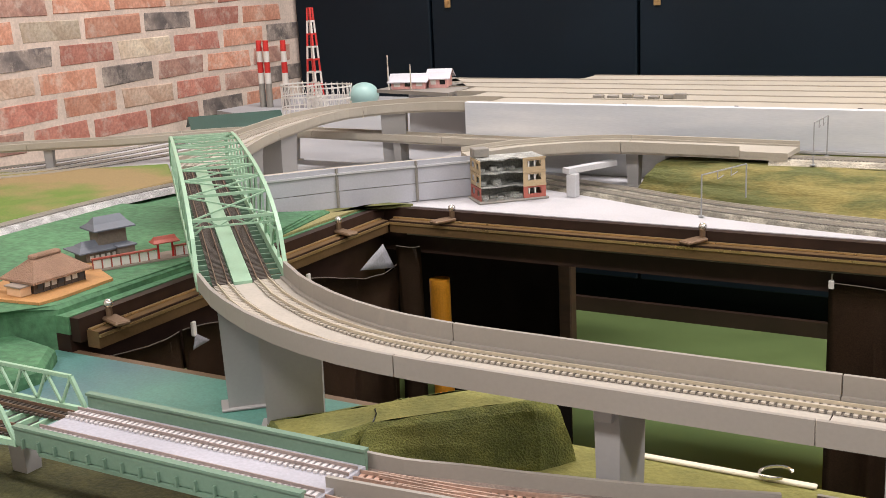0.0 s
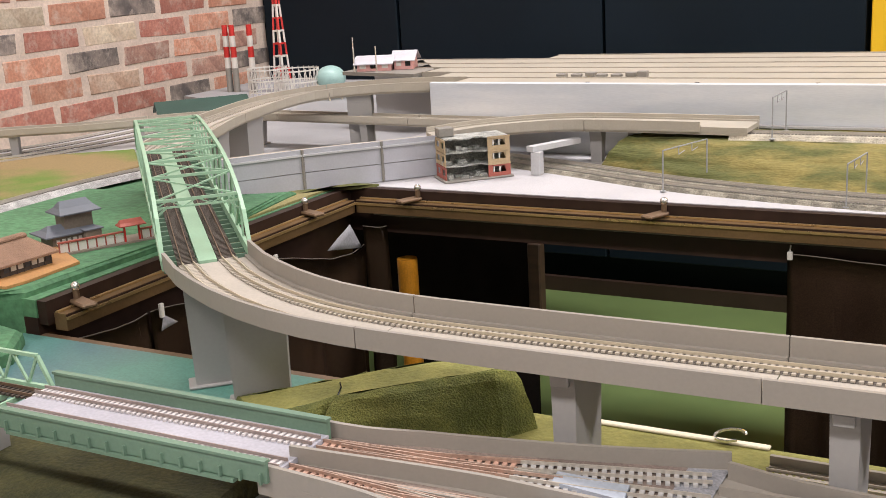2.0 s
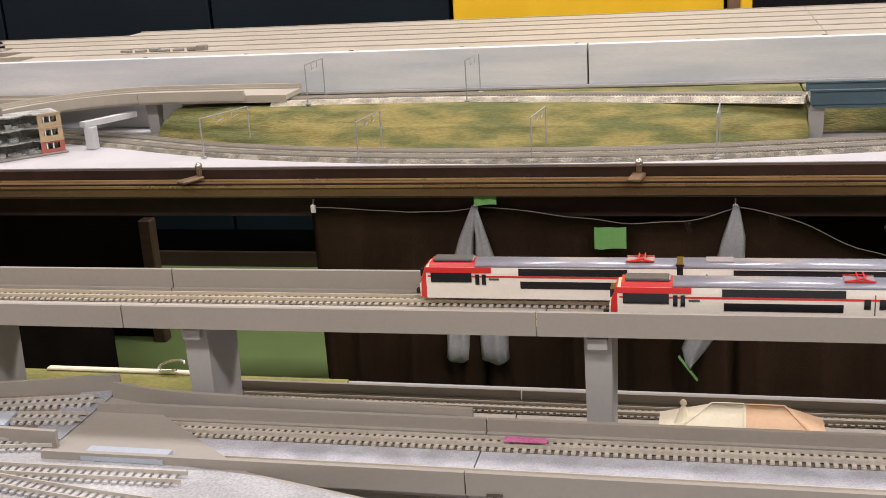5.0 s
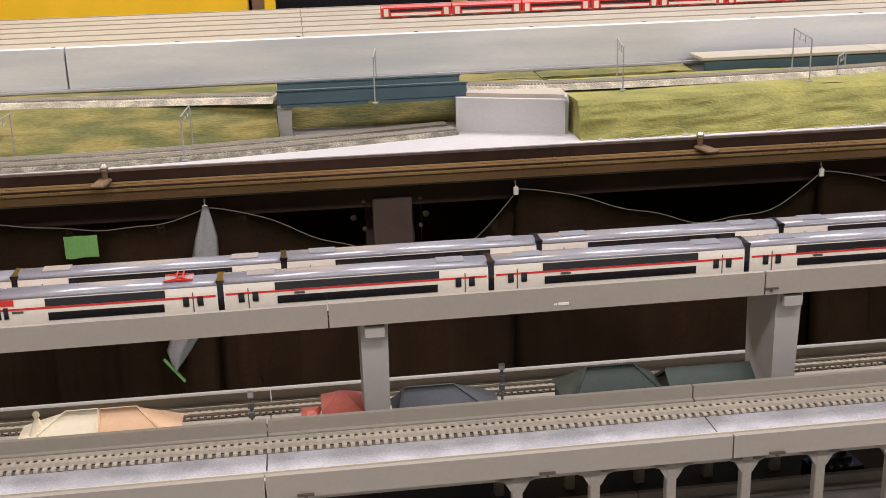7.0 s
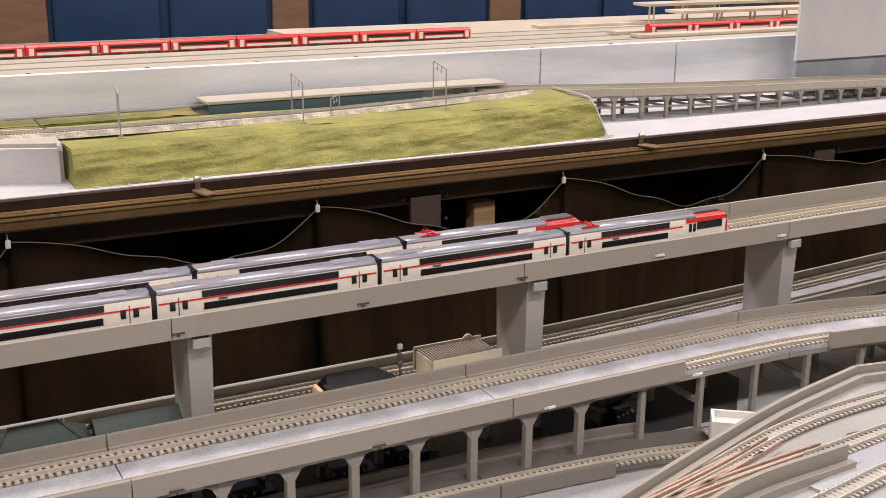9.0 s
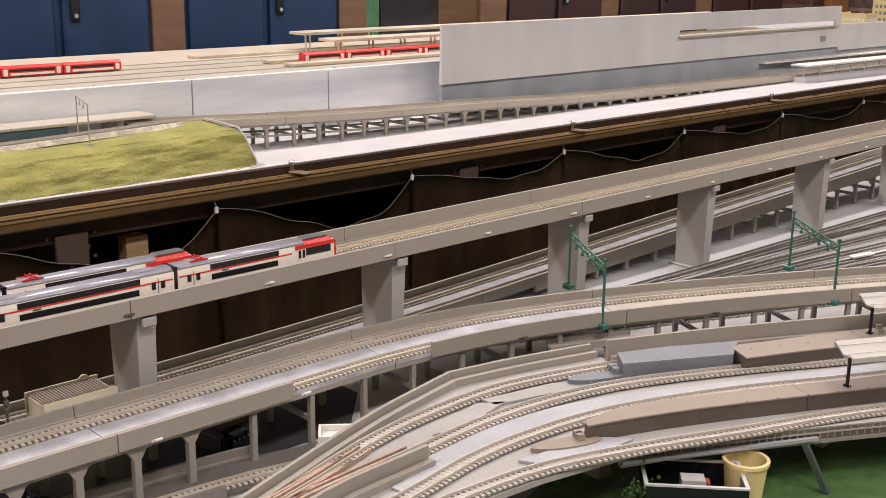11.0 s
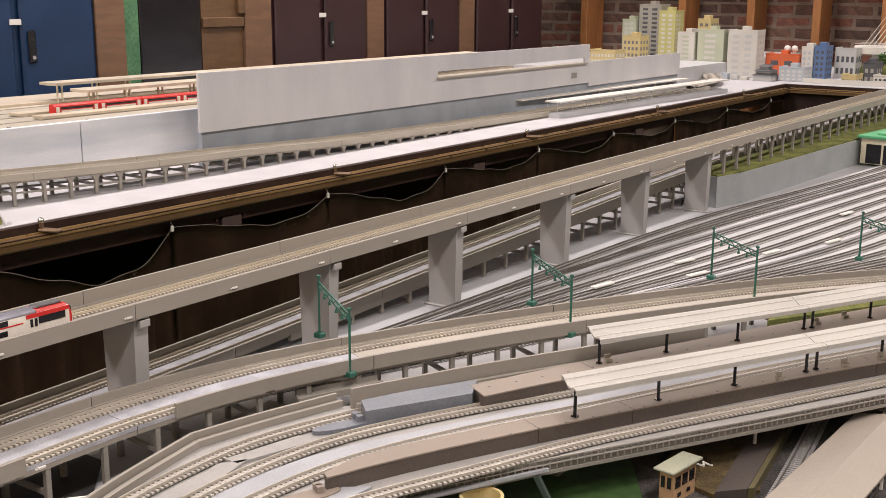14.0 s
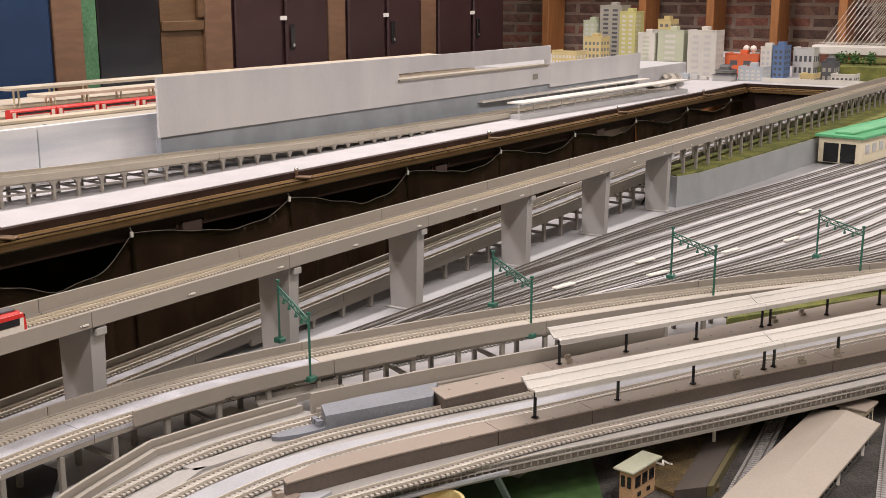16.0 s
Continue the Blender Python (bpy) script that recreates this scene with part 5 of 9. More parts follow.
for x in (-0.634, -0.365):
    pier(x, 0.5005, 0.9622 if x < -0.5 else 0.9663, ZN, deep=0.02, thin=0.014, cap=False, group="girder bridge piers")
# pony truss to its left
t = thing("pony_truss_bridge", "pale green low truss model bridge", "bridge")
for y in (0.4575, 0.5175):
    bm = B()
    stick(bm, (-1.1, y, 0.9665), (-0.5845, y, 0.9665), 0.003, 0.004)
    part("bottom_chord", bm, GREENT, t)
    bm = B()
    stick(bm, (-1.1, y, 0.990), (-0.597, y, 0.990), 0.0026)
    stick(bm, (-0.597, y, 0.990), (-0.586, y, 0.968), 0.0026)
    part("top_chord", bm, GREENT, t)
    for k in range(20):
        x = -0.597 - k * 0.025
        for a, b in (((x, 0.990), (x - 0.0125, 0.968)), ((x - 0.0125, 0.968), (x - 0.025, 0.990))):
            bm = B()
            stick(bm, (a[0], y, a[1]), (b[0], y, b[1]), 0.0018)
            part("diagonal", bm, GREENT, t)
for k in range(40):
    x = -0.59 - k * 0.0125
    bm = B()
    box(bm, x, x + 0.0022, 0.459, 0.516, 0.9625, 0.966)
    part("floor_beam", bm, GREENT, t)
for y in (0.471, 0.504):
    tr = new("track")
    tr.parent = t
    track([V((-1.1, y, 0.9662)), V((-0.5845, y, 0.9662))], tr, TIE_D, mat_rail_dark, pitch=0.0048)
for x in (-0.75, -0.95):
    pier(x, 0.4875, 0.9622, 0.9085, deep=0.045, thin=0.02, cap=False, group="girder bridge piers")

# fan of switches, on a ramp that falls from the girder bridge to the near viaduct
t = thing("switch_fan", "grey plastic switch section with copper-coloured rails", "track section")
ZF = 0.9562


def ramp(x, y, up=0.0):
    """A place on the sloping switch section."""
    lift = 0.0098 * min(1.0, max(0.0, (-0.126 - x) / 0.246))
    return V((x + 1.51 * lift, y - 1.82 * lift, ZF + lift + up))


def ramp_line(pts, up=0.0):
    return smooth([tuple(ramp(x, y, up)) for x, y in pts], 0.012)


def ramp_patch(nm, near, far, z0, z1, material, label=""):
    """A sloping plate between a near and a far line."""
    a, b = [ramp(x, y) for x, y in near], [ramp(x, y) for x, y in far]
    bm = B()
    rows = [[bm.verts.new(p + V((0, 0, z))) for p, z in ((u, z0), (v, z0), (v, z1), (u, z1))] for u, v in zip(a, b)]
    for p, q in zip(rows, rows[1:]):
        for k in range(4):
            bm.faces.new((p[k], p[(k + 1) % 4], q[(k + 1) % 4], q[k]))
    bm.faces.new(rows[0][::-1])
    bm.faces.new(rows[-1])
    bmesh.ops.recalc_face_normals(bm, faces=bm.faces)
    part(nm, bm, material, t, label)


ramp_patch("deck", [(-0.3718, 0.476), (-0.295, 0.468), (-0.229, 0.450), (-0.126, 0.434), (0.0, 0.418), (0.1, 0.405)], [(-0.3718, 0.542), (-0.306, 0.549), (-0.198, 0.569), (-0.127, 0.59), (0.0, 0.4895), (0.1, 0.4625)], -0.009, 0.0, CONC)
PLATEB = mat("blue_grey_slab", (0.36, 0.40, 0.47), 0.6, var=0.06)
TIE_C = mat("rust_tinted_sleeper", (0.50, 0.31, 0.235), 0.65, var=0.2)
TIE_B = mat("blue_grey_sleeper", (0.42, 0.415, 0.41), 0.65, var=0.1)
RUSTB = mat("brown_switch_ballast", (0.21, 0.165, 0.14), 0.85, var=0.25, fine=600)
for near, far in (([(-0.372, 0.508), (-0.25, 0.5125), (-0.15, 0.514)], [(-0.372, 0.538), (-0.25, 0.5565), (-0.15, 0.579)]), ([(-0.372, 0.480), (-0.27, 0.466), (-0.2, 0.448)], [(-0.372, 0.5), (-0.27, 0.5045), (-0.2, 0.504)])):
    ramp_patch("ballast_bed", near, far, 0.0003, 0.0008, RUSTB, "brown ballast between the switch rails")
ramp_patch("ballast_bed", [(-0.15, 0.5145), (-0.127, 0.5145)], [(-0.15, 0.5785), (-0.127, 0.584)], 0.0003, 0.0008, mat("grey_blue_ballast", (0.30, 0.305, 0.33), 0.85, var=0.2, fine=600), "blue-grey ballast under the rails")
ramp_patch("ballast_bed", [(-0.2, 0.4485), (-0.13, 0.4375), (0.0, 0.421), (0.1, 0.409)], [(-0.2, 0.504), (-0.13, 0.5035), (0.0, 0.486), (0.1, 0.459)], 0.0003, 0.0008, mat("pale_grey_ballast", (0.40, 0.405, 0.42), 0.85, var=0.2, fine=600), "pale grey ballast under the rails")
SWITCH = [[(-0.366, 0.524), (-0.30, 0.5275), (-0.24, 0.531)], [(-0.24, 0.531), (-0.2, 0.5335), (-0.126, 0.5405)], [(-0.366, 0.524), (-0.30, 0.531), (-0.24, 0.5415)], [(-0.24, 0.5415), (-0.19, 0.553), (-0.132, 0.566)],
          [(-0.366, 0.489), (-0.30, 0.4885), (-0.24, 0.492)], [(-0.24, 0.492), (-0.18, 0.4985), (-0.126, 0.507)], [(-0.366, 0.489), (-0.30, 0.484), (-0.24, 0.4775)], [(-0.24, 0.4775), (-0.15, 0.464), (-0.05, 0.448), (0.1, 0.432)],
          [(-0.30, 0.4865), (-0.22, 0.4785), (-0.14, 0.474), (-0.03, 0.475)]]
for k, line in enumerate(SWITCH):
    tr = new("track")
    tr.parent = t
    rust = k in (0, 2, 4, 6)
    track(ramp_line(line, 0.0009), tr, TIE_C if rust else TIE_B, COPPER if rust else RAIL, pitch=0.005, ties_on=True)
for line in ([(-0.355, 0.5305), (-0.29, 0.537), (-0.22, 0.552)], [(-0.352, 0.5265), (-0.28, 0.528), (-0.21, 0.535)], [(-0.35, 0.493), (-0.28, 0.4895), (-0.21, 0.4865)], [(-0.345, 0.4855), (-0.28, 0.480), (-0.2, 0.468)], [(-0.33, 0.4915), (-0.26, 0.4925), (-0.19, 0.495)]):
    bm = B()
    sweep(bm, ramp_line(line, 0.0009), rect(-0.0004, 0.0004, 0.0018, 0.0037))
    part("switch_rail", bm, COPPER, t, "copper-coloured switch rail")
for pts in ([(-0.376, 0.541), (-0.343, 0.5415), (-0.306, 0.549), (-0.268, 0.555), (-0.198, 0.569), (-0.127, 0.5885)], [(-0.372, 0.503), (-0.339, 0.505), (-0.301, 0.508), (-0.245, 0.511), (-0.208, 0.5095), (-0.124, 0.507)],
            [(-0.376, 0.477), (-0.338, 0.474), (-0.295, 0.469), (-0.251, 0.458), (-0.229, 0.451), (-0.13, 0.434), (0.0, 0.418), (0.1, 0.405)], [(-0.125, 0.5755), (-0.065, 0.565), (0.11, 0.5585)], [(-0.292, 0.4915), (-0.242, 0.4925), (-0.181, 0.4885)]):
    low = len(pts) == 3 and pts[0][1] < 0.5
    bm = B()
    sweep(bm, ramp_line(pts), rect(-0.0014, 0.0014, -0.0085, 0.0045 if low else 0.0102))
    part("parapet", bm, CONC, t)
for near, far in (([(-0.214, 0.5285), (-0.169, 0.5225)], [(-0.216, 0.5415), (-0.172, 0.5405)]), ([(-0.213, 0.494), (-0.173, 0.4935)], [(-0.2145, 0.5065), (-0.174, 0.504)]), ([(-0.10, 0.4905), (-0.05, 0.49)], [(-0.10, 0.503), (-0.05, 0.503)])):
    ramp_patch("switch_plate", near, far, 0.0012, 0.0040, PLATEB, "pale blue-grey switch plate")
for x, y in ((-0.34, 0.50), (-0.14, 0.50), (0.05, 0.45)):
    q = ramp(x, y)
    pier(q.x, q.y, q.z - 0.0095, ZN, deep=0.05, thin=0.03, cap=False, group="switch section piers")
# pink tape on the near viaduct's track
bm = B()
box(bm, 0.131, 0.155, 0.5375, 0.5435, ZV1 + 0.0046, ZV1 + 0.0049)
tagged(part("pink_tape", bm, mat("pink_tape", (0.62, 0.17, 0.38), 0.6, var=0.25, fine=900)), "short piece of bright pink tape", "tape")

# mossy hill and verge by the well
def mound(name, label, ridge, foot, material, top_m=None, seed=1, category="hill", rocky=0.0, split=None):
    """A hill: a ring of foot points, a ring of shoulder points and a flat-ish top with roughness."""
    t = thing(name, label, category)
    bm = B()
    n = len(foot)
    rnd = random.Random(seed)
    rings = [[V(p) for p in foot]]
    for f in (0.35, 0.7, 0.93):
        rings.append([V(a).lerp(V(b), f) + V((0, 0, (V(b).z - V(a).z) * (math.sin(f * 1.5708) - f))) for a, b in zip(foot, ridge)])
    rings.append([V(p) for p in ridge])
    vs = [[bm.verts.new(p) for p in r] for r in rings]
    for a, b in zip(vs, vs[1:]):
        for i in range(n):
            j = (i + 1) % n
            bm.faces.new((a[i], a[j], b[j], b[i]))
    bmesh.ops.recalc_face_normals(bm, faces=bm.faces)
    bmesh.ops.subdivide_edges(bm, edges=bm.edges, cuts=3, use_grid_fill=True)
    for v in bm.verts:
        if v.co.z > foot[0][2] + 0.001:
            v.co += Vector((0, 0, 1)) * 0.0022 * noise.noise(v.co * 60) + Vector((noise.noise(v.co * 45 + Vector((5, 0, 0))), noise.noise(v.co * 45), 0)) * 0.0022
    if rocky:
        bmesh.ops.subdivide_edges(bm, edges=bm.edges, cuts=2, use_grid_fill=True)
        for v in bm.verts:
            if v.co.z > foot[0][2] + 0.001:
                q = Vector((v.co.x * 26, v.co.y * 50, v.co.z * 55))
                v.co += Vector((0, -1, 0.3)) * rocky * (noise.noise(q) + 0.6 * noise.noise(q * 2.3) - 0.5 * abs(noise.noise(q * 1.3 + Vector((3, 1, 7)))))
    if split:
        for v in bm.verts:
            c = split[0] + 0.004 * noise.noise(Vector((v.co.z * 90, 2.0, 0)))
            d = abs(v.co.x - c)
            if d < split[1] * 1.5:
                v.co.y += 0.006 * (1 - d / (split[1] * 1.5))
    part("slope", bm, material, t, smooth=not rocky)
    bm = B()
    mid = sum((V(p) for p in ridge), V((0, 0, 0))) / n
    lift = [bm.verts.new(V(p) + (V(p) - mid) * 0.0 + V((math.copysign(rocky * 0.4, p[0] - mid.x), math.copysign(rocky * 0.4, p[1] - mid.y), 0.0004 - rocky * 0.4))) for p in ridge]
    f = bm.faces.new(lift)
    bmesh.ops.triangulate(bm, faces=[f])
    bmesh.ops.recalc_face_normals(bm, faces=bm.faces)
    bmesh.ops.subdivide_edges(bm, edges=bm.edges, cuts=4, use_grid_fill=True)
    for v in bm.verts:
        v.co.z += 0.0016 * noise.noise(v.co * 50)
    if bm.faces[:] and sum(fc.normal.z for fc in bm.faces) < 0:
        bmesh.ops.reverse_faces(bm, faces=bm.faces)
    part("top", bm, top_m or material, t, smooth=True)
    return t


mound("moss_hill", "moss-green foam hill block with a flat lime top and a cracked side", [(-0.492, 0.618, 0.919), (-0.468, 0.626, 0.925), (-0.431, 0.647, 0.935), (-0.38, 0.669, 0.944), (-0.327, 0.693, 0.952), (-0.316, 0.700, 0.950), (-0.337, 0.7035, 0.9515), (-0.383, 0.702, 0.947), (-0.429, 0.687, 0.938), (-0.478, 0.667, 0.928), (-0.530, 0.648, 0.918)],
      [(-0.50, 0.585, ZN), (-0.468, 0.59, ZN), (-0.43, 0.612, ZN), (-0.37, 0.636, ZN), (-0.312, 0.672, ZN), (-0.296, 0.699, ZN), (-0.325, 0.722, ZN), (-0.383, 0.722, ZN), (-0.435, 0.715, ZN), (-0.49, 0.69, ZN), (-0.545, 0.655, ZN)], GRASSD, GRASSL, 3, rocky=0.0012, split=(-0.436, 0.0022))
t = thing("hill_crack", "thin dark ragged crack across the foam hill", "crack")
bm = B()
tube(bm, [V(p) for p in ((-0.451, 0.6745, 0.9322), (-0.447, 0.668, 0.9332), (-0.4405, 0.660, 0.9340), (-0.4365, 0.652, 0.9348), (-0.4345, 0.6465, 0.9338), (-0.4325, 0.6405, 0.929), (-0.4335, 0.634, 0.922), (-0.431, 0.6265, 0.914), (-0.4315, 0.6185, 0.906))], 0.0009, 0.0012)
part("crack", bm, TRAINB, t)
terrain("ground_verge", "pale green painted verge beside the well", [(-0.345, 0.625), (-0.30, 0.60), (-0.02, 0.645), (-0.02, 0.7245), (-0.345, 0.7245)], ZN, 0.9075, GRASSL, 0.001)
bm = B()
box(bm, -0.27, -0.135, 0.7205, 0.7267, 0.9077, 0.9098, bevel=0.0006)
tagged(part("white_edge_strip", bm, CREAM), "narrow cream edge strip along the well", "strip", kind="structure")
t = thing("metal_ring", "small bent metal ring lying on the edge", "ring", at=(-0.162, 0.722, 0.9106))
bm = B()
pts = [V((0.011 * math.cos(a * 0.4), 0.003 * math.sin(a * 0.4), 0.004 + 0.004 * math.sin(a * 0.4 + 0.6))) for a in range(14)]
tube(bm, pts, 0.0016)
part("loop", bm, STEEL, t)
terrain("ground_bank", "moss green bank below the girder bridge", [(-1.2, 0.2), (-0.49, 0.40), (-0.42, 0.46), (-0.43, 0.545), (-0.52, 0.555), (-1.2, 0.45)], ZN, 0.921, BANKM, 0.012)
t = thing("lower_track", "two tracks on the grey board under the bridge", "track")
for k in range(2):
    track(smooth([(-0.75, 0.30 - k * 0.04, 0.9215 if k == 0 else 0.9215), (-0.48, 0.42 - k * 0.045, 0.9215)], 0.03), t, CONC_D)
    track(smooth([(-0.42, 0.44 - k * 0.04, ZN + 0.0005), (-0.25, 0.50 - k * 0.045, ZN + 0.0005), (0.1, 0.53 - k * 0.05, ZN + 0.0005)], 0.03), t, CONC_D)

# ---- little shop roofs between the viaducts ----
def shop(x, w, d, y, zt, wall_m, roof_m, label, kind="gable", turn=0):
    h = zt - ZN
    return gable_house("model_shop", label, x, y, ZN, w, d, h * 0.62, h * 0.36, wall_m, roof_m, turn=turn, eave=0.003, windows=2, group="shops between the viaducts")


def hip_shop(label, lo0, hi0, hi1, lo1, zt, m, y=0.61, d=0.046, ze=None, ridge=True):
    """A block under a hipped roof with a ridge along x, a thin ridge cap and moulded hips."""
    t = thing("model_shop", label, "model shop", "shops between the viaducts")
    ze = ze or zt - 0.0175
    bm = B()
    box(bm, lo0 + 0.0015, lo1 - 0.0015, y - d / 2 + 0.002, y + d / 2 - 0.002, ZN, ze)
    part("walls", bm, m, t)
    bm = B()
    pts = [(lo0, y - d / 2, ze), (lo1, y - d / 2, ze), (lo1, y + d / 2, ze), (lo0, y + d / 2, ze), (hi0, y, zt), (hi1, y, zt)]
    vs = [bm.verts.new(p) for p in pts]
    for f in ((0, 1, 5, 4), (2, 3, 4, 5), (1, 2, 5), (3, 0, 4), (3, 2, 1, 0)):
        bm.faces.new([vs[i] for i in f])
    bmesh.ops.recalc_face_normals(bm, faces=bm.faces)
    part("roof", bm, m, t)
    if ridge:
        for a, b in ((4, 5), (0, 4), (1, 5)):
            bm = B()
            stick(bm, pts[a], pts[b], 0.0013, 0.0013)
            part("ridge_cap" if a == 4 else "hip_cap", bm, m, t)
    return t


hip_shop("cream model shop with a sloping cream roof", 0.212, 0.243, 0.2615, 0.2615, 0.9515, CREAM)
hip_shop("peach model shop with a sloping tan roof", 0.2625, 0.2625, 0.284, 0.308, 0.9512, PEACH)
bm = B()
cyl(bm, (0, 0, 0), (0, 0, 0.012), 0.006, 0.001, 8)
bmesh.ops.create_uvsphere(bm, u_segments=8, v_segments=6, radius=0.0022, matrix=pose(0, 0, 0.0135))
ob = part("roof_spire", bm, CREAM)
ob.location = (0.2265, 0.608, 0.9385)
tagged(ob, "small cream spire on a shop roof", "spire")
hip_shop("small model shop with a red tent roof", 0.3925, 0.4045, 0.4055, 0.4175, 0.9515, BRICKRED, d=0.03, ze=0.943, ridge=False)
hip_shop("low red annex of a model shop", 0.380, 0.3845, 0.388, 0.3918, 0.9395, BRICKRED, d=0.026, ze=0.936, ridge=False)
hip_shop("model shop with a sloping slate-blue roof", 0.436, 0.443, 0.474, 0.503, 0.9495, SLATE)
hip_shop("model shop with a dark green hipped roof", 0.541, 0.557, 0.587, 0.607, 0.9535, DKGREEN, d=0.05)
shop(0.640, 0.058, 0.046, 0.612, 0.9465, DKGREEN, DKGREEN, "long model shop with a dark green corrugated roof")
hip_shop("white model shop with a black roof", 0.764, 0.768, 0.804, 0.829, 0.9497, TRAINB, d=0.036, ridge=False)
bm = B()
box(bm, 0.7600, 0.7635, 0.603, 0.6165, ZN, 0.9415, bevel=0.0006)
tagged(part("shop_gable", bm, PEACH), "small pinkish gable wall beside a black-roofed shop", "model shop", "shops between the viaducts")
t = thing("flat_roof_shop", "tan model shop with a corrugated flat roof and round parapet", "model shop", "shops between the viaducts")
t.matrix_world = pose(0.8735, 0.610, ZN + 0.001) @ Matrix.Diagonal((0.80, 0.60, 0.97, 1))
bm = B()
box(bm, -0.034, 0.034, -0.026, 0.026, 0, 0.044)
part("wall_block", bm, CREAM, t)
for k in range(22):
    bm = B()
    box(bm, -0.033 + k * 0.003, -0.0314 + k * 0.003, -0.0255, 0.0255, 0.0442, 0.0455)
    part("corrugation", bm, PLAT, t)
for y in (-0.0275, 0.0255):
    bm = B()
    box(bm, -0.036, 0.036, y, y + 0.002, 0.03, 0.047)
    part("parapet", bm, CREAM, t)
bm = B()
cyl(bm, (0.022, 0.0279, 0.0435), (0.022, 0.0252, 0.0435), 0.0062, 0.0062, 20)
part("round_gable", bm, CREAM, t)


def signal(x, y, zb, h, group="trackside signals"):
    t = thing("signal_mast", "thin dark model signal mast with lamp heads", "signal", group, at=(x, y, zb))
    bm = B()
    cyl(bm, (0, 0, 0), (0, 0, h), 0.0009, 0.0009, 6)
    part("mast", bm, TRAING2, t)
    for z in (h, h - 0.007, h - 0.013):
        bm = B()
        box(bm, -0.0018, 0.0018, -0.0014, 0.0014, z - 0.002, z + 0.002, bevel=0.0005)
        part("lamp_head", bm, TRAING2 if z < h else LGREY, t)
    return t


for x, y, zt in ((0.351, 0.605, 0.9555), (0.503, 0.605, 0.961), (0.82, 0.598, 0.966)):
    signal(x, y, ZN, zt - ZN)

# low line in front of the near viaduct
V6P = smooth([(0.30, 0.50, 0.908), (0.55, 0.497, 0.908), (0.74, 0.497, 0.908), (0.91, 0.487, 0.908), (1.0, 0.47, 0.908), (1.15, 0.44, 0.908), (1.35, 0.41, 0.908)], 0.03)
viaduct("ground_line", "low grey single-track line with a side wall", V6P, 0.052, (-0.010,), bed=mat("brown_grey_bed", (0.11, 0.098, 0.092), 0.7, var=0.1), body=mat("brown_grey_plastic", (0.20, 0.18, 0.165), 0.55, var=0.06), left=((0, 0.66),), right=((0, 0.615),), lo=-0.002, hi=0.008)
t = thing("hollow_block", "open-topped white plastic block", "block")
t.matrix_world = pose(1.005, 0.448, ZN + 0.003, 0, 0, -38)
for a in ((-0.02, 0.02, -0.011, -0.009), (-0.02, 0.02, 0.009, 0.011), (-0.02, -0.018, -0.0088, 0.0088), (0.018, 0.02, -0.0088, 0.0088)):
    bm = B()
    box(bm, *a, 0, 0.026)
    part("side", bm, WHITE, t)
bm = B()
box(bm, -0.0178, 0.0178, -0.0088, 0.0088, 0, 0.0215)
part("floor", bm, WHITE, t)
t = thing("relay_box", "small dark model equipment box on the board", "box")
t.matrix_world = pose(0.965, 0.545, ZN, 0, 0, 10)
bm = B()
box(bm, -0.022, 0.022, -0.014, 0.014, 0, 0.014, bevel=0.001)
part("case", bm, TRAING2, t)
bm = B()
box(bm, -0.015, 0.015, -0.010, 0.010, 0.0142, 0.022, bevel=0.001)
part("upper_case", bm, TIE_D, t)


# ---- black wiring blocks on the board under the near viaduct ----
for x, y, w, turn in ((0.685, 0.535, 0.030, 4), (0.752, 0.533, 0.034, -6), (0.796, 0.538, 0.026, 9), (0.962, 0.526, 0.024, 12)):
    t = thing("terminal_block", "black plastic terminal block under the near viaduct", "terminal block", "wiring under the viaduct")
    t.matrix_world = pose(x, y, ZN, 0, 0, turn)
    bm = B()
    box(bm, -w / 2, w / 2, -0.008, 0.008, 0, 0.011)
    part("body", bm, TRAINB, t)
    bm = B()
    box(bm, -w / 2 + 0.003, w / 2 - 0.006, -0.005, 0.006, 0.0112, 0.016)
    part("cover", bm, TRAINB, t)
    for k in range(4):
        bm = B()
        cyl(bm, (-w / 2 + (k + 0.7) * w / 5, -0.0065, 0.011), (-w / 2 + (k + 0.7) * w / 5, -0.0065, 0.0125), 0.0013, 0.0013, 8)
        part("screw", bm, STEEL, t)

# ---- the station on its raised deck ----
ZS = 0.949
SLABW = mat("pale_bluish_slab", (0.36, 0.372, 0.405), 0.7, var=0.08, fine=500, coarse=25)
DECKT = mat("warm_grey_deck", (0.33, 0.322, 0.312), 0.65, var=0.07, coarse=12)
FENCEM = mat("fence_grey_plastic", (0.33, 0.31, 0.285), 0.55, var=0.05)
CANOPYW = mat("canopy_white_plastic", (0.43, 0.417, 0.392), 0.5, var=0.04, coarse=9)
t = thing("station_deck", "warm grey plastic deck carrying the station tracks", "deck")
bm = B()
prism(bm, [(0.78, 0.30), (0.78, 0.338), (0.86, 0.3655), (0.914, 0.384), (1.005, 0.413), (1.096, 0.4335), (1.157, 0.4215), (1.2265, 0.4025), (1.24, 0.383), (1.338, 0.339), (1.454, 0.280), (1.80, 0.115), (2.20, -0.085), (2.20, -0.32), (1.575, 0.0165), (1.426, 0.0985), (1.237, 0.2055), (1.131, 0.2615), (1.03, 0.281), (0.93, 0.29), (0.86, 0.315)], ZS - 0.004, ZS)
part("plate", bm, DECKT, t)
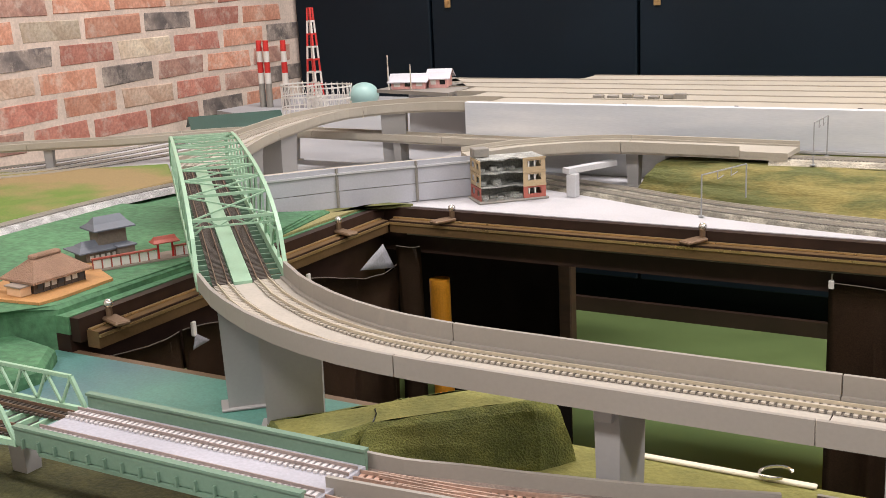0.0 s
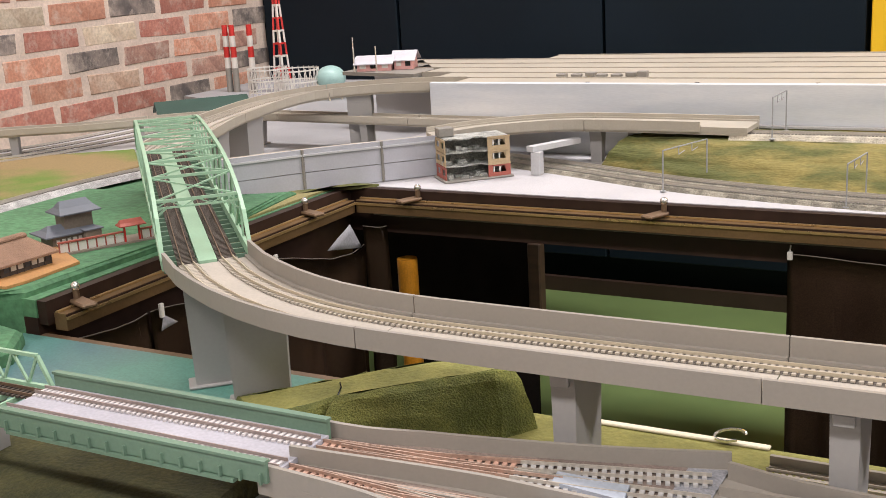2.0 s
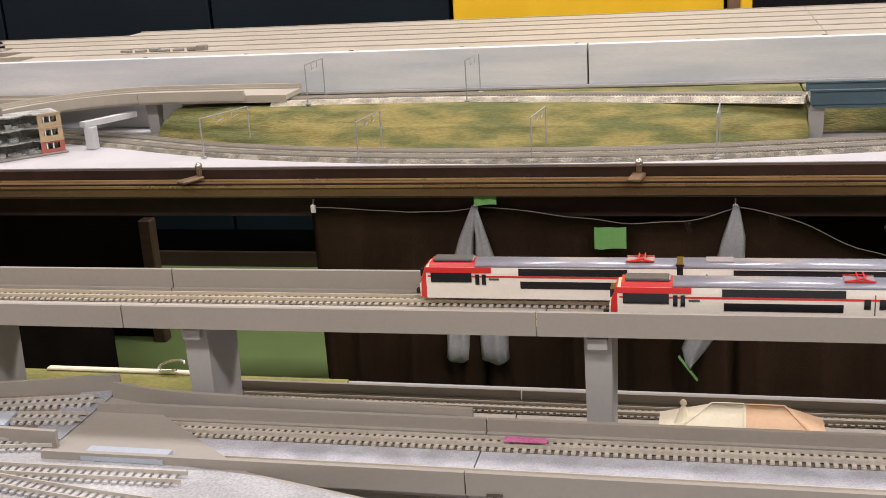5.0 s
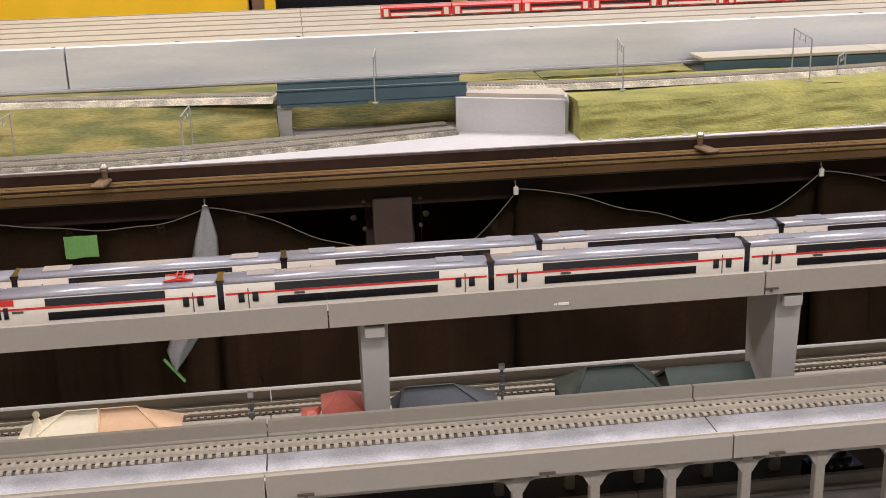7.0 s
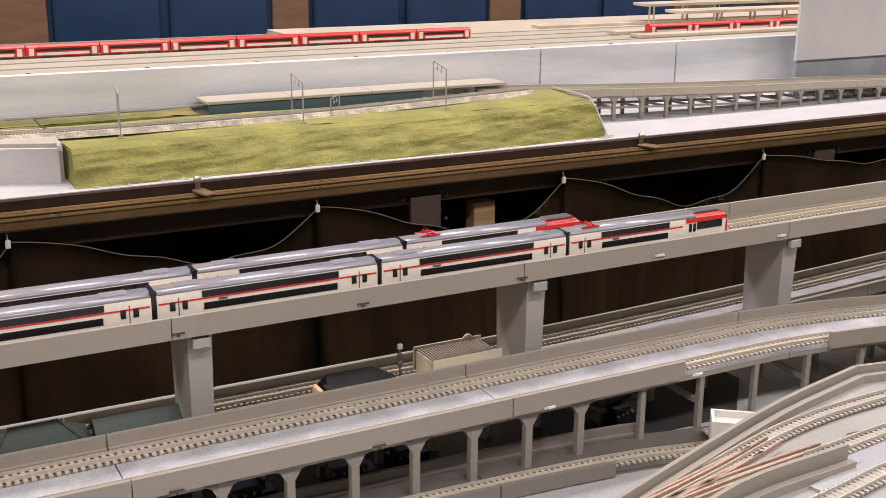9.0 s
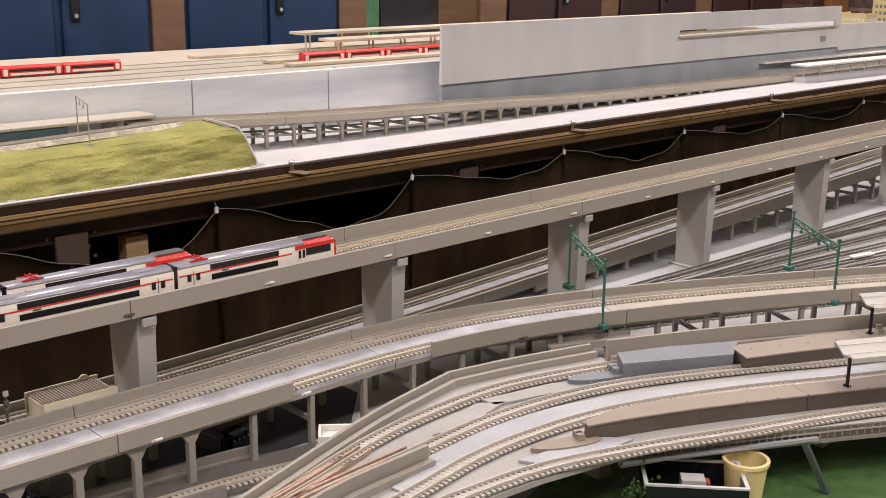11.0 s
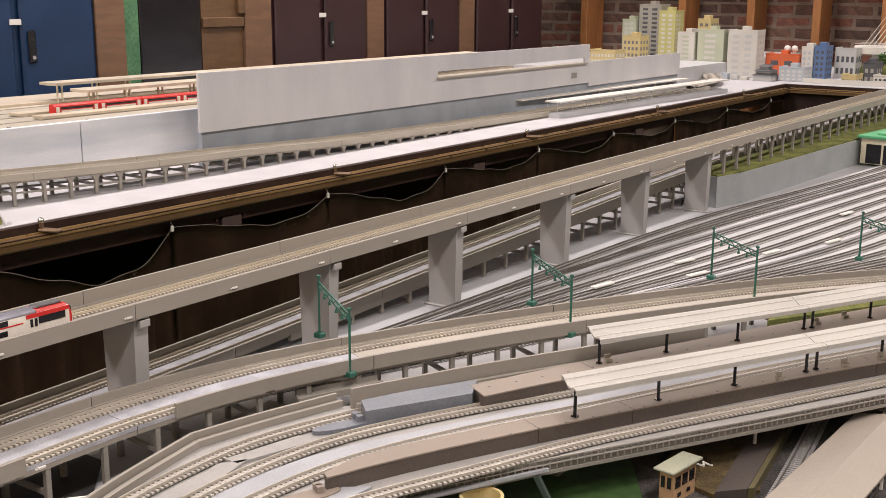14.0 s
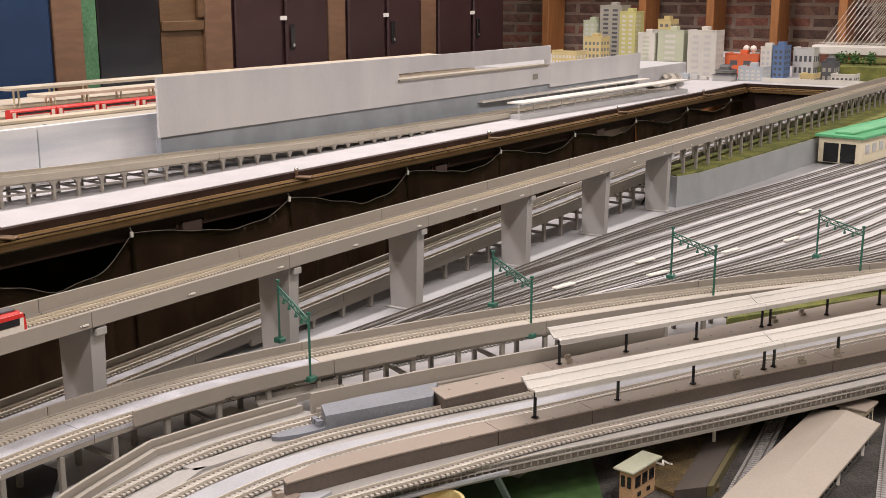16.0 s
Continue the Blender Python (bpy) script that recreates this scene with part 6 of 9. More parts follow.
for pts in ([(0.945, 0.352), (1.03, 0.354), (1.1, 0.352), (1.16, 0.337), (1.26, 0.292), (1.40, 0.225), (1.6, 0.12), (1.9, -0.03)], [(0.95, 0.331), (1.03, 0.342), (1.1, 0.341), (1.16, 0.324), (1.27, 0.274), (1.40, 0.21), (1.6, 0.105), (1.9, -0.045)]):
    bm = B()
    up = 0.0012 if pts[0][1] > 0.34 else 0.0018
    sweep(bm, smooth([(x, y - 0.004, ZS) for x, y in pts], 0.02), rect(-0.008, 0.006, 0.0002, up))
    part("slab_strip", bm, SLABW, t, "pale bluish slab strip between the tracks")
for pts in ([(1.035, 0.306), (1.10, 0.298), (1.118, 0.277), (1.05, 0.277)], [(1.09, 0.394), (1.155, 0.381), (1.16, 0.362), (1.09, 0.381)], [(1.02, 0.372), (1.08, 0.392), (1.10, 0.380), (1.05, 0.368)]):
    bm = B()
    prism(bm, pts, ZS + 0.0003, ZS + 0.0023)
    part("filler_plate", bm, SLABW if pts[0][1] < 0.35 else DECKT, t)
ST = {"far": [(0.86, 0.360), (0.924, 0.376), (0.973, 0.39), (1.035, 0.4), (1.122, 0.4), (1.218, 0.374), (1.32, 0.332), (1.454, 0.268), (1.65, 0.173), (1.90, 0.045), (2.18, -0.095)],
      "second": [(0.90, 0.352), (0.985, 0.358), (1.077, 0.364), (1.178, 0.349), (1.281, 0.305), (1.377, 0.254), (1.491, 0.201), (1.70, 0.09), (1.9, -0.012), (2.18, -0.15)],
      "third": [(0.80, 0.295), (0.87, 0.305), (0.948, 0.316), (1.035, 0.328), (1.138, 0.318), (1.242, 0.28), (1.336, 0.232), (1.443, 0.181), (1.537, 0.136), (1.75, 0.025), (2.18, -0.195)],
      "fourth": [(0.90, 0.296), (0.978, 0.294), (1.043, 0.286), (1.12, 0.26), (1.18, 0.235), (1.273, 0.198), (1.369, 0.149), (1.448, 0.105), (1.65, -0.004), (1.9, -0.135), (2.18, -0.285)]}
for k, line in ST.items():
    tr = new("track")
    tr.parent = t
    track(smooth([(x, y, ZS + 0.0012) for x, y in line], 0.02), tr, TIE_S)
for pts in ([(0.80, 0.339), (0.86, 0.349), (0.93, 0.366), (0.97, 0.378)], [(0.80, 0.336), (0.87, 0.345), (0.93, 0.352), (0.99, 0.356)], [(0.78, 0.334), (0.87, 0.354), (0.95, 0.372)], [(0.80, 0.332), (0.90, 0.344), (0.97, 0.35)]):
    bm = B()
    sweep(bm, smooth([(x, y, ZS) for x, y in pts], 0.02), rect(-0.0008, 0.0008, 0.0028, 0.0058))
    sweep(bm, shift(smooth([(x, y, ZS) for x, y in pts], 0.02), 0.009), rect(-0.0008, 0.0008, 0.0028, 0.0058))
    part("switch_rail", bm, COPPER, t, "copper-coloured switch rails")
for pts, z1 in (([(0.80, 0.347), (0.86, 0.368), (0.914, 0.3865), (1.005, 0.4155), (1.096, 0.436)], 0.9592), ([(1.0965, 0.436), (1.157, 0.424), (1.2275, 0.405)], 0.9592), ([(1.228, 0.389), (1.338, 0.3405), (1.454, 0.2815), (1.57, 0.224)], 0.9665), ([(0.82, 0.309), (0.90, 0.338), (0.99, 0.345)], 0.9625)):
    bm = B()
    sweep(bm, smooth([(x, y, ZS) for x, y in pts], 0.02), rect(-0.0014, 0.0014, -0.006, z1 - ZS))
    part("parapet", bm, CONC, t)
    bm = B()
    sweep(bm, smooth([(x, y - 0.006, ZS) for x, y in pts], 0.02), rect(-0.0022, 0.0022, 0.0003, 0.0055))
    part("cable_trough", bm, CONC, t)
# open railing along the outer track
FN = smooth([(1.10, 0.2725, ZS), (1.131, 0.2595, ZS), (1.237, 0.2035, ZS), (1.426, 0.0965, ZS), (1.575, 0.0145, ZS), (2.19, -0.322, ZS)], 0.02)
# edge girder, its tan darkened to hold the shade below the deck
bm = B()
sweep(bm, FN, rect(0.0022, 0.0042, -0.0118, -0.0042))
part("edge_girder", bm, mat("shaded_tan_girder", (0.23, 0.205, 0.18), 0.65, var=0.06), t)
for z0, z1 in ((-0.0120, -0.0095), (-0.0045, -0.0037), (-0.0006, 0.0006)):
    bm = B()
    sweep(bm, FN, rect(-0.0009, 0.0009, z0, z1))
    part("girder" if z0 < -0.01 else "handrail", bm, CONC_D if z0 < -0.01 else FENCEM, t)
s = 0.004
while s < length(FN) - 0.003:
    q, d = along(FN, s)
    bm = B()
    stick(bm, q + V((0, 0, -0.0084)), q + V((0, 0, -0.0004)), 0.0009)
    part("baluster", bm, FENCEM, t)
    s += 0.006
for x, y in ((0.78, 0.32), (0.9, 0.335), (1.0, 0.34), (1.13, 0.32), (1.25, 0.27), (1.30, 0.24), (1.45, 0.20), (1.58, 0.12), (1.72, 0.03), (1.9, -0.07)):
    bm = B()
    box(bm, x - 0.007, x + 0.007, y - 0.012, y + 0.012, ZN, ZS - 0.0062)
    part("support", bm, CONC_D, t)


def platform(name, label, fr, bk, z1, top_m, side_m, joints):
    """A platform between a front and a back line, with a paved top and darker sides."""
    t = thing(name, label, "platform", "station platforms")
    n = 40
    f, b = smooth([(x, y, 0) for x, y in fr], 0.01), smooth([(x, y, 0) for x, y in bk], 0.01)
    Lf, Lb = length(f), length(b)
    F, K = [along(f, Lf * i / n)[0] for i in range(n + 1)], [along(b, Lb * i / n)[0] for i in range(n + 1)]
    for i0, i1 in zip([0] + joints, joints + [n]):
        for nm, z0, z2, ins, m in (("side", ZS + 0.0002, z1 - 0.0013, 0.0007, side_m), ("paving", z1 - 0.0012, z1, 0.0, top_m)):
            bm = B()
            rows = []
            for i in range(i0, i1 + 1):
                w = (K[i] - F[i]).normalized() * ins
                e = (F[min(i + 1, n)] - F[max(i - 1, 0)]).normalized() * (0.0003 if i == i0 else -0.0003 if i == i1 else 0)
                rows.append([bm.verts.new(p + e + V((0, 0, z))) for p, z in ((F[i] + w, z0), (K[i] - w, z0), (K[i] - w, z2), (F[i] + w, z2))])
            for a, c in zip(rows, rows[1:]):
                for j in range(4):
                    bm.faces.new((a[j], a[(j + 1) % 4], c[(j + 1) % 4], c[j]))
            bm.faces.new(rows[0][::-1])
            bm.faces.new(rows[-1])
            bmesh.ops.recalc_face_normals(bm, faces=bm.faces)
            part(nm, bm, m, t)
    return t


NP = platform("platform", "warm beige model platform with a brown side", [(1.092, 0.296), (1.131, 0.282), (1.199, 0.252), (1.337, 0.183), (1.469, 0.114), (1.7, -0.012), (2.15, -0.25)], [(1.097, 0.303), (1.14, 0.2995), (1.22, 0.265), (1.359, 0.194), (1.496, 0.123), (1.73, 0.002), (2.17, -0.226)], 0.962, PLAT, PLATB, [6, 9, 18, 30])
FP = platform("platform", "warm beige model platform behind the middle tracks", [(1.289, 0.297), (1.364, 0.264), (1.589, 0.155), (1.9, 0.0), (2.15, -0.125)], [(1.303, 0.321), (1.415, 0.275), (1.646, 0.168), (1.93, 0.025), (2.17, -0.10)], 0.962, PLAT, PLATB, [5, 16, 28])
t = thing("platform_ramp", "blue-grey plastic platform end with a rounded toe", "platform", "station platforms")
bm = B()
prism(bm, [(1.205, 0.354), (1.289, 0.309), (1.320, 0.3245), (1.262, 0.356), (1.222, 0.373)], ZS + 0.0003, 0.9618)
part("block", bm, PLATG, t)
for tt, c, m in ((t, (1.196, 0.366), PLATG), (NP, (1.083, 0.3015), PLAT)):
    bm = B()
    poly = [(c[0] + 0.024 * math.cos(a * 0.3) - 0.006, c[1] + 0.008 * math.sin(a * 0.3) - 0.4 * 0.024 * math.cos(a * 0.3)) for a in range(21)]
    prism(bm, poly, ZS + 0.0003, ZS + 0.0035)
    part("toe", bm, m, tt)
for k, (tt, x, y, m) in enumerate(((t, 1.2045, 0.3605, PLATG), (t, 1.2075, 0.367, PLATG), (NP, 1.0875, 0.2985, PLAT), (NP, 1.089, 0.302, PLAT))):
    bm = B()
    box(bm, -0.0025, 0.0025, -0.0028, 0.0028, 0, 0.0045, m=pose(x, y, ZS + 0.0036, 0, 0, -27))
    part("buffer", bm, m, tt)


def canopy(label, fa, ba, posts, group="station canopies"):
    """A white roof with a shallow fold and grooves, on black posts with lamps."""
    t = thing("platform_canopy", label, "canopy", group)
    for i in range(len(fa) - 1):
        bm = B()
        f0, f1, b0, b1 = V((*fa[i], 0)), V((*fa[i + 1], 0)), V((*ba[i], 0)), V((*ba[i + 1], 0))
        g = (f1 - f0).normalized() * 0.0004
        f0, f1, b0, b1 = f0 + g, f1 - g, b0 + g, b1 - g
        prof = [(0.0, 0.0025), (0.08, 0.003), (0.42, 0.0), (0.48, -0.0006), (0.52, -0.0006), (0.58, 0.0), (0.92, 0.003), (1.0, 0.0025)]
        ra = [bm.verts.new(f0.lerp(b0, u) + V((0, 0, 0.99 + z))) for u, z in prof] + [bm.verts.new(f0.lerp(b0, u) + V((0, 0, 0.9885 + z))) for u, z in prof[::-1]]
        rb = [bm.verts.new(f1.lerp(b1, u) + V((0, 0, 0.99 + z))) for u, z in prof] + [bm.verts.new(f1.lerp(b1, u) + V((0, 0, 0.9885 + z))) for u, z in prof[::-1]]
        n = len(ra)
        for j in range(n):
            bm.faces.new((ra[j], ra[(j + 1) % n], rb[(j + 1) % n], rb[j]))
        bm.faces.new(ra[::-1])
        bm.faces.new(rb)
        bmesh.ops.recalc_face_normals(bm, faces=bm.faces)
        part("roof", bm, CANOPYW, t)
        for u in (0.25, 0.75):
            bm = B()
            z = 0.9907 + 0.0032 * abs(u - 0.5) / 0.5
            stick(bm, f0.lerp(b0, u) + V((0, 0, z)), f1.lerp(b1, u) + V((0, 0, z)), 0.0004)
            part("roof_rib", bm, CANOPYW, t)
        for u in (0.0, 1.0):
            bm = B()
            stick(bm, f0.lerp(b0, u) + V((0, 0, 0.9905)), f1.lerp(b1, u) + V((0, 0, 0.9905)), 0.0012, 0.004)
            part("gutter", bm, CANOPYW, t)
    d = (V((*fa[-1], 0)) - V((*fa[0], 0))).normalized()
    for x, y in posts:
        bm = B()
        cyl(bm, (x, y, 0.9622), (x, y, 0.9882), 0.0014, 0.0014, 8)
        box(bm, x - 0.0022, x + 0.0022, y - 0.0022, y + 0.0022, 0.9622, 0.9632)
        part("post", bm, TRAINB, t, "black roof post")
        bm = B()
        p = V((x, y, 0.9866)) + d * 0.005
        stick(bm, (x, y, 0.9872), p, 0.0009)
        box(bm, p.x - 0.0016, p.x + 0.0016, p.y - 0.0016, p.y + 0.0016, 0.9825, 0.9865, bevel=0.0005)
        part("speaker_lamp", bm, TRAINB, t)
        bm = B()
        q = V((-d.y, d.x, 0)) * 0.012
        stick(bm, V((x, y, 0.9875)) - q, V((x, y, 0.9875)) + q, 0.0012, 0.002)
        part("roof_arm", bm, TRAINB, t)
    return t


canopy("white grooved model platform canopy on black posts", [(1.271, 0.202), (1.50, 0.083), (1.70, -0.022), (1.95, -0.155)], [(1.296, 0.229), (1.521, 0.111), (1.72, 0.008), (1.97, -0.125)], [(1.293, 0.214), (1.366, 0.177), (1.437, 0.14), (1.508, 0.102), (1.52, 0.097), (1.588, 0.059), (1.66, 0.022), (1.73, -0.015), (1.80, -0.052), (1.88, -0.094)])
canopy("white grooved model platform canopy on black posts over the second platform", [(1.397, 0.248), (1.608, 0.134), (1.80, 0.036), (2.05, -0.092)], [(1.425, 0.276), (1.637, 0.162), (1.825, 0.065), (2.07, -0.065)], [(1.42, 0.26), (1.486, 0.225), (1.559, 0.185), (1.635, 0.146), (1.645, 0.141), (1.715, 0.104), (1.785, 0.068), (1.855, 0.032), (1.94, -0.012)])
for x, y in ((1.43, 0.256), (1.66, 0.141), (1.70, 0.125), (1.475, 0.114), (1.545, 0.079), (1.585, 0.058)):
    bm = B()
    box(bm, -0.0022, 0.0022, -0.003, 0.003, 0, 0.003)
    box(bm, 0.0008, 0.0022, -0.003, 0.003, 0.003, 0.0065)
    ob = part("waiting_bench", bm, TAN)
    ob.matrix_world = pose(x, y, 0.9621, 0, 0, 60)
    tagged(ob, "tiny tan model bench on the platform", "bench", "platform benches")
rnd = random.Random(4)
t = thing("platform_markings", "small dark drain holes along the platforms", "markings", kind="stuff")
bm = B()
for a, b, n in (((1.21, 0.247), (1.62, 0.045), 18), ((1.31, 0.306), (1.75, 0.096), 18)):
    for k in range(n):
        x, y = a[0] + (b[0] - a[0]) * k / n, a[1] + (b[1] - a[1]) * k / n
        box(bm, x - 0.001, x + 0.001, y - 0.0007, y + 0.0007, 0.9621, 0.9623)
part("holes", bm, TRAING2, t)["kind"] = "stuff"


# ---- green catenary masts ----
def mast(p, q, zb=0.9495, h=0.056):
    t = thing("catenary_mast", "green plastic catenary portal with a lattice beam", "catenary mast", "green masts on the curved viaduct")
    a, b = V((*p, zb)), V((*q, zb))
    d = (b - a).normalized()
    for c in (a, b):
        bm = B()
        stick(bm, c, c + V((0, 0, h)), 0.0019, up=d)
        part("post", bm, MAST, t)
        bm = B()
        box(bm, c.x - 0.0045, c.x + 0.0045, c.y - 0.0045, c.y + 0.0045, zb - 0.003, zb + 0.002, bevel=0.0006)
        part("foot", bm, MAST, t)
        bm = B()
        stick(bm, c + V((0, 0, h)), c + V((0, 0, h + 0.006)), 0.0014, up=d)
        cyl(bm, c + V((0, 0, h + 0.0035)), c + V((0, 0, h + 0.0055)), 0.0022, 0.0022, 8)
        part("insulator", bm, MAST, t)
    for z in (h - 0.0065, h - 0.001):
        bm = B()
        stick(bm, a + V((0, 0, z)), b + V((0, 0, z)), 0.0012)
        part("chord", bm, MAST, t)
    n = 10
    L = (b - a).length
    bm = B()
    for k in range(n):
        u, v = a + d * L * k / n, a + d * L * (k + 1) / n
        stick(bm, u + V((0, 0, h - 0.0065 if k % 2 else h - 0.001)), v + V((0, 0, h - 0.001 if k % 2 else h - 0.0065)), 0.0009)
    part("lattice", bm, MAST, t)
    for f in (0.22, 0.40, 0.62, 0.8):
        c = a + d * L * f
        bm = B()
        stick(bm, c + V((0, 0, h - 0.006)), c + V((0, 0, h - 0.0125)), 0.0011, up=d)
        cyl(bm, c + V((0, 0, h - 0.0125)), c + V((0, 0, h - 0.0095)), 0.0019, 0.0012, 8)
        part("hanger", bm, MAST, t)
    return t


for p, q in (((1.294, 0.446), (1.366, 0.547)), ((1.519, 0.345), (1.596, 0.437)), ((1.758, 0.242), (1.827, 0.322)), ((1.959, 0.13), (2.037, 0.205))):
    mast(p, q)

# ---- yard ----
bm = B()
prism(bm, [(1.17, 0.60), (1.62, 0.572), (2.46, 0.548), (3.19, 0.470), (5.6, 0.30), (5.6, -0.10), (1.98, -0.10), (1.86, 0.02), (1.40, 0.36), (1.2, 0.44)], ZN + 0.0003, 0.9095)
tagged(part("yard_board", bm, mat("pale_yard_board", (0.46, 0.455, 0.465), 0.75, var=0.06, coarse=8)), "white-grey painted yard board", "baseboard", kind="structure")
YT = [[(1.20, 0.592), (1.64, 0.575), (2.3, 0.556), (3.0, 0.468), (4.5, 0.34)], [(1.20, 0.582), (1.64, 0.555), (2.3, 0.525), (3.0, 0.440), (4.5, 0.28)]]
for k in range(14):
    def line_y(x):
        return 0.441 - 0.035 * k - 0.125 * (x - 2.8)
    x1 = 2.0 + 0.035 * k
    YT.append([(1.22 + 0.01 * k, 0.575 - 0.004 * k), (1.55 + 0.03 * k, 0.60 * (0.548 - 0.012 * k) + 0.40 * line_y(1.55 + 0.03 * k)), (x1, line_y(x1)), (2.8, line_y(2.8)), (3.6, line_y(3.6)), (5.2, line_y(5.2))])
YTIE = mat("grey_yard_sleeper", (0.33, 0.32, 0.315), 0.65, var=0.1)
YRAIL = mat("dull_yard_rail", (0.15, 0.135, 0.12), 0.45, metal=0.3)
for k, pts in enumerate(YT):
    t = thing("yard_track", "grey model siding track on the white yard board", "track", "yard tracks")
    line = smooth([(x, y, 0.9097) for x, y in pts if y > -0.09], 0.04)
    track(line, t, YTIE, YRAIL, pitch=0.005, wide=0.019)
    if k in (3, 8):
        bm = B()
        sweep(bm, cut(shift(line, 0.0175), 0.25, length(line)), rect(-0.0045, 0.0045, 0.0, 0.0025))
        part("slab_strip", bm, WHITEB, t, "white slab strip beside the track")
for x, y, a in ((2.02, 0.44, -14), (2.28, 0.31, -12), (1.83, 0.47, -12), (1.96, 0.395, -16), (2.52, 0.36, -10), (2.15, 0.36, -14), (2.45, 0.29, -12)):
    bm = B()
    box(bm, -0.02, 0.02, -0.004, 0.004, 0, 0.003, bevel=0.0008)
    ob = part("switch_plate", bm, WHITE)
    ob.matrix_world = pose(x, y, 0.9133, 0, 0, a)
    tagged(ob, "small white switch cover between the yard tracks", "switch cover", "switch covers")
for x, y, r in ((1.24, 0.575, 4), (1.48, 0.555, -3), (1.34, 0.563, 8)):
    bm = B()
    box(bm, -0.035, 0.035, -0.011, 0.011, 0, 0.002, bevel=0.0006)
    ob = part("ground_plate", bm, CONC_D)
    ob.matrix_world = pose(x, y - 0.06, 0.9097, 0, 0, r)
    tagged(ob, "thin grey plate lying on the board", "plate", "loose plates")
bm = B()
prism(bm, [(2.472, 0.579), (2.545, 0.563), (2.80, 0.548), (3.18, 0.529), (4.8, 0.445), (4.8, 0.636), (3.4, 0.636), (2.50, 0.636)], ZN + 0.0002, 0.9615)
tagged(part("retaining_block", bm, mat("slate_grey_wall_paint", (0.35, 0.365, 0.385), 0.7, var=0.06, coarse=16, col2=(0.27, 0.295, 0.30), mix=(0.3, 0.75))), "pale grey retaining wall block beside the yard", "retaining wall", kind="structure")
bm = B()
prism(bm, [(2.478, 0.582), (2.548, 0.566), (2.80, 0.551), (3.18, 0.532), (4.8, 0.448), (4.8, 0.635), (3.4, 0.635), (2.505, 0.635)], 0.9617, 0.965)
es = [e for e in bm.edges if all(v.co.z > 0.9645 for v in e.verts)]
bmesh.ops.bevel(bm, geom=es, offset=0.002, segments=1, affect="EDGES")
tagged(part("grass_strip", bm, GRASSD), "strip of olive grass on the wall top", "grass", kind="structure")
t = thing("model_shed", "cream engine shed with a bright green flat roof", "shed")
SH = pose(3.30, 0.455, 0.9097, 0, 0, -7)
for nm, a, m in (("body", (-0.14, 0.4, -0.05, 0.05, 0, 0.058), CREAM), ("roof", (-0.15, 0.41, -0.056, 0.056, 0.0582, 0.0645), mat("jade_green_roof", (0.09, 0.36, 0.17), 0.5)), ("roof_hatch", (-0.12, 0.38, -0.022, 0.022, 0.0647, 0.07), mat("jade_light_roof", (0.16, 0.46, 0.25), 0.5))):
    bm = B()
    box(bm, *a, m=SH, bevel=0.0008)
    part(nm, bm, m, t)
for y in (-0.036, 0.003):
    bm = B()
    box(bm, -0.1412, -0.1398, y, y + 0.034, 0.002, 0.045, m=SH)
    part("doorway", bm, GLASSD, t)
for k in range(12):
    bm = B()
    box(bm, -0.12 + k * 0.042, -0.097 + k * 0.042, -0.0512, -0.0498, 0.024, 0.044, m=SH)
    part("window", bm, LGREY, t)
for pts, z1, m, nm, lb in (([(1.70, 0.205), (1.77, 0.215), (2.02, 0.105), (2.35, -0.06), (2.25, -0.08), (1.9, 0.087)], 0.945, GRASSD, "grass_patch", "olive grass patch beside the station"), ([(1.325, 0.462), (1.392, 0.431), (1.396, 0.412), (1.316, 0.431)], 0.9145, WHITE, "white_plate", "white plate lying under the viaduct"),
                           ([(1.40, 0.40), (1.58, 0.31), (1.56, 0.29), (1.40, 0.375)], 0.915, WHITE, "white_plate", "white plate lying under the viaduct")):
    bm = B()
    prism(bm, pts, 0.9097, z1)
    tagged(part(nm, bm, m), lb, nm.split("_")[0] if m is GRASSD else "plate", "", "structure" if m is GRASSD else "")
# sloping girder piece lying under the mast
t = thing("deck_piece", "loose grey girder piece under the viaduct", "girder")
for a, b in (((1.235, 0.455), (1.315, 0.425)), ((1.25, 0.472), (1.325, 0.44))):
    bm = B()
    stick(bm, (*a, 0.938), (*b, 0.938), 0.003, 0.006)
    part("beam", bm, CONC_D, t)
bm = B()
prism(bm, [(1.235, 0.455), (1.315, 0.425), (1.325, 0.44), (1.25, 0.472)], 0.9345, 0.9365)
part("plate", bm, CONC_D, t)
for x, y in ((1.245, 0.461), (1.315, 0.433)):
    bm = B()
    box(bm, x - 0.003, x + 0.003, y - 0.003, y + 0.003, 0.9097, 0.9344)
    part("leg", bm, CONC_D, t)
t = thing("yard_line", "low double track passing under the curved viaduct", "track")
for k in range(2):
    track(smooth([(1.0, 0.475 - k * 0.033, ZN + 0.005), (1.2, 0.455 - k * 0.04, 0.91), (1.35, 0.40 - k * 0.03, 0.9105), (1.5, 0.325 - k * 0.03, 0.9105), (1.75, 0.19 - k * 0.03, 0.9105)], 0.03), t, TIE_S)

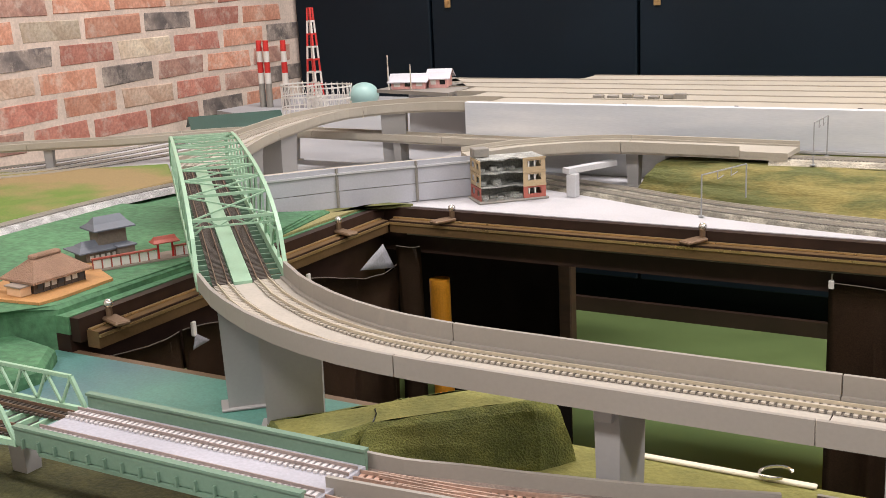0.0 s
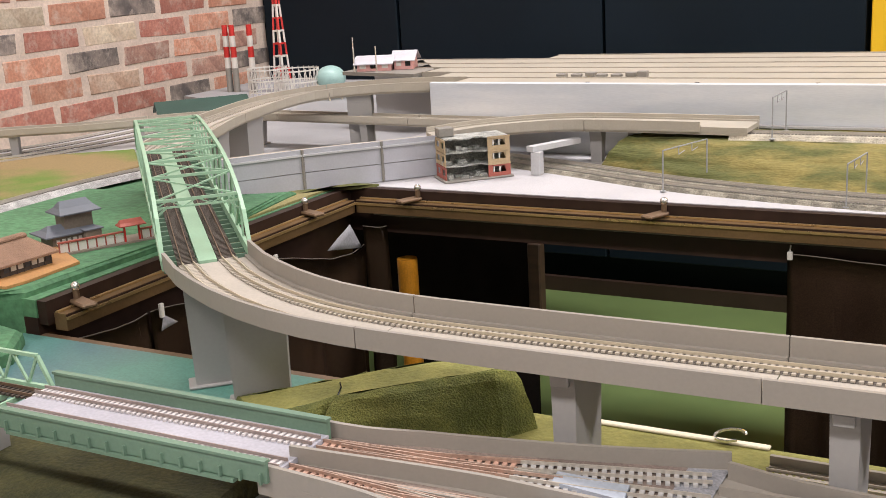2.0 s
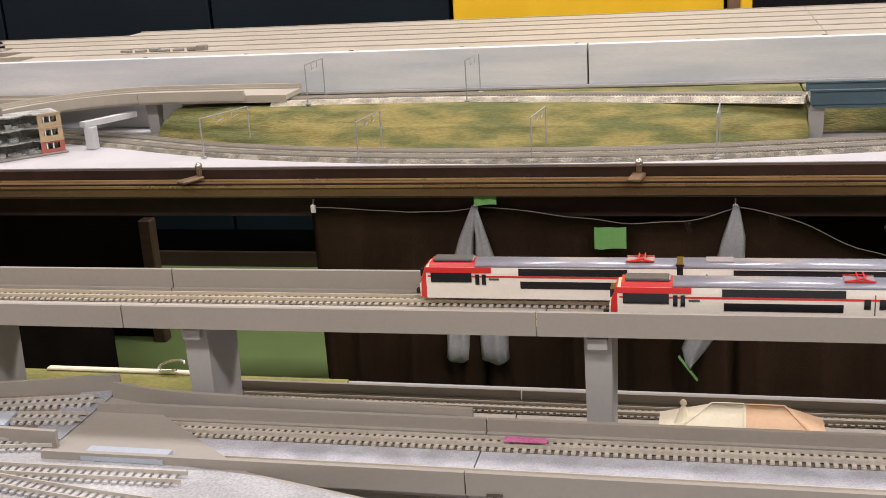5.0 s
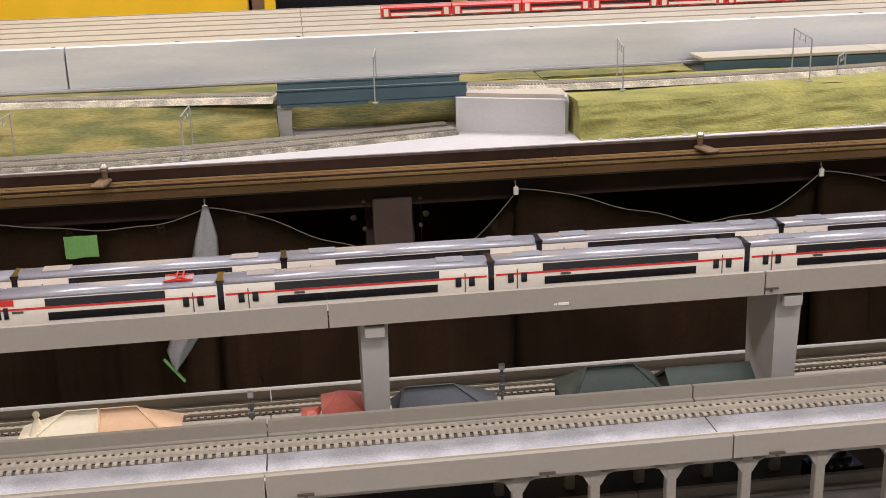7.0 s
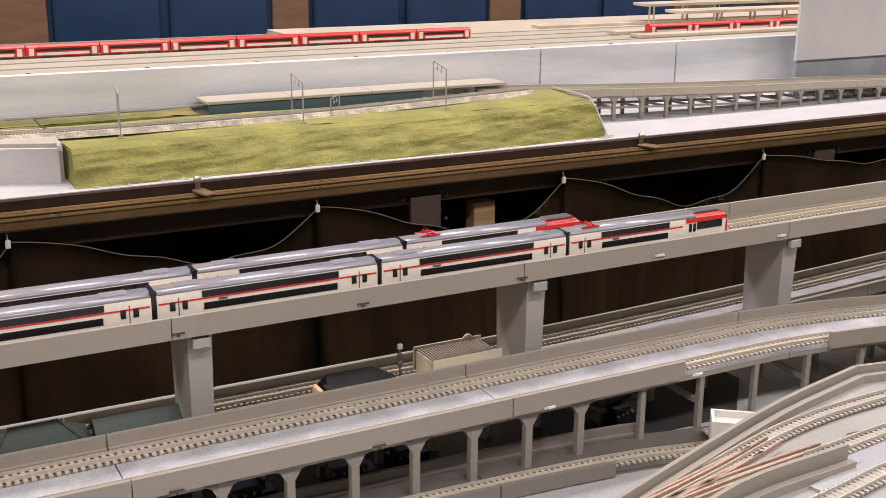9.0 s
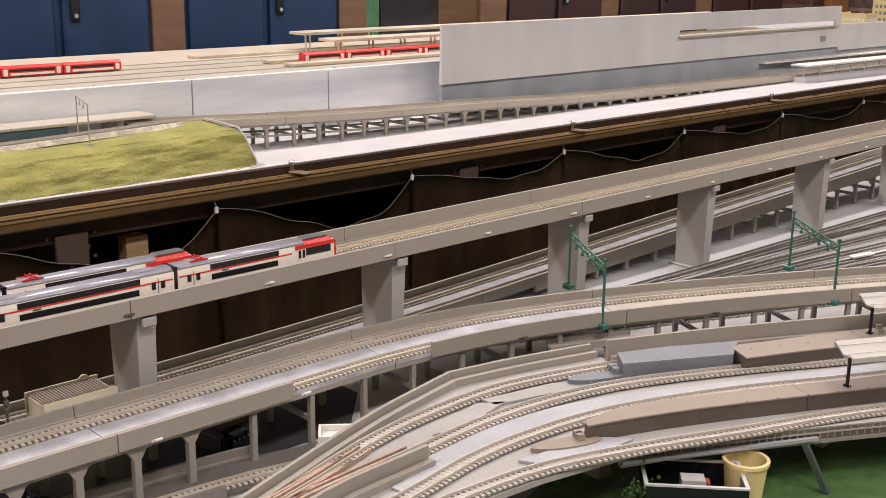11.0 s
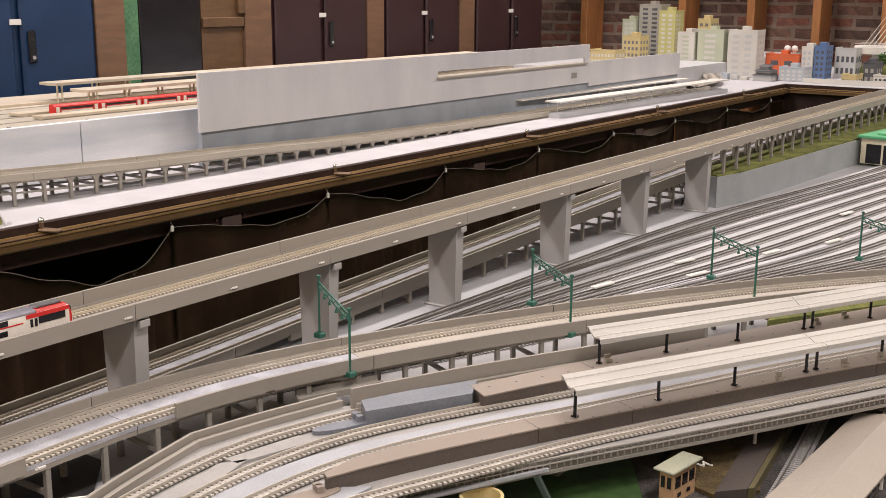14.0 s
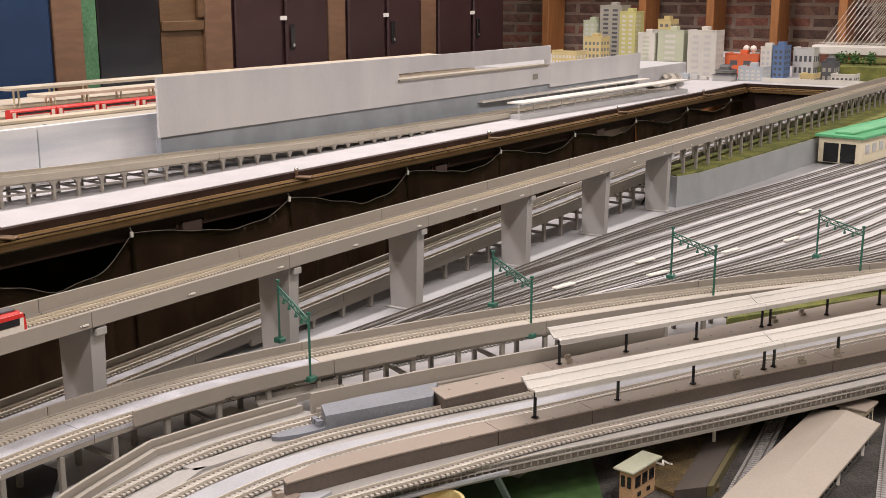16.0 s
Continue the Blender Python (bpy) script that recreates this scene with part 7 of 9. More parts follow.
# ---- below the station ----
LAWN = mat("deep_green_board", (0.030, 0.075, 0.020), 0.6, var=0.3, fine=90, coarse=9, col2=(0.046, 0.10, 0.028))
bm = B()
prism(bm, [(0.98, 0.30), (1.12, 0.34), (1.317, 0.254), (1.385, 0.212), (1.29, 0.150), (1.0, 0.05)], ZN + 0.0003, 0.9072)
tagged(part("ground_lawn", bm, LAWN), "deep green painted board below the station", "ground", kind="structure")
bm = B()
prism(bm, [(1.385, 0.213), (1.29, 0.151), (1.0, -0.05), (2.0, -0.115), (2.0, 0.05), (1.6, 0.15)], ZN + 0.0002, 0.9068)
tagged(part("ground_gravel", bm, mat("dark_gravel", (0.055, 0.05, 0.046), 0.95, var=0.4, fine=500, coarse=30, bump=0.8)), "dark grey-brown gravel under the station", "ground", kind="structure")
bm = B()
prism(bm, [(1.345, 0.165), (1.40, 0.175), (1.47, 0.125), (1.36, 0.085), (1.33, 0.11)], 0.907, 0.9105)
tagged(part("ground_ochre", bm, mat("ochre_scatter", (0.11, 0.075, 0.028), 0.95, var=0.35, fine=500, coarse=60, bump=0.6)), "ochre grassy patch beside the hut", "ground", kind="structure")
t = thing("tree_bush", "tiny dark green foliage bush", "bush", at=(1.105, 0.262, 0.9072))
bm = B()
rnd = random.Random(8)
for k in range(140):
    c = V((rnd.gauss(0, 0.006), rnd.gauss(0, 0.005), abs(rnd.gauss(0.012, 0.006))))
    bmesh.ops.create_icosphere(bm, subdivisions=0 or 1, radius=rnd.uniform(0.0008, 0.0018), matrix=Matrix.Translation(c))
part("foliage", bm, mat("dark_foliage", (0.03, 0.07, 0.015), 0.8), t)["kind"] = "stuff"
bm = B()
cyl(bm, (0, 0, 0), (0, 0, 0.012), 0.0015, 0.001, 6)
part("stem", bm, TIE_D, t)
# prop post with a batten under the railing
t = thing("prop_post", "dark green slanted prop with a pale cap strip", "post")
bm = B()
stick(bm, (1.226, 0.188, 0.9073), (1.222, 0.2055, 0.9395), 0.004)
part("post", bm, DKGREEN, t)
bm = B()
stick(bm, (1.10, 0.2715, 0.941), (1.235, 0.2035, 0.941), 0.003, 0.0025)
part("cap", bm, SLABW, t)
# cup
t = thing("cream_cup", "small cream plastic cup", "cup", at=(1.178, 0.225, 0.9072))
bm = B()
prof = [(0.0125, 0.0), (0.015, 0.026), (0.0162, 0.0265), (0.0162, 0.029), (0.0138, 0.029), (0.0128, 0.012)]
n = 28
rings = [[bm.verts.new((r * math.cos(6.28319 * i / n), r * math.sin(6.28319 * i / n), z)) for i in range(n)] for r, z in prof]
for a, b in zip(rings, rings[1:]):
    for i in range(n):
        bm.faces.new((a[i], a[(i + 1) % n], b[(i + 1) % n], b[i]))
bm.faces.new(rings[0][::-1])
bm.faces.new(rings[-1])
part("cup", bm, mat("butter_cream_plastic", (0.72, 0.60, 0.30), 0.4, var=0.03), t)
# open box
t = thing("open_tray", "open black box with pale grey edges and parts inside", "box")
M = pose(1.142, 0.243, 0.9072, 0, 0, -48)
for a, m, nm in (((-0.034, 0.034, -0.021, 0.021, 0, 0.003), TRAINB, "floor"), ((-0.034, 0.034, -0.021, -0.019, 0.0032, 0.022), TRAINB, "side"), ((-0.034, 0.034, 0.019, 0.021, 0.0032, 0.022), TRAINB, "side"), ((-0.034, -0.032, -0.0188, 0.0188, 0.0032, 0.022), TRAINB, "side"), ((0.032, 0.034, -0.0188, 0.0188, 0.0032, 0.022), TRAINB, "side"),
                 ((-0.0345, 0.0345, -0.0215, -0.019, 0.0222, 0.0235), LGREY, "rim"), ((-0.0345, 0.0345, 0.019, 0.0215, 0.0222, 0.0235), LGREY, "rim"), ((-0.0345, -0.032, -0.0188, 0.0188, 0.0222, 0.0235), LGREY, "rim"), ((0.032, 0.0345, -0.0188, 0.0188, 0.0222, 0.0235), LGREY, "rim")):
    bm = B()
    box(bm, *a, m=M)
    part(nm, bm, m, t)
bm = B()
box(bm, -0.008, 0.008, -0.006, 0.006, 0.0032, 0.02, m=M)
ob = tagged(part("spool_box", bm, LGREY), "small grey box standing in the tray", "box")
bm = B()
box(bm, 0.0085, 0.0115, -0.004, 0.004, 0.0032, 0.018, m=M)
tagged(part("red_block", bm, BRICKRED), "small dark red block in the tray", "block")
# signal hut
t = thing("signal_hut", "tan model signal hut with a grey-green flat roof", "hut")
M = pose(1.318, 0.136, 0.9068, 0, 0, -7) @ Matrix.Diagonal((1.5, 0.78, 1, 1))
TANH = mat("tan_hut_wall", (0.42, 0.27, 0.15), 0.65, var=0.08)
bm = B()
box(bm, -0.011, 0.011, -0.008, 0.008, 0, 0.0262, m=M, bevel=0.0004)
part("wall_block", bm, TANH, t)
bm = B()
box(bm, -0.0145, 0.0145, -0.0115, 0.0115, 0.0264, 0.0285, m=M, bevel=0.0005)
part("roof", bm, mat("grey_green_roof", (0.33, 0.34, 0.26), 0.7, var=0.08), t)
for x in (-0.0068, 0.0, 0.0068):
    bm = B()
    box(bm, x - 0.0024, x + 0.0024, -0.0086, -0.0078, 0.0125, 0.0215, m=M)
    part("window", bm, GLASSD, t)
for y in (-0.0035, 0.0035):
    bm = B()
    box(bm, -0.0116, -0.0108, y - 0.002, y + 0.002, 0.0125, 0.0215, m=M)
    part("window", bm, GLASSD, t)
for x in (-0.005, 0.004):
    bm = B()
    box(bm, x - 0.0016, x + 0.0016, -0.0086, -0.0078, 0.0045, 0.0078, m=M)
    part("window", bm, GLASSD, t)
t = thing("stair_rail", "thin dark stair railing beside the hut", "railing")
bm = B()
for k in range(5):
    stick(bm, (1.318 - k * 0.004, 0.141 - k * 0.002, 0.9068), (1.318 - k * 0.004, 0.141 - k * 0.002, 0.925 - k * 0.003), 0.0007)
stick(bm, (1.319, 0.1415, 0.925), (1.301, 0.1325, 0.912), 0.0008)
part("rails", bm, TRAING2, t)
bm = B()
pts = [V((1.339, 0.130, 0.928)), V((1.345, 0.126, 0.925)), V((1.350, 0.129, 0.926)), V((1.355, 0.125, 0.9225)), V((1.352, 0.122, 0.924))]
for a, b in zip(pts, pts[1:]):
    stick(bm, a, b, 0.0013)
tagged(part("loose_wire", bm, WHITE), "short loose white wire end", "wire")
# low platform, small canopy, tracks and long building
t = thing("low_platform", "low brown platform with an olive edge line", "platform")
for pts, z0, z1, m, nm in (([(1.325, 0.108), (1.345, 0.09), (1.66, 0.135), (1.645, 0.157)], 0.907, 0.9155, mat("dark_platform", (0.06, 0.048, 0.042), 0.7), "body"), ([(1.345, 0.0895), (1.349, 0.086), (1.664, 0.131), (1.66, 0.1345)], 0.907, 0.9158, mat("olive_edge", (0.085, 0.072, 0.03), 0.7), "edge")):
    bm = B()
    prism(bm, pts, z0, z1)
    part(nm, bm, m, t)
t = thing("small_canopy", "small white canopy on one post", "canopy")
bm = B()
cyl(bm, (1.435, 0.118, 0.9156), (1.435, 0.118, 0.934), 0.0016, 0.0016, 8)
part("post", bm, WHITE, t)
bm = B()
box(bm, -0.016, 0.03, -0.011, 0.011, 0, 0.002, m=pose(1.435, 0.118, 0.9342, 0, 4, -10))
part("roof", bm, WHITE, t)
t = thing("low_track", "grey tracks on dark ballast below the station", "track")
for pts in ([(1.335, 0.068), (1.45, 0.083), (1.566, 0.10), (1.68, 0.118)], [(1.33, -0.045), (1.50, -0.012), (1.65, 0.015), (1.9, 0.06)], [(1.36, -0.075), (1.50, -0.045), (1.9, 0.03)]):
    track(smooth([(x, y, 0.9072) for x, y in pts], 0.03), t, YTIE, YRAIL)
t = thing("long_building", "long model station building with a pale two-slope roof", "building")
M = pose(1.41, 0.034, 0.907, 0, 0, -1)
bm = B()
box(bm, -0.10, 0.11, -0.022, 0.022, 0, 0.018, m=M)
part("wall_block", bm, mat("grey_building_wall", (0.22, 0.22, 0.22), 0.7), t)
for sg in (-1, 1):
    bm = B()
    vs = [bm.verts.new(M @ V(p)) for x in (-0.105, 0.115) for p in ((x, 0, 0.0245), (x, sg * 0.029, 0.0185), (x, sg * 0.029, 0.0205), (x, 0, 0.0265))]
    for f in ((0, 1, 2, 3), (7, 6, 5, 4), (0, 4, 5, 1), (1, 5, 6, 2), (2, 6, 7, 3), (3, 7, 4, 0)):
        bm.faces.new([vs[i] for i in f])
    bmesh.ops.recalc_face_normals(bm, faces=bm.faces)
    part("roof_slope", bm, mat("pale_warm_roof", (0.30, 0.265, 0.225), 0.6, var=0.05) if sg < 0 else bpy.data.materials["pale_warm_roof"], t)
for k in range(16):
    bm = B()
    box(bm, -0.094 + k * 0.0126, -0.087 + k * 0.0126, -0.0229, -0.0218, 0.005, 0.0125, m=M)
    part("window", bm, GLASSD, t)
for k in range(3):
    bm = B()
    box(bm, -0.07 + k * 0.07, -0.068 + k * 0.07, -0.0275, -0.0255, 0.006, 0.0185, m=M)
    part("roof_post", bm, WHITE, t)
t = thing("small_hut", "small cream model hut with a flat roof", "hut")
M = pose(1.557, 0.031, 0.907, 0, 0, -4)
bm = B()
box(bm, -0.013, 0.013, -0.011, 0.011, 0, 0.021, m=M)
part("wall_block", bm, CREAM, t)
bm = B()
box(bm, -0.016, 0.016, -0.014, 0.014, 0.0212, 0.0235, m=M, bevel=0.0005)
part("roof", bm, PLAT, t)
for x in (-0.006, 0.005):
    bm = B()
    box(bm, x - 0.003, x + 0.003, -0.0118, -0.0108, 0.008, 0.016, m=M)
    part("window", bm, GLASSD, t)
bm = B()
tube(bm, [V((2.525, 0.642, 1.004)), V((2.515, 0.641, 0.985)), V((2.49, 0.64, 0.948)), V((2.468, 0.639, 0.915)), V((2.452, 0.637, 0.9075))], 0.0022)
tagged(part("black_cable", bm, TRAINB), "thin black cable hanging beside the pier", "cable")

# ---- curtains and cords in the well ----
def cloth(name, label, tops, zlow, normal, material, waves=5.0, amp=0.012, seed=0, cols=None, sagrow=None):
    """A hanging cloth: tops is a line of (x, y, z) along its upper edge; it falls in folds to zlow."""
    t = thing(name, label, "curtain", "curtains round the well")
    bm = B()
    n = len(tops)
    rows = 20
    grid = []
    for r in range(rows + 1):
        f = r / rows
        line = []
        for i, p in enumerate(tops):
            p = V(p)
            a = amp * min(1.0, f * 2.5) * (math.sin(i / n * waves * 6.283 + seed) + 0.5 * math.sin(i / n * waves * 13.7 + seed * 2 + f * 2)) + 0.006 * noise.noise(V((p.x * 9, f * 3, seed)))
            line.append(bm.verts.new(V((p.x, p.y, p.z + (zlow - p.z) * f)) + V(normal) * a))
        grid.append(line)
    for a, b in zip(grid, grid[1:]):
        for i in range(n - 1):
            bm.faces.new((a[i], b[i], b[i + 1], a[i + 1]))
    bmesh.ops.solidify(bm, geom=bm.faces[:], thickness=0.0012)
    part("cloth", bm, material, t, smooth=True)
    bm = B()
    tube(bm, [V(a) + V((0, 0, 0.0008)) + V(normal) * -0.001 for a in tops], 0.0009)
    part("hem", bm, CORD, t, "pale stitched hem along the edge")
    return t


def hang(a, b, sag, n=30):
    """Points of a slack edge between two hooks."""
    a, b = V(a), V(b)
    return [a.lerp(b, i / n) - V((0, 0, sag * 4 * (i / n) ** 1.7 * (1 - (i / n) ** 1.7) * (1 + 0.06 * math.sin(i * 0.8)))) for i in range(n + 1)]


YC, ZH = 1.272, 0.893
HOOKS = [-0.236, -0.03, 0.273, 0.64, 1.025, 1.413, 1.803, 2.20, 2.60, 3.007, 3.416, 3.832, 4.255, 4.68]
SAGS = [0.006, 0.02, 0.078, 0.056, 0.064, 0.066, 0.034, 0.046, 0.03, 0.034, 0.03, 0.03, 0.03]
for k, (a, b) in enumerate(zip(HOOKS, HOOKS[1:])):
    cloth("curtain", "dark brown cloth curtain hanging slack from hooks", hang((a - 0.003, YC + 0.0015 * (k % 2), ZH), (b + 0.003, YC + 0.0015 * (k % 2), ZH), SAGS[k]), FLOOR + 0.02, (0, 1, 0), CLOTH, 3 + k % 3, 0.010 + 0.003 * (k % 2), k)
for x in HOOKS:
    t = thing("curtain_hook", "small white plastic curtain hook", "hook", "curtain hooks", at=(x, YC - 0.002, ZH))
    bm = B()
    box(bm, -0.003, 0.003, -0.002, 0.002, -0.006, 0.004, bevel=0.0008)
    part("clip", bm, WHITE, t)
    bm = B()
    stick(bm, (0, 0, 0.004), (0, 0.004, 0.0105), 0.0016)
    part("wire", bm, WHITE, t)
bm = B()
sweep(bm, [V((HX0 + 0.05, 1.268, 0.9)), V((HX1 - 0.05, 1.268, 0.9))], rect(-0.0007, 0.0007, 0.0068, 0.0082))
tagged(part("tension_wire", bm, CORD), "thin taut pale wire under the rail", "wire")
def lining(top, rows, folds, seed):
    """A gathered fold of pale lining: rows give height and the left and right edge; it bulges in soft folds."""
    t = thing("curtain_lining", "pale grey curtain lining gathered at a hook", "curtain", "curtains round the well")
    for k, line in enumerate(rows):
        bm = B()
        grid, n = [], 8
        pts = [(top[2], top[0] - 0.003, top[0] + 0.003)] + line
        dense = []
        for a, b in zip(pts, pts[1:]):
            dense += [tuple(u + (v - u) * i / 5 for u, v in zip(a, b)) for i in range(5)]
        dense.append(pts[-1])
        for r, (z, x0, x1) in enumerate(dense):
            f = r / len(dense)
            grid.append([bm.verts.new((x0 + (x1 - x0) * i / n, top[1] - 0.012 * f * math.sin(math.pi * i / n) - 0.004 * f * math.sin(folds * 6.28 * i / n + seed + k), z - 0.004 * f * math.sin(math.pi * i / n))) for i in range(n + 1)])
        for p, q in zip(grid, grid[1:]):
            for i in range(n):
                bm.faces.new((p[i], q[i], q[i + 1], p[i + 1]))
        bmesh.ops.solidify(bm, geom=bm.faces[:], thickness=0.001)
        part("fold", bm, CLOTHW, t, smooth=True)
    return t


lining((-0.031, YC - 0.006, 0.897), [[(0.855, -0.052, -0.034), (0.80, -0.070, -0.036), (0.70, -0.075, -0.045)], [(0.855, -0.031, -0.016), (0.80, -0.034, 0.001), (0.70, -0.03, 0.006)]], 1.5, 0.4)
lining((0.274, YC - 0.006, 0.897), [[(0.86, 0.259, 0.285), (0.814, 0.248, 0.284), (0.76, 0.228, 0.268), (0.722, 0.213, 0.243), (0.702, 0.218, 0.228)]], 2.0, 1.2)
for x0, x1, z0, z1, y in ((-0.030, -0.003, 0.899, 0.912, YC - 0.008), (0.113, 0.150, 0.847, 0.873, YC - 0.014)):
    bm = B()
    rows = []
    for k in range(9):
        u, v = x0 + (x1 - x0) * k / 8, y - 0.0016 - 0.0009 * math.sin(k * 1.35)
        rows.append([bm.verts.new((u, a, b)) for a, b in ((v, z0 - 0.0008 * math.sin(k * 0.8)), (v, z1), (v + 0.0009, z1), (v + 0.0009, z0 - 0.0008 * math.sin(k * 0.8)))])
    for p, q in zip(rows, rows[1:]):
        for k in range(4):
            bm.faces.new((p[k], q[k], q[(k + 1) % 4], p[(k + 1) % 4]))
    bm.faces.new(rows[0])
    bm.faces.new(rows[-1][::-1])
    bmesh.ops.recalc_face_normals(bm, faces=bm.faces)
    tagged(part("green_tape", bm, TAPE), "piece of light green masking tape", "tape", "tape pieces")
bm = B()
stick(bm, (0.210, YC - 0.016, 0.714), (0.232, YC - 0.016, 0.684), 0.005, 0.002)
tagged(part("green_tape", bm, TAPE), "narrow strip of light green masking tape", "tape", "tape pieces")
# left side pockets
cloth("curtain", "dark brown cloth curtain forming an open pocket", hang((HX0 + 0.024, 0.855, 0.893), (HX0 + 0.03, 1.07, 0.893), 0.02) , FLOOR + 0.02, (1, 0, 0), CLOTH, 2, 0.006, 3)
cloth("curtain", "dark brown cloth curtain with a wide fold", hang((HX0 + 0.03, 1.075, 0.893), (HX0 + 0.042, 1.252, 0.868), 0.012), FLOOR + 0.02, (1, 0, 0), CLOTH, 2, 0.008, 5)
cloth("curtain", "dark brown cloth curtain hanging in the corner", hang((HX0 + 0.022, 0.735, 0.898), (HX0 + 0.024, 0.85, 0.893), 0.004), FLOOR + 0.02, (1, 0, 0), CLOTH, 2, 0.004, 8)
cloth("curtain", "dark brown curtain beside the orange pipe", hang((-0.80, 1.255, 0.893), (-0.768, 1.264, 0.893), 0.002, 6), FLOOR + 0.02, (0, 1, 0), CLOTH, 1, 0.004, 9)
# darker copy of the pale lining, with the fold's shadow in its colour
SHADEW = mat("shaded_grey_lining", (0.26, 0.26, 0.28), 0.85, var=0.15)
for p0, p1, p2 in (((HX0 + 0.040, 1.223, 0.903), (HX0 + 0.042, 1.165, 0.882), (HX0 + 0.043, 1.244, 0.866)), ((HX0 + 0.032, 0.866, 0.888), (HX0 + 0.034, 0.858, 0.872), (HX0 + 0.034, 0.884, 0.875))):
    t = thing("curtain_lining", "pale grey lining in painted shade, peeping from a folded curtain", "curtain", "curtains round the well")
    bm = B()
    vs = [bm.verts.new(p) for p in (p0, p1, p2)]
    bm.faces.new(vs)
    bmesh.ops.subdivide_edges(bm, edges=bm.edges, cuts=3, use_grid_fill=True)
    for v in bm.verts:
        v.co.x += 0.003 * noise.noise(v.co * 40)
    bmesh.ops.solidify(bm, geom=bm.faces[:], thickness=0.001)
    part("fold", bm, SHADEW, t, smooth=True)
for y in (0.865, 1.07):
    t = thing("curtain_hook", "small white plastic curtain hook", "hook", "curtain hooks", at=(HX0 + 0.03, y, 0.893))
    bm = B()
    box(bm, -0.002, 0.002, -0.003, 0.003, -0.008, 0.008, bevel=0.0008)
    part("clip", bm, WHITE, t)
# below the boards
bm = B()
cyl(bm, (-0.7855, 1.34, FLOOR), (-0.7855, 1.34, 0.8265), 0.0147, 0.0147, 24)
tagged(part("orange_pipe", bm, ORANGE, smooth=False), "upright orange-yellow plastic pipe", "pipe")
bm = B()
box(bm, -0.985, -0.955, 2.18, 2.21, FLOOR, 0.62, bevel=0.003)
tagged(part("timber_post", bm, mat("dark_timber", (0.065, 0.038, 0.022), 0.6, var=0.2, stretch=(1, 1, 5))), "upright dark brown timber post", "post")
bm = B()
box(bm, HX0, HX1, 1.42, 1.46, 0.86, ZT - 0.0185)
tagged(part("cross_bearer", bm, WOODD), "dark brown bearer under the far board", "beam", kind="structure")
for x in (0.4915, 1.19, 1.95, 2.75, 3.6):
    t = thing("steel_leg", "dark brown square-section metal table leg", "table leg", "legs of the far table")
    bm = B()
    for a in ((-0.03, -0.026, -0.02, 0.02), (0.026, 0.03, -0.02, 0.02), (-0.0258, 0.0258, -0.02, -0.017), (-0.0258, 0.0258, 0.017, 0.02)):
        box(bm, x + a[0], x + a[1], 1.345 + a[2], 1.345 + a[3], FLOOR, 0.882)
    part("tube", bm, LEGB, t)
    for s in (-0.045, 0.045):
        bm = B()
        cyl(bm, (x + s, 1.33, 0.855), (x + s, 1.324, 0.855), 0.004)
        part("bolt", bm, STEEL, t)
    bm = B()
    box(bm, x - 0.0235, x + 0.0235, 1.2785, 1.2848, 0.80, 0.8905, bevel=0.001)
    part("mounting_plate", bm, LEGB, t, "grey-brown steel mounting plate")
    for sx in (-0.034, 0.034):
        for sz in (0.853, 0.887):
            bm = B()
            cyl(bm, (x + sx, 1.2852, sz), (x + sx, 1.2815, sz), 0.0024)
            part("bolt", bm, LEGB, t)
bm = B()
box(bm, -0.24, -0.17, 1.34, 1.37, 0.85, 0.884, bevel=0.002)
tagged(part("junction_box", bm, MAROON), "dark brown metal box under the board", "box")
bm = B()
box(bm, 1.285, 1.32, 1.31, 1.335, FLOOR, 0.862)
tagged(part("timber_post", bm, WOODL), "short raw wooden post", "post")
# near-black sheets put the deep shade under the corner board into colour
bm = B()
box(bm, XL + 0.3, -0.965, 2.215, 2.22, FLOOR, ZT - 0.0185)
box(bm, HX0 + 0.03, -0.60, 1.372, 1.376, FLOOR, 0.725)
tagged(part("under_board_shade", bm, mat("deep_shade_black", (0.008, 0.006, 0.005), 0.9, var=0.3, spec=0.1)), "near-black sheet for the deep shade under the corner board", "curtain", kind="structure")
for x0, x1 in ((-0.16, 0.599), (0.60, 5.0)):
    bm = B()
    box(bm, x0, x1, 2.0, 2.006, FLOOR, ZT - 0.0185)
    tagged(part("table_skirt", bm, CLOTH), "dark cloth skirt behind the far table", "curtain", kind="structure")
bm = B()
box(bm, -0.25, 5.0, HY0 - 0.05, HY0 - 0.046, FLOOR, ZN - 0.0185)
tagged(part("table_skirt_near", bm, CLOTH), "dark cloth skirt under the near table", "curtain", kind="structure")

# ---- far side: embankments, walls, decks ----
t = thing("retaining_wall", "long washed blue-grey painted board wall", "wall")
WX = [-0.86, 0.079, 1.557, 1.852, 2.30, 3.1, 4.3]
for a, b in zip(WX, WX[1:]):
    bm = B()
    box(bm, a + 0.0012, b - 0.0012, 1.565 if b < 2.4 else 1.51, 1.577, ZT + 0.0002, 1.0487, bevel=0.0008)
    part("panel", bm, SKYGREY, t)
bm = B()
box(bm, -0.53, 1.2, 1.558, 1.5645, 0.9885, 0.9935, bevel=0.001)
tagged(part("kerb_strip", bm, WHITEB), "white strip along the wall's foot", "strip")
t = thing("back_deck", "wide tan deck of side by side viaducts", "deck")
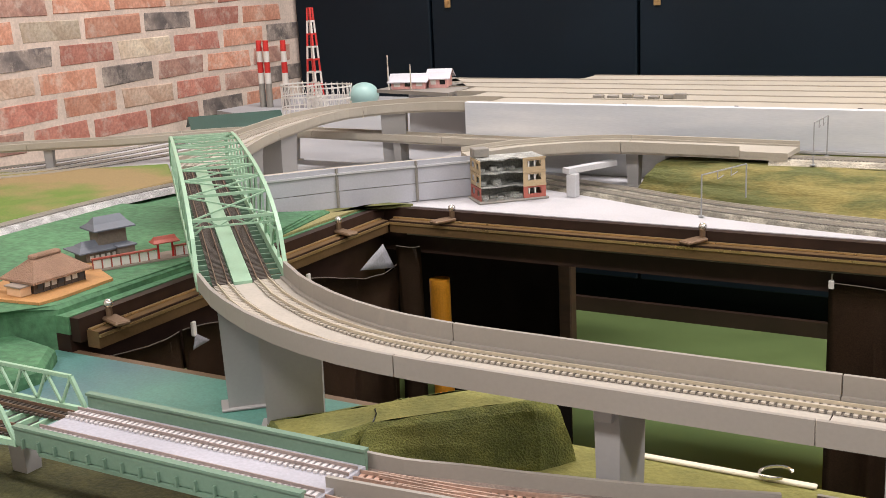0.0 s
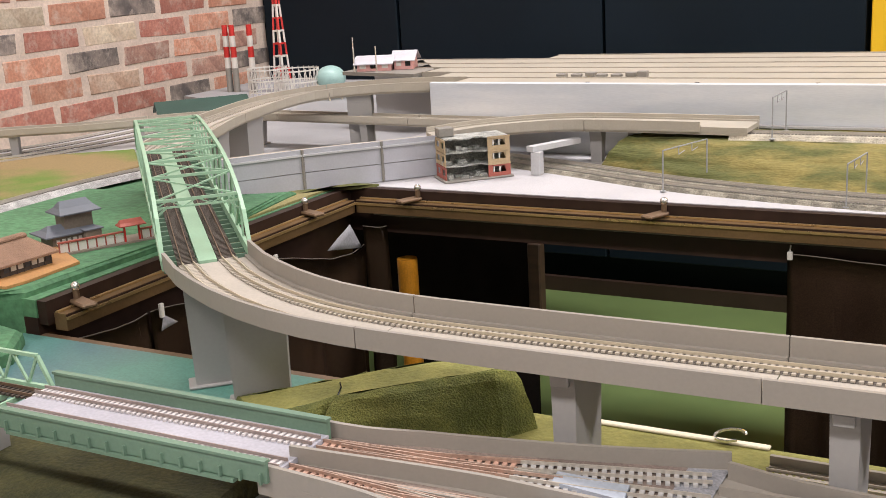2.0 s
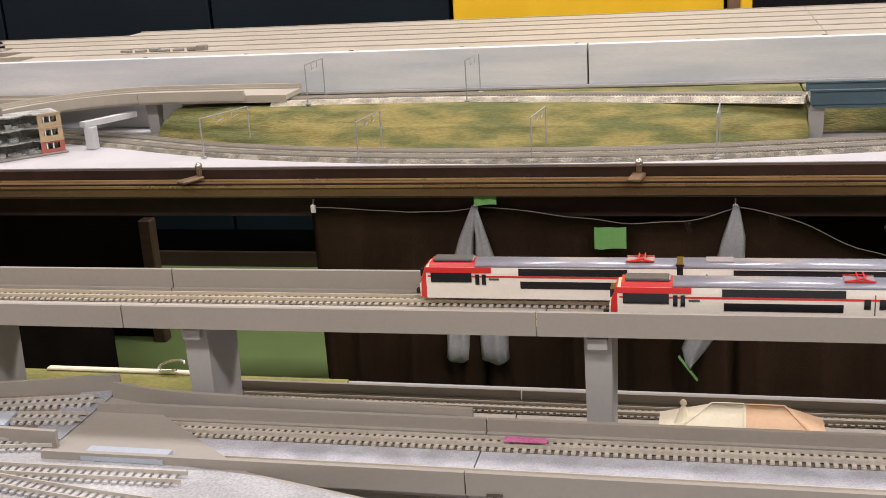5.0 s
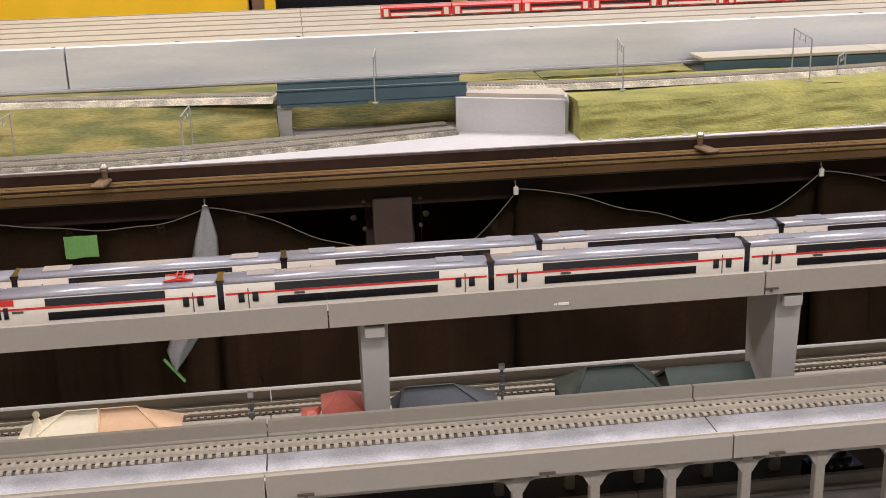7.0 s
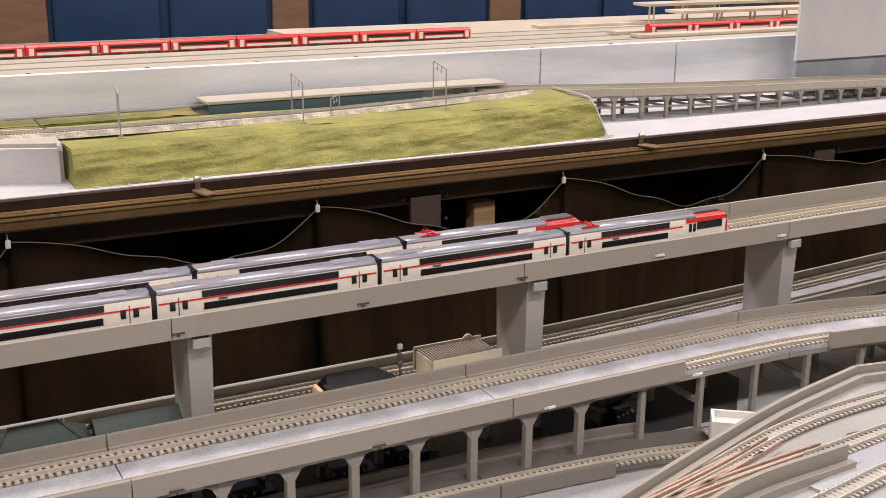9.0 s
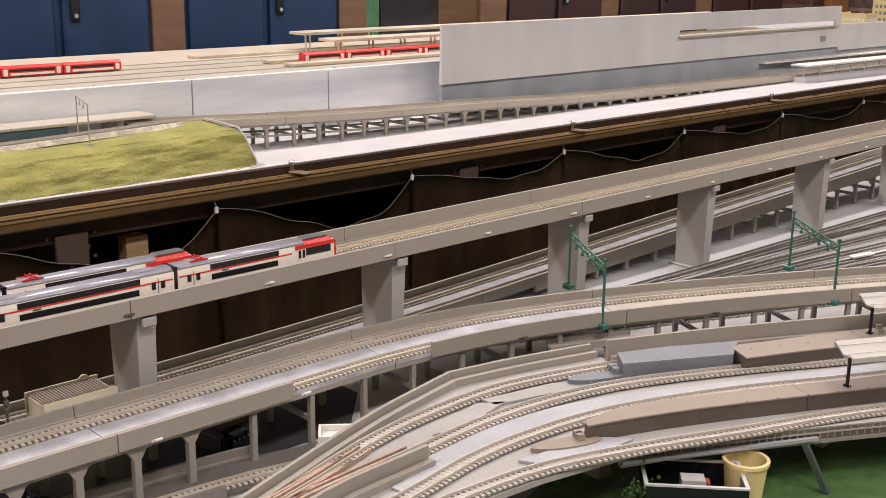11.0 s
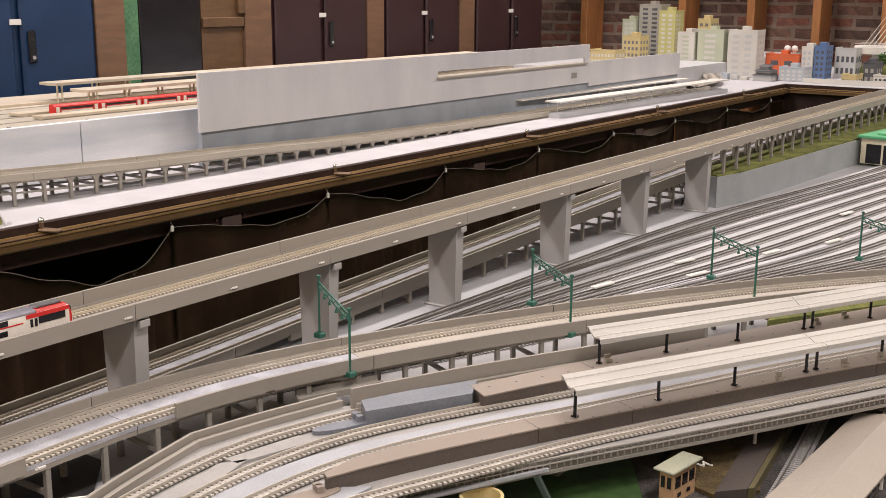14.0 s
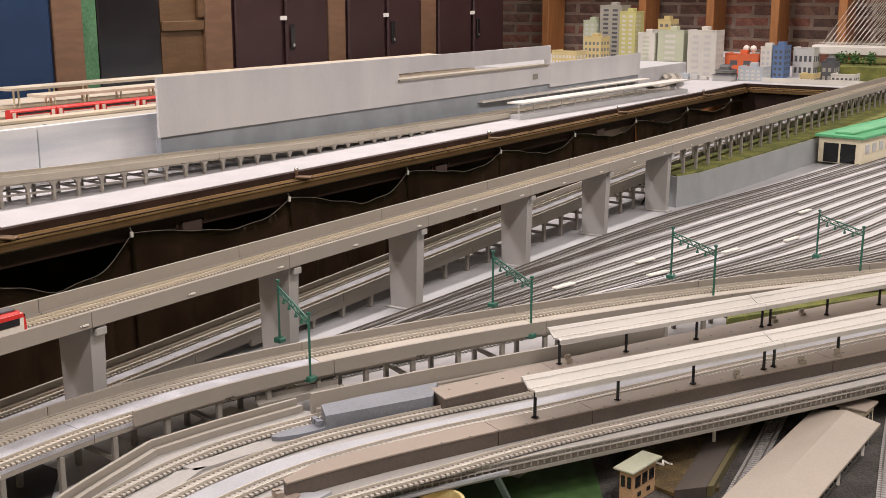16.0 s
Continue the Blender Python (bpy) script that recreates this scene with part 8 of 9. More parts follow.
for k in range(6):
    y0 = 1.580 + k * 0.0705
    DX0, DX1 = (-0.83, -0.90, -0.96, -1.02, -1.08, -0.82)[k], 2.6 if k < 4 else 1.24
    for x0, x1 in ((DX0, 0.4), (0.4, DX1)) if k > 3 else ((DX0, 0.4), (0.4, 1.5), (1.5, DX1)):
        bm = B()
        box(bm, x0 + 0.0005, x1 - 0.0005, y0 + 0.0035, y0 + 0.0665, 1.038, 1.0462)
        part("deck_plate", bm, TAN, t)
    for y in (y0, y0 + 0.0668):
        bm = B()
        box(bm, DX0, DX1, y, y + 0.0032, 1.036, 1.0478)
        part("parapet", bm, TAN, t)
for k in range(14):
    bm = B()
    x = -0.65 + k * 0.23
    box(bm, x, x + 0.03, 1.582, 1.92, ZT, 1.0359)
    tagged(part("deck_support", bm, LGREY), "plain grey support under the back deck", "support", "deck supports")
bm = B()
box(bm, 1.25, 2.9, 1.863, 2.09, 1.036, 1.0475)
tagged(part("station_deck", bm, mat("pale_tan_deck", (0.5, 0.44, 0.36), 0.6, var=0.07)), "pale tan station deck", "deck")
for x in (1.3, 1.8, 2.3, 2.85):
    bm = B()
    box(bm, x, x + 0.03, 1.88, 2.08, ZT, 1.0359)
    tagged(part("deck_support", bm, LGREY), "plain grey support under the back deck", "support", "deck supports")
rnd = random.Random(4)
for k in range(7):
    bm = B()
    x, y = -0.68 + k * 0.022, 1.655 + 0.006 * (k % 3)
    box(bm, x, x + 0.016, y, y + 0.012, 1.0465, 1.0465 + rnd.uniform(0.004, 0.010), bevel=0.001)
    tagged(part("loose_part", bm, CONC_D), "small loose grey plastic part on the deck", "part", "loose parts")
for k in range(16):
    bm = B()
    x = -0.6 + k * 0.165
    box(bm, x, x + 0.006, 1.5772, 1.5792, 1.0478, 1.0495)
    tagged(part("joint_clip", bm, TIE_D), "tiny dark brown plastic joint clip on the parapet", "clip", "joint clips")

# embankments
mound("embankment", "painted grass embankment with ochre and green patches",
      [(-0.50, 1.478, 0.986), (-0.30, 1.474, 0.988), (0.0, 1.462, 0.988), (0.36, 1.446, 0.988), (0.36, 1.556, 0.989), (0.0, 1.556, 0.989), (-0.30, 1.556, 0.989), (-0.50, 1.556, 0.987)],
      [(-0.535, 1.452, ZT), (-0.30, 1.402, ZT), (0.0, 1.362, ZT), (0.362, 1.385, ZT), (0.362, 1.5575, ZT), (0.0, 1.5575, ZT), (-0.30, 1.5575, ZT), (-0.54, 1.5575, ZT)], GRASS, GRASS, 5, rocky=0.0022)
mound("embankment", "olive grass slope behind the girder bridge",
      [(0.364, 1.515, 0.986), (0.5, 1.51, 0.987), (0.6, 1.505, 0.988), (0.72, 1.50, 0.988), (0.72, 1.556, 0.989), (0.6, 1.556, 0.989), (0.5, 1.556, 0.989), (0.364, 1.556, 0.988)],
      [(0.364, 1.46, ZT), (0.5, 1.455, ZT), (0.6, 1.455, ZT), (0.72, 1.45, ZT), (0.72, 1.5575, ZT), (0.6, 1.5575, ZT), (0.5, 1.5575, ZT), (0.364, 1.5575, ZT)], GRASS, GRASS, 8)
mound("embankment", "lime-green foam embankment with a curled end",
      [(0.728, 1.328, 0.986), (1.0, 1.352, 0.989), (1.27, 1.35, 0.991), (1.492, 1.335, 0.998), (1.496, 1.44, 1.0), (1.27, 1.47, 0.992), (0.95, 1.49, 0.989), (0.728, 1.49, 0.988)],
      [(0.726, 1.2955, ZT), (1.0, 1.296, ZT), (1.27, 1.293, ZT), (1.508, 1.302, ZT), (1.508, 1.455, ZT), (1.27, 1.485, ZT), (0.95, 1.495, ZT), (0.726, 1.495, ZT)], GRASSL, GRASSL, 11, rocky=0.003)
mound("embankment", "olive grass strip along the grey wall",
      [(0.722, 1.502, 0.988), (0.80, 1.502, 0.989), (0.88, 1.502, 0.989), (0.94, 1.502, 0.988), (0.94, 1.556, 0.989), (0.88, 1.556, 0.989), (0.80, 1.556, 0.989), (0.722, 1.556, 0.988)],
      [(0.722, 1.4975, ZT), (0.80, 1.4975, ZT), (0.88, 1.4975, ZT), (0.945, 1.4975, ZT), (0.945, 1.5575, ZT), (0.88, 1.5575, ZT), (0.80, 1.5575, ZT), (0.722, 1.5575, ZT)], GRASS, GRASS, 12)
for x0, y0, x1, y1 in ((0.724, 1.2915, 1.51, 1.294), (1.49, 1.29, 1.52, 1.30)):
    bm = B()
    rnd = random.Random(int(x0 * 100))
    n = 60
    for k in range(n):
        f = k / n
        x, y = x0 + (x1 - x0) * f, y0 + (y1 - y0) * f
        r = rnd.uniform(-0.004, 0.0036)
        if r < 0.0006:
            continue
        for j in range(3):
            c = V((x + rnd.uniform(-0.004, 0.004), y + rnd.uniform(-0.0005, 0.0012), ZT + 0.0012))
            rx = r * rnd.uniform(0.7, 1.8)
            ring = [bm.verts.new(c + V((rx * math.cos(a) * rnd.uniform(0.6, 1.2), r * 0.5 * math.sin(a) * rnd.uniform(0.6, 1.2), -0.0009))) for a in (0, 1.2, 2.4, 3.6, 4.9)]
            tip = bm.verts.new(c + V((0, 0, r * rnd.uniform(0.2, 0.9))))
            for i in range(5):
                bm.faces.new((ring[i], ring[(i + 1) % 5], tip))
    ob = part("plaster_crumbs", bm, WHITEB)
    tagged(ob, "ragged white plaster edge below the hill", "plaster", kind="stuff")

t = thing("plaster_rim", "curled white torn edge at the hill's end", "plaster")
bm = B()
pts = [V((1.511, 1.300, ZT + 0.001)), V((1.507, 1.313, 0.965)), V((1.503, 1.324, 0.985)), V((1.499, 1.336, 0.9995)), V((1.494, 1.36, 1.0025)), V((1.498, 1.40, 1.002)), V((1.500, 1.44, 1.0015))]
for a, b in zip(pts, pts[1:]):
    stick(bm, a, b, 0.0028, 0.0022)
part("rim", bm, WHITEB, t)

# abutment and blue girder bridge
t = thing("bridge_abutment", "plain pale grey bridge abutment block", "abutment")
bm = B()
prism(bm, [(0.586, 1.388), (0.716, 1.338), (0.722, 1.345), (0.722, 1.495), (0.60, 1.50)], ZT, 0.9865)
part("block", bm, LGREY, t)
bm = B()
prism(bm, [(0.60, 1.392), (0.722, 1.344), (0.722, 1.44), (0.61, 1.47)], 0.9867, 0.9915)
part("track_shelf", bm, BEDW, t)
bm = B()
cyl(bm, (0.716, 1.337, 0.988), (0.719, 1.336, 0.9885), 0.007, 0.006, 7)
part("plaster_blob", bm, WHITEB, t)
t = thing("blue_girder_bridge", "slate-blue plate-girder model bridge", "bridge")
for y in (1.398, 1.462):
    bm = B()
    box(bm, 0.362, 0.602, y, y + 0.003, 0.9865, 1.003, bevel=0.0006)
    part("girder_plate", bm, BLUEGIRD, t)
    bm = B()
    box(bm, 0.361, 0.603, y - 0.002, y + 0.005, 1.0032, 1.005)
    part("flange", bm, BLUEGIRD, t)
    for a, b in ((0.366, 0.475), (0.49, 0.60)):
        bm = B()
        box(bm, a, b, y - 0.002, y + 0.005, 0.983, 0.9863)
        part("lower_flange", bm, BLUEGIRD, t)
bm = B()
box(bm, 0.362, 0.602, 1.4015, 1.4615, 0.989, 0.993)
part("deck", bm, BEDW, t)
tr = new("track")
tr.parent = t
track([V((0.362, 1.432, 0.9932)), V((0.602, 1.432, 0.9932))], tr, CONC_D)
pier(0.37, 1.43, 0.9828, ZT, deep=0.06, thin=0.016, cap=False, group="far piers")

# tracks of the far side
def bed_track(name, label, pts, wide, bed_m, z_m=None, tie=None, rail=None, two=False):
    t = thing(name, label, "track")
    line = smooth(pts, 0.03)
    bm = B()
    sweep(bm, line, [(-wide / 2, -0.004), (wide / 2, -0.004), (wide / 2 - 0.006, 0.0025), (-wide / 2 + 0.006, 0.0025)])
    part("ballast", bm, bed_m, t)
    for o in ((-0.0165, 0.0165) if two else (0.0,)):
        tr = new("track")
        tr.parent = t
        track(shift(line, o, 0.0026), tr, tie or CONC_D, rail)
    return t


bed_track("foot_track", "double track on grey ballast at the embankment's foot", [(-0.95, 1.535, ZT + 0.002), (-0.75, 1.505, ZT + 0.002), (-0.571, 1.445, ZT + 0.002), (-0.38, 1.372, ZT + 0.002), (-0.131, 1.327, ZT + 0.002), (0.154, 1.325, ZT + 0.002), (0.358, 1.352, ZT + 0.002), (0.579, 1.40, ZT + 0.002), (0.75, 1.44, ZT + 0.002)][:8], 0.072, BALLAST, two=True)
DRY = mat("dry_sand_ballast", (0.52, 0.48, 0.39), 0.95, var=0.3, fine=700, coarse=50, bump=0.7)
bed_track("upper_track", "pale single track along the embankment top", [(-0.36, 1.497, 0.9905), (-0.1, 1.495, 0.9905), (0.2, 1.46, 0.9905), (0.36, 1.435, 0.9905)], 0.05, DRY)
bed_track("upper_track", "pale single track along the second embankment", [(0.603, 1.43, 0.992), (0.74, 1.41, 0.9925), (0.911, 1.408, 0.9925), (1.10, 1.415, 0.993), (1.30, 1.425, 0.9965), (1.45, 1.432, 1.0)], 0.038, DRY)


def gantry(xa, ya, xb, yb, zb, h, label="thin grey model catenary gantry", group="grey gantries"):
    t = thing("catenary_gantry", label, "gantry", group)
    a, b = V((xa, ya, zb)), V((xb, yb, zb))
    for p in (a, b):
        bm = B()
        stick(bm, p, p + V((0, 0, h)), 0.0015)
        part("post", bm, GANT, t)
        bm = B()
        box(bm, p.x - 0.003, p.x + 0.003, p.y - 0.003, p.y + 0.003, zb, zb + 0.0015)
        part("foot", bm, GANT, t)
    bm = B()
    stick(bm, a + V((0, 0, h)), b + V((0, 0, h)), 0.0013)
    part("beam", bm, GANT, t)
    d = b - a
    bm = B()
    for f in (0.35, 0.65):
        c = a + d * f
        stick(bm, c + V((0, 0, h)), c + V((0, 0, h - 0.010)), 0.0009)
        stick(bm, c + V((0, 0, h - 0.010)), c + d * 0.14 + V((0, 0, h - 0.007)), 0.0008)
    part("bracket_arm", bm, GANT, t)
    return t


GANT = mat("gantry_grey_plastic", (0.34, 0.35, 0.36), 0.5)
for xa, ya, xb, yb, zb, h in ((-0.405, 1.335, -0.375, 1.425, ZT + 0.001, 0.052), (-0.182, 1.302, -0.172, 1.376, ZT + 0.001, 0.05), (0.036, 1.300, 0.044, 1.375, ZT + 0.001, 0.052), (0.252, 1.302, 0.256, 1.375, ZT + 0.001, 0.052),
                              (-0.303, 1.472, -0.30, 1.54, 0.989, 0.055), (-0.075, 1.468, -0.07, 1.54, 0.989, 0.055), (0.484, 1.392, 0.492, 1.47, 0.984, 0.058), (0.80, 1.375, 0.815, 1.455, 0.988, 0.055),
                              (1.045, 1.365, 1.068, 1.47, 0.989, 0.055), (1.10, 1.40, 1.13, 1.44, 0.99, 0.024), (1.27, 1.372, 1.30, 1.47, 0.992, 0.058)):
    gantry(xa, ya, xb, yb, zb, h)

# second blue bridge and the viaduct on arches
t = thing("blue_girder_bridge", "long slate-blue girder bridge with a tan deck", "bridge")
bm = B()
box(bm, 0.955, 1.30, 1.503, 1.506, 0.975, 1.0, bevel=0.0005)
part("girder_plate", bm, BLUEGIRD, t)
for a, b in ((0.95, 1.08), (1.081, 1.21), (1.211, 1.45)):
    bm = B()
    box(bm, a, b, 1.50, 1.555, 1.0005, 1.0055, bevel=0.0008)
    part("deck", bm, TAN, t)
for x in (0.975, 1.075, 1.195, 1.38):
    pier(x, 1.527, 1.0003, ZT, deep=0.03, thin=0.012, cap=False, group="far piers")
V7P = smooth([(1.40, 1.50, 0.9915), (1.50, 1.475, 0.9905), (1.62, 1.445, 0.9885), (1.85, 1.435, 0.981), (2.12, 1.433, 0.9745), (2.44, 1.433, 0.963), (2.92, 1.433, 0.956), (3.4, 1.432, 0.952), (4.4, 1.43, 0.950)], 0.04)
viaduct("arched_viaduct", "tan double-track viaduct on close-set grey arches", V7P, 0.066, (-0.0165, 0.0165), body=TAN, bed=TAN, hi=0.007, lo=-0.005)
s = 0.12
while s < length(V7P) - 0.7:
    q, d = along(V7P, s)
    if q.z - 0.0052 - ZT < 0.008:
        break
    portal(q.x, q.y, q.z - 0.0052, ZT, math.degrees(math.atan2(d.y, d.x)), 0.028, 0.006, brace=True, group="arches of the far viaduct", material=CONC, haunch=True)
    q2, d2 = along(V7P, s + 0.0248)
    bm = B()
    for zz in (0.3, 0.62):
        pass
    bm.free()
    s += 0.0496
t = thing("arch_braces", "long horizontal braces between the arches", "brace")
for zf in (0.45,):
    for side in (-0.028, 0.028):
        bm = B()
        sweep(bm, cut(shift(V7P, side), 0.12, 0.62), rect(-0.0012, 0.0012, -0.026, -0.0225))
        part("brace", bm, CONC_D, t)

# big grey panel, lower wall and platform ledge
t = thing("station_wall", "large plain pale grey panel with a platform slot", "panel")
bm = B()
for a in ((2.072, 2.866, 1.011, 1.1275), (2.866, 3.63, 1.011, 1.068), (2.866, 3.63, 1.087, 1.1275), (3.63, 3.66, 1.011, 1.1275)):
    box(bm, a[0], a[1], 1.486, 1.492, a[2], a[3])
part("panel", bm, PGREY, t)
bm = B()
box(bm, 2.86, 3.64, 1.478, 1.52, 1.0692, 1.073, bevel=0.0005)
part("platform_ledge", bm, TAN, t, "tan platform edge in the slot")
bm = B()
box(bm, 3.55, 3.58, 1.4845, 1.4858, 1.03, 1.046)
part("recess", bm, CONC_D, t)
bm = B()
box(bm, 3.6605, 4.33, 1.486, 1.492, 1.0, 1.075)
part("low_panel", bm, PGREY, t)
bm = B()
box(bm, 2.08, 4.33, 1.4925, 1.505, ZT + 0.0002, 1.03)
part("backing_wall", bm, mat("blue_grey_backing", (0.30, 0.33, 0.37), 0.7, var=0.1), t, "blue-grey backing wall")
for x0, x1, y, z in ((1.985, 3.64, 1.74, 1.083), (2.015, 3.62, 1.885, 1.087)):
    t = thing("platform_canopy", "long tan model platform canopy on slim posts", "canopy", "canopies of the upper station")
    bm = B()
    sweep(bm, [V((x0, y, z)), V((x1, y, z))], [(-0.03, 0.0), (0.0, -0.001), (0.03, 0.0), (0.03, 0.0055), (0.0, 0.0045), (-0.03, 0.0055)])
    part("roof", bm, mat("cream_tan_roof", (0.52, 0.46, 0.37), 0.6), t)
    k = x0 + 0.02
    while k < 2.3:
        for dx in (0, 0.012):
            bm = B()
            box(bm, k + dx, k + dx + 0.003, y - 0.0015, y + 0.0015, 1.0485, z - 0.0012)
            part("post", bm, CREAM, t)
        k += 0.09
for y0, x0 in ((1.645, 1.83), (1.72, 1.83), (1.885, 1.76)):
    bm = B()
    box(bm, x0, 3.6, y0, y0 + 0.034, 1.0477, 1.0535, bevel=0.0006)
    tagged(part("platform", bm, mat("cream_platform", (0.52, 0.45, 0.35), 0.6)), "long cream model platform", "platform", "platforms of the upper station")


def red_train(label, x0, n, y, z, L=0.105, white=True):
    t = thing("red_train", label, "train", "red trains")
    for k in range(n):
        a, b = x0 + k * (L + 0.002), x0 + k * (L + 0.002) + L
        car = new("carriage")
        car.parent = t
        bm = B()
        sweep(bm, [V((a, y, z)), V((b, y, z))], [(-0.0085, 0.003), (0.0085, 0.003), (0.0085, 0.017), (0.005, 0.0205), (-0.005, 0.0205), (-0.0085, 0.017)])
        part("body", bm, TRAINR, car)
        for s in (-1, 1):
            bm = B()
            box(bm, a + 0.016, b - 0.016, *sorted((y + s * 0.0083, y + s * 0.0088)), z + 0.0045, z + 0.0085)
            part("white_band", bm, TRAINW, car)
            bm = B()
            box(bm, a + 0.014, b - 0.014, *sorted((y + s * 0.0083, y + s * 0.0089)), z + 0.0105, z + 0.0145)
            part("window_band", bm, TRAINB, car)
            for e in (a + 0.004, b - 0.0115):
                bm = B()
                box(bm, e, e + 0.0075, *sorted((y + s * 0.0083, y + s * 0.009)), z + 0.004, z + 0.0155)
                part("door", bm, TRAINW, car)
        for e in (0.22, 0.78):
            bm = B()
            c = a + L * e
            box(bm, c - 0.009, c + 0.009, y - 0.006, y + 0.006, z, z + 0.0029)
            part("bogie", bm, TRAING2, car)
    return t


red_train("red and white model train standing on the tan deck", 0.525, 9, 1.79, 1.0463, 0.111)
red_train("red model train standing at the upper platform", 1.885, 4, 1.695, 1.0477, 0.105)

# low canopies of the far station
for x0, y0, x1, y1 in ((3.25, 1.50, 4.30, 1.46), (3.27, 1.385, 4.35, 1.33)):
    t = thing("platform_canopy", "low white model platform canopy with posts", "canopy", "canopies of the far station")
    a, b = V((x0, y0, 0)), V((x1, y1, 0))
    bm = B()
    sweep(bm, [a, b], rect(-0.026, 0.026, 0.985, 0.989))
    part("roof", bm, WHITE, t)
    for k in range(14):
        p = a.lerp(b, (k + 0.3) / 14)
        bm = B()
        box(bm, p.x - 0.0012, p.x + 0.0012, p.y - 0.0012, p.y + 0.0012, 0.9565, 0.9848)
        part("post", bm, WHITE, t)
    bm = B()
    sweep(bm, [a, b], rect(-0.02, 0.02, ZT + 0.0002, 0.956))
    part("platform", bm, LGREY, t)

# ---- the town at the end of the layout ----
CITY = {n: mat("city_" + n, c, 0.6, var=0.05) for n, c in (("lightgreen", (0.42, 0.46, 0.34)), ("grey", (0.33, 0.32, 0.28)), ("lime", (0.50, 0.48, 0.20)), ("yellow", (0.55, 0.45, 0.22)), ("white", (0.58, 0.565, 0.52)), ("palegreen", (0.46, 0.49, 0.37)), ("silver", (0.50, 0.50, 0.49)), ("orange", (0.62, 0.13, 0.045)), ("blue", (0.10, 0.17, 0.33)), ("dark", (0.08, 0.085, 0.095)), ("bluegrey", (0.42, 0.46, 0.50)))}


def block(label, x, y0, y1, z0, z1, m, deep=0.09, floors=6, bays=4, roof_box=True, win=None, name="city_building", side=3):
    """A model tower: body, rows of window panes on the two visible faces, ledges and a roof house."""
    t = thing(name, label, "building", "buildings of the model town")
    bm = B()
    box(bm, x, x + deep, y0, y1, z0, z1, bevel=0.001)
    part("wall_block", bm, m, t)
    fh = (z1 - z0) / (floors + 0.5)
    bw = (y1 - y0) / (bays + 0.4)
    for f in range(floors):
        z = z0 + fh * (f + 0.35)
        for b in range(bays):
            y = y0 + bw * (b + 0.45)
            bm = B()
            box(bm, x - 0.0008, x + 0.001, y, y + bw * 0.55, z, z + fh * 0.5)
            part("window", bm, win or GLASSD, t)
        for b in range(side):
            xx = x + deep * (b + 0.3) / 3.2
            bm = B()
            box(bm, xx, xx + deep * 0.16, y0 - 0.0008, y0 + 0.001, z, z + fh * 0.5)
            part("window", bm, win or GLASSD, t)
    bm = B()
    for a in ((x - 0.001, x + 0.003, y0 - 0.001, y1 + 0.001), (x + 0.0031, x + deep, y0 - 0.001, y0 + 0.003), (x + 0.0031, x + deep, y1 - 0.003, y1 + 0.001)):
        box(bm, *a, z1 + 0.0002, z1 + 0.005)
    part("parapet", bm, m, t)
    if roof_box:
        bm = B()
        yc = (y0 + y1) / 2
        box(bm, x + deep * 0.3, x + deep * 0.7, yc - 0.014, yc + 0.014, z1 + 0.0002, z1 + 0.018, bevel=0.001)
        part("roof_house", bm, m, t)
    return t


bm = B()
prism(bm, [(4.35, 1.60), (5.98, 1.60), (5.98, 2.40), (4.35, 2.40)], ZT + 0.0003, 1.002)
tagged(part("city_terrace", bm, LGREY), "raised grey terrace under the model town", "terrace", kind="structure")
CW = mat("city_window_grey", (0.17, 0.17, 0.165), 0.35)
block("light green model apartment block", 5.15, 2.065, 2.13, 1.0023, 1.16, CITY["lightgreen"], floors=8, bays=2, win=CITY["silver"], side=1)
block("tall grey model tower block", 5.17, 1.955, 2.06, 1.0023, 1.225, CITY["grey"], floors=11, bays=2, win=CITY["dark"], side=0)
block("tall lime-yellow model tower block", 5.14, 1.875, 1.95, 1.0023, 1.20, CITY["lime"], floors=10, bays=2, win=CITY["white"], side=2)
block("low yellow model building", 5.0, 1.97, 2.05, 1.0023, 1.095, CITY["yellow"], floors=3, win=CW)
block("cream model building behind the grey panel", 4.60, 1.88, 1.99, 1.0023, 1.055, CITY["yellow"], floors=2, bays=7, roof_box=False, win=CITY["white"])
block("white slab-shaped model tower", 5.05, 1.745, 1.82, 1.0023, 1.115, CITY["white"], floors=6, bays=1, win=CITY["palegreen"])
block("pale green model office building", 5.06, 1.62, 1.735, 1.0023, 1.128, CITY["palegreen"], floors=5, bays=1, win=CITY["white"], side=0)
block("white model office block with rows of dark windows", 5.05, 1.475, 1.598, ZT + 0.0003, 1.13, CITY["white"], floors=7, bays=2, win=CITY["silver"], side=3)
block("orange-red model building with white roof tanks", 5.15, 1.335, 1.472, ZT + 0.0003, 1.035, CITY["orange"], floors=2, bays=2, win=CITY["dark"], side=1)
block("white and blue model building", 5.17, 1.285, 1.33, ZT + 0.0003, 1.065, CITY["white"], floors=5, bays=2, win=CITY["bluegrey"])
block("dark blue model tower block", 5.18, 1.235, 1.282, ZT + 0.0003, 1.07, CITY["blue"], floors=5, bays=2, win=CITY["dark"])
block("low blue-grey model building", 4.97, 1.25, 1.35, ZT + 0.0003, 0.995, CITY["bluegrey"], floors=3, bays=4, win=CITY["white"])
block("dark grey model house", 5.05, 1.0, 1.05, ZT + 0.0003, 1.02, CITY["dark"], floors=2, bays=2, win=CITY["grey"])
block("small white model building with dark windows", 4.96, 0.90, 0.985, ZT + 0.0003, 0.98, CITY["white"], floors=2, bays=5, win=CITY["dark"], roof_box=False)
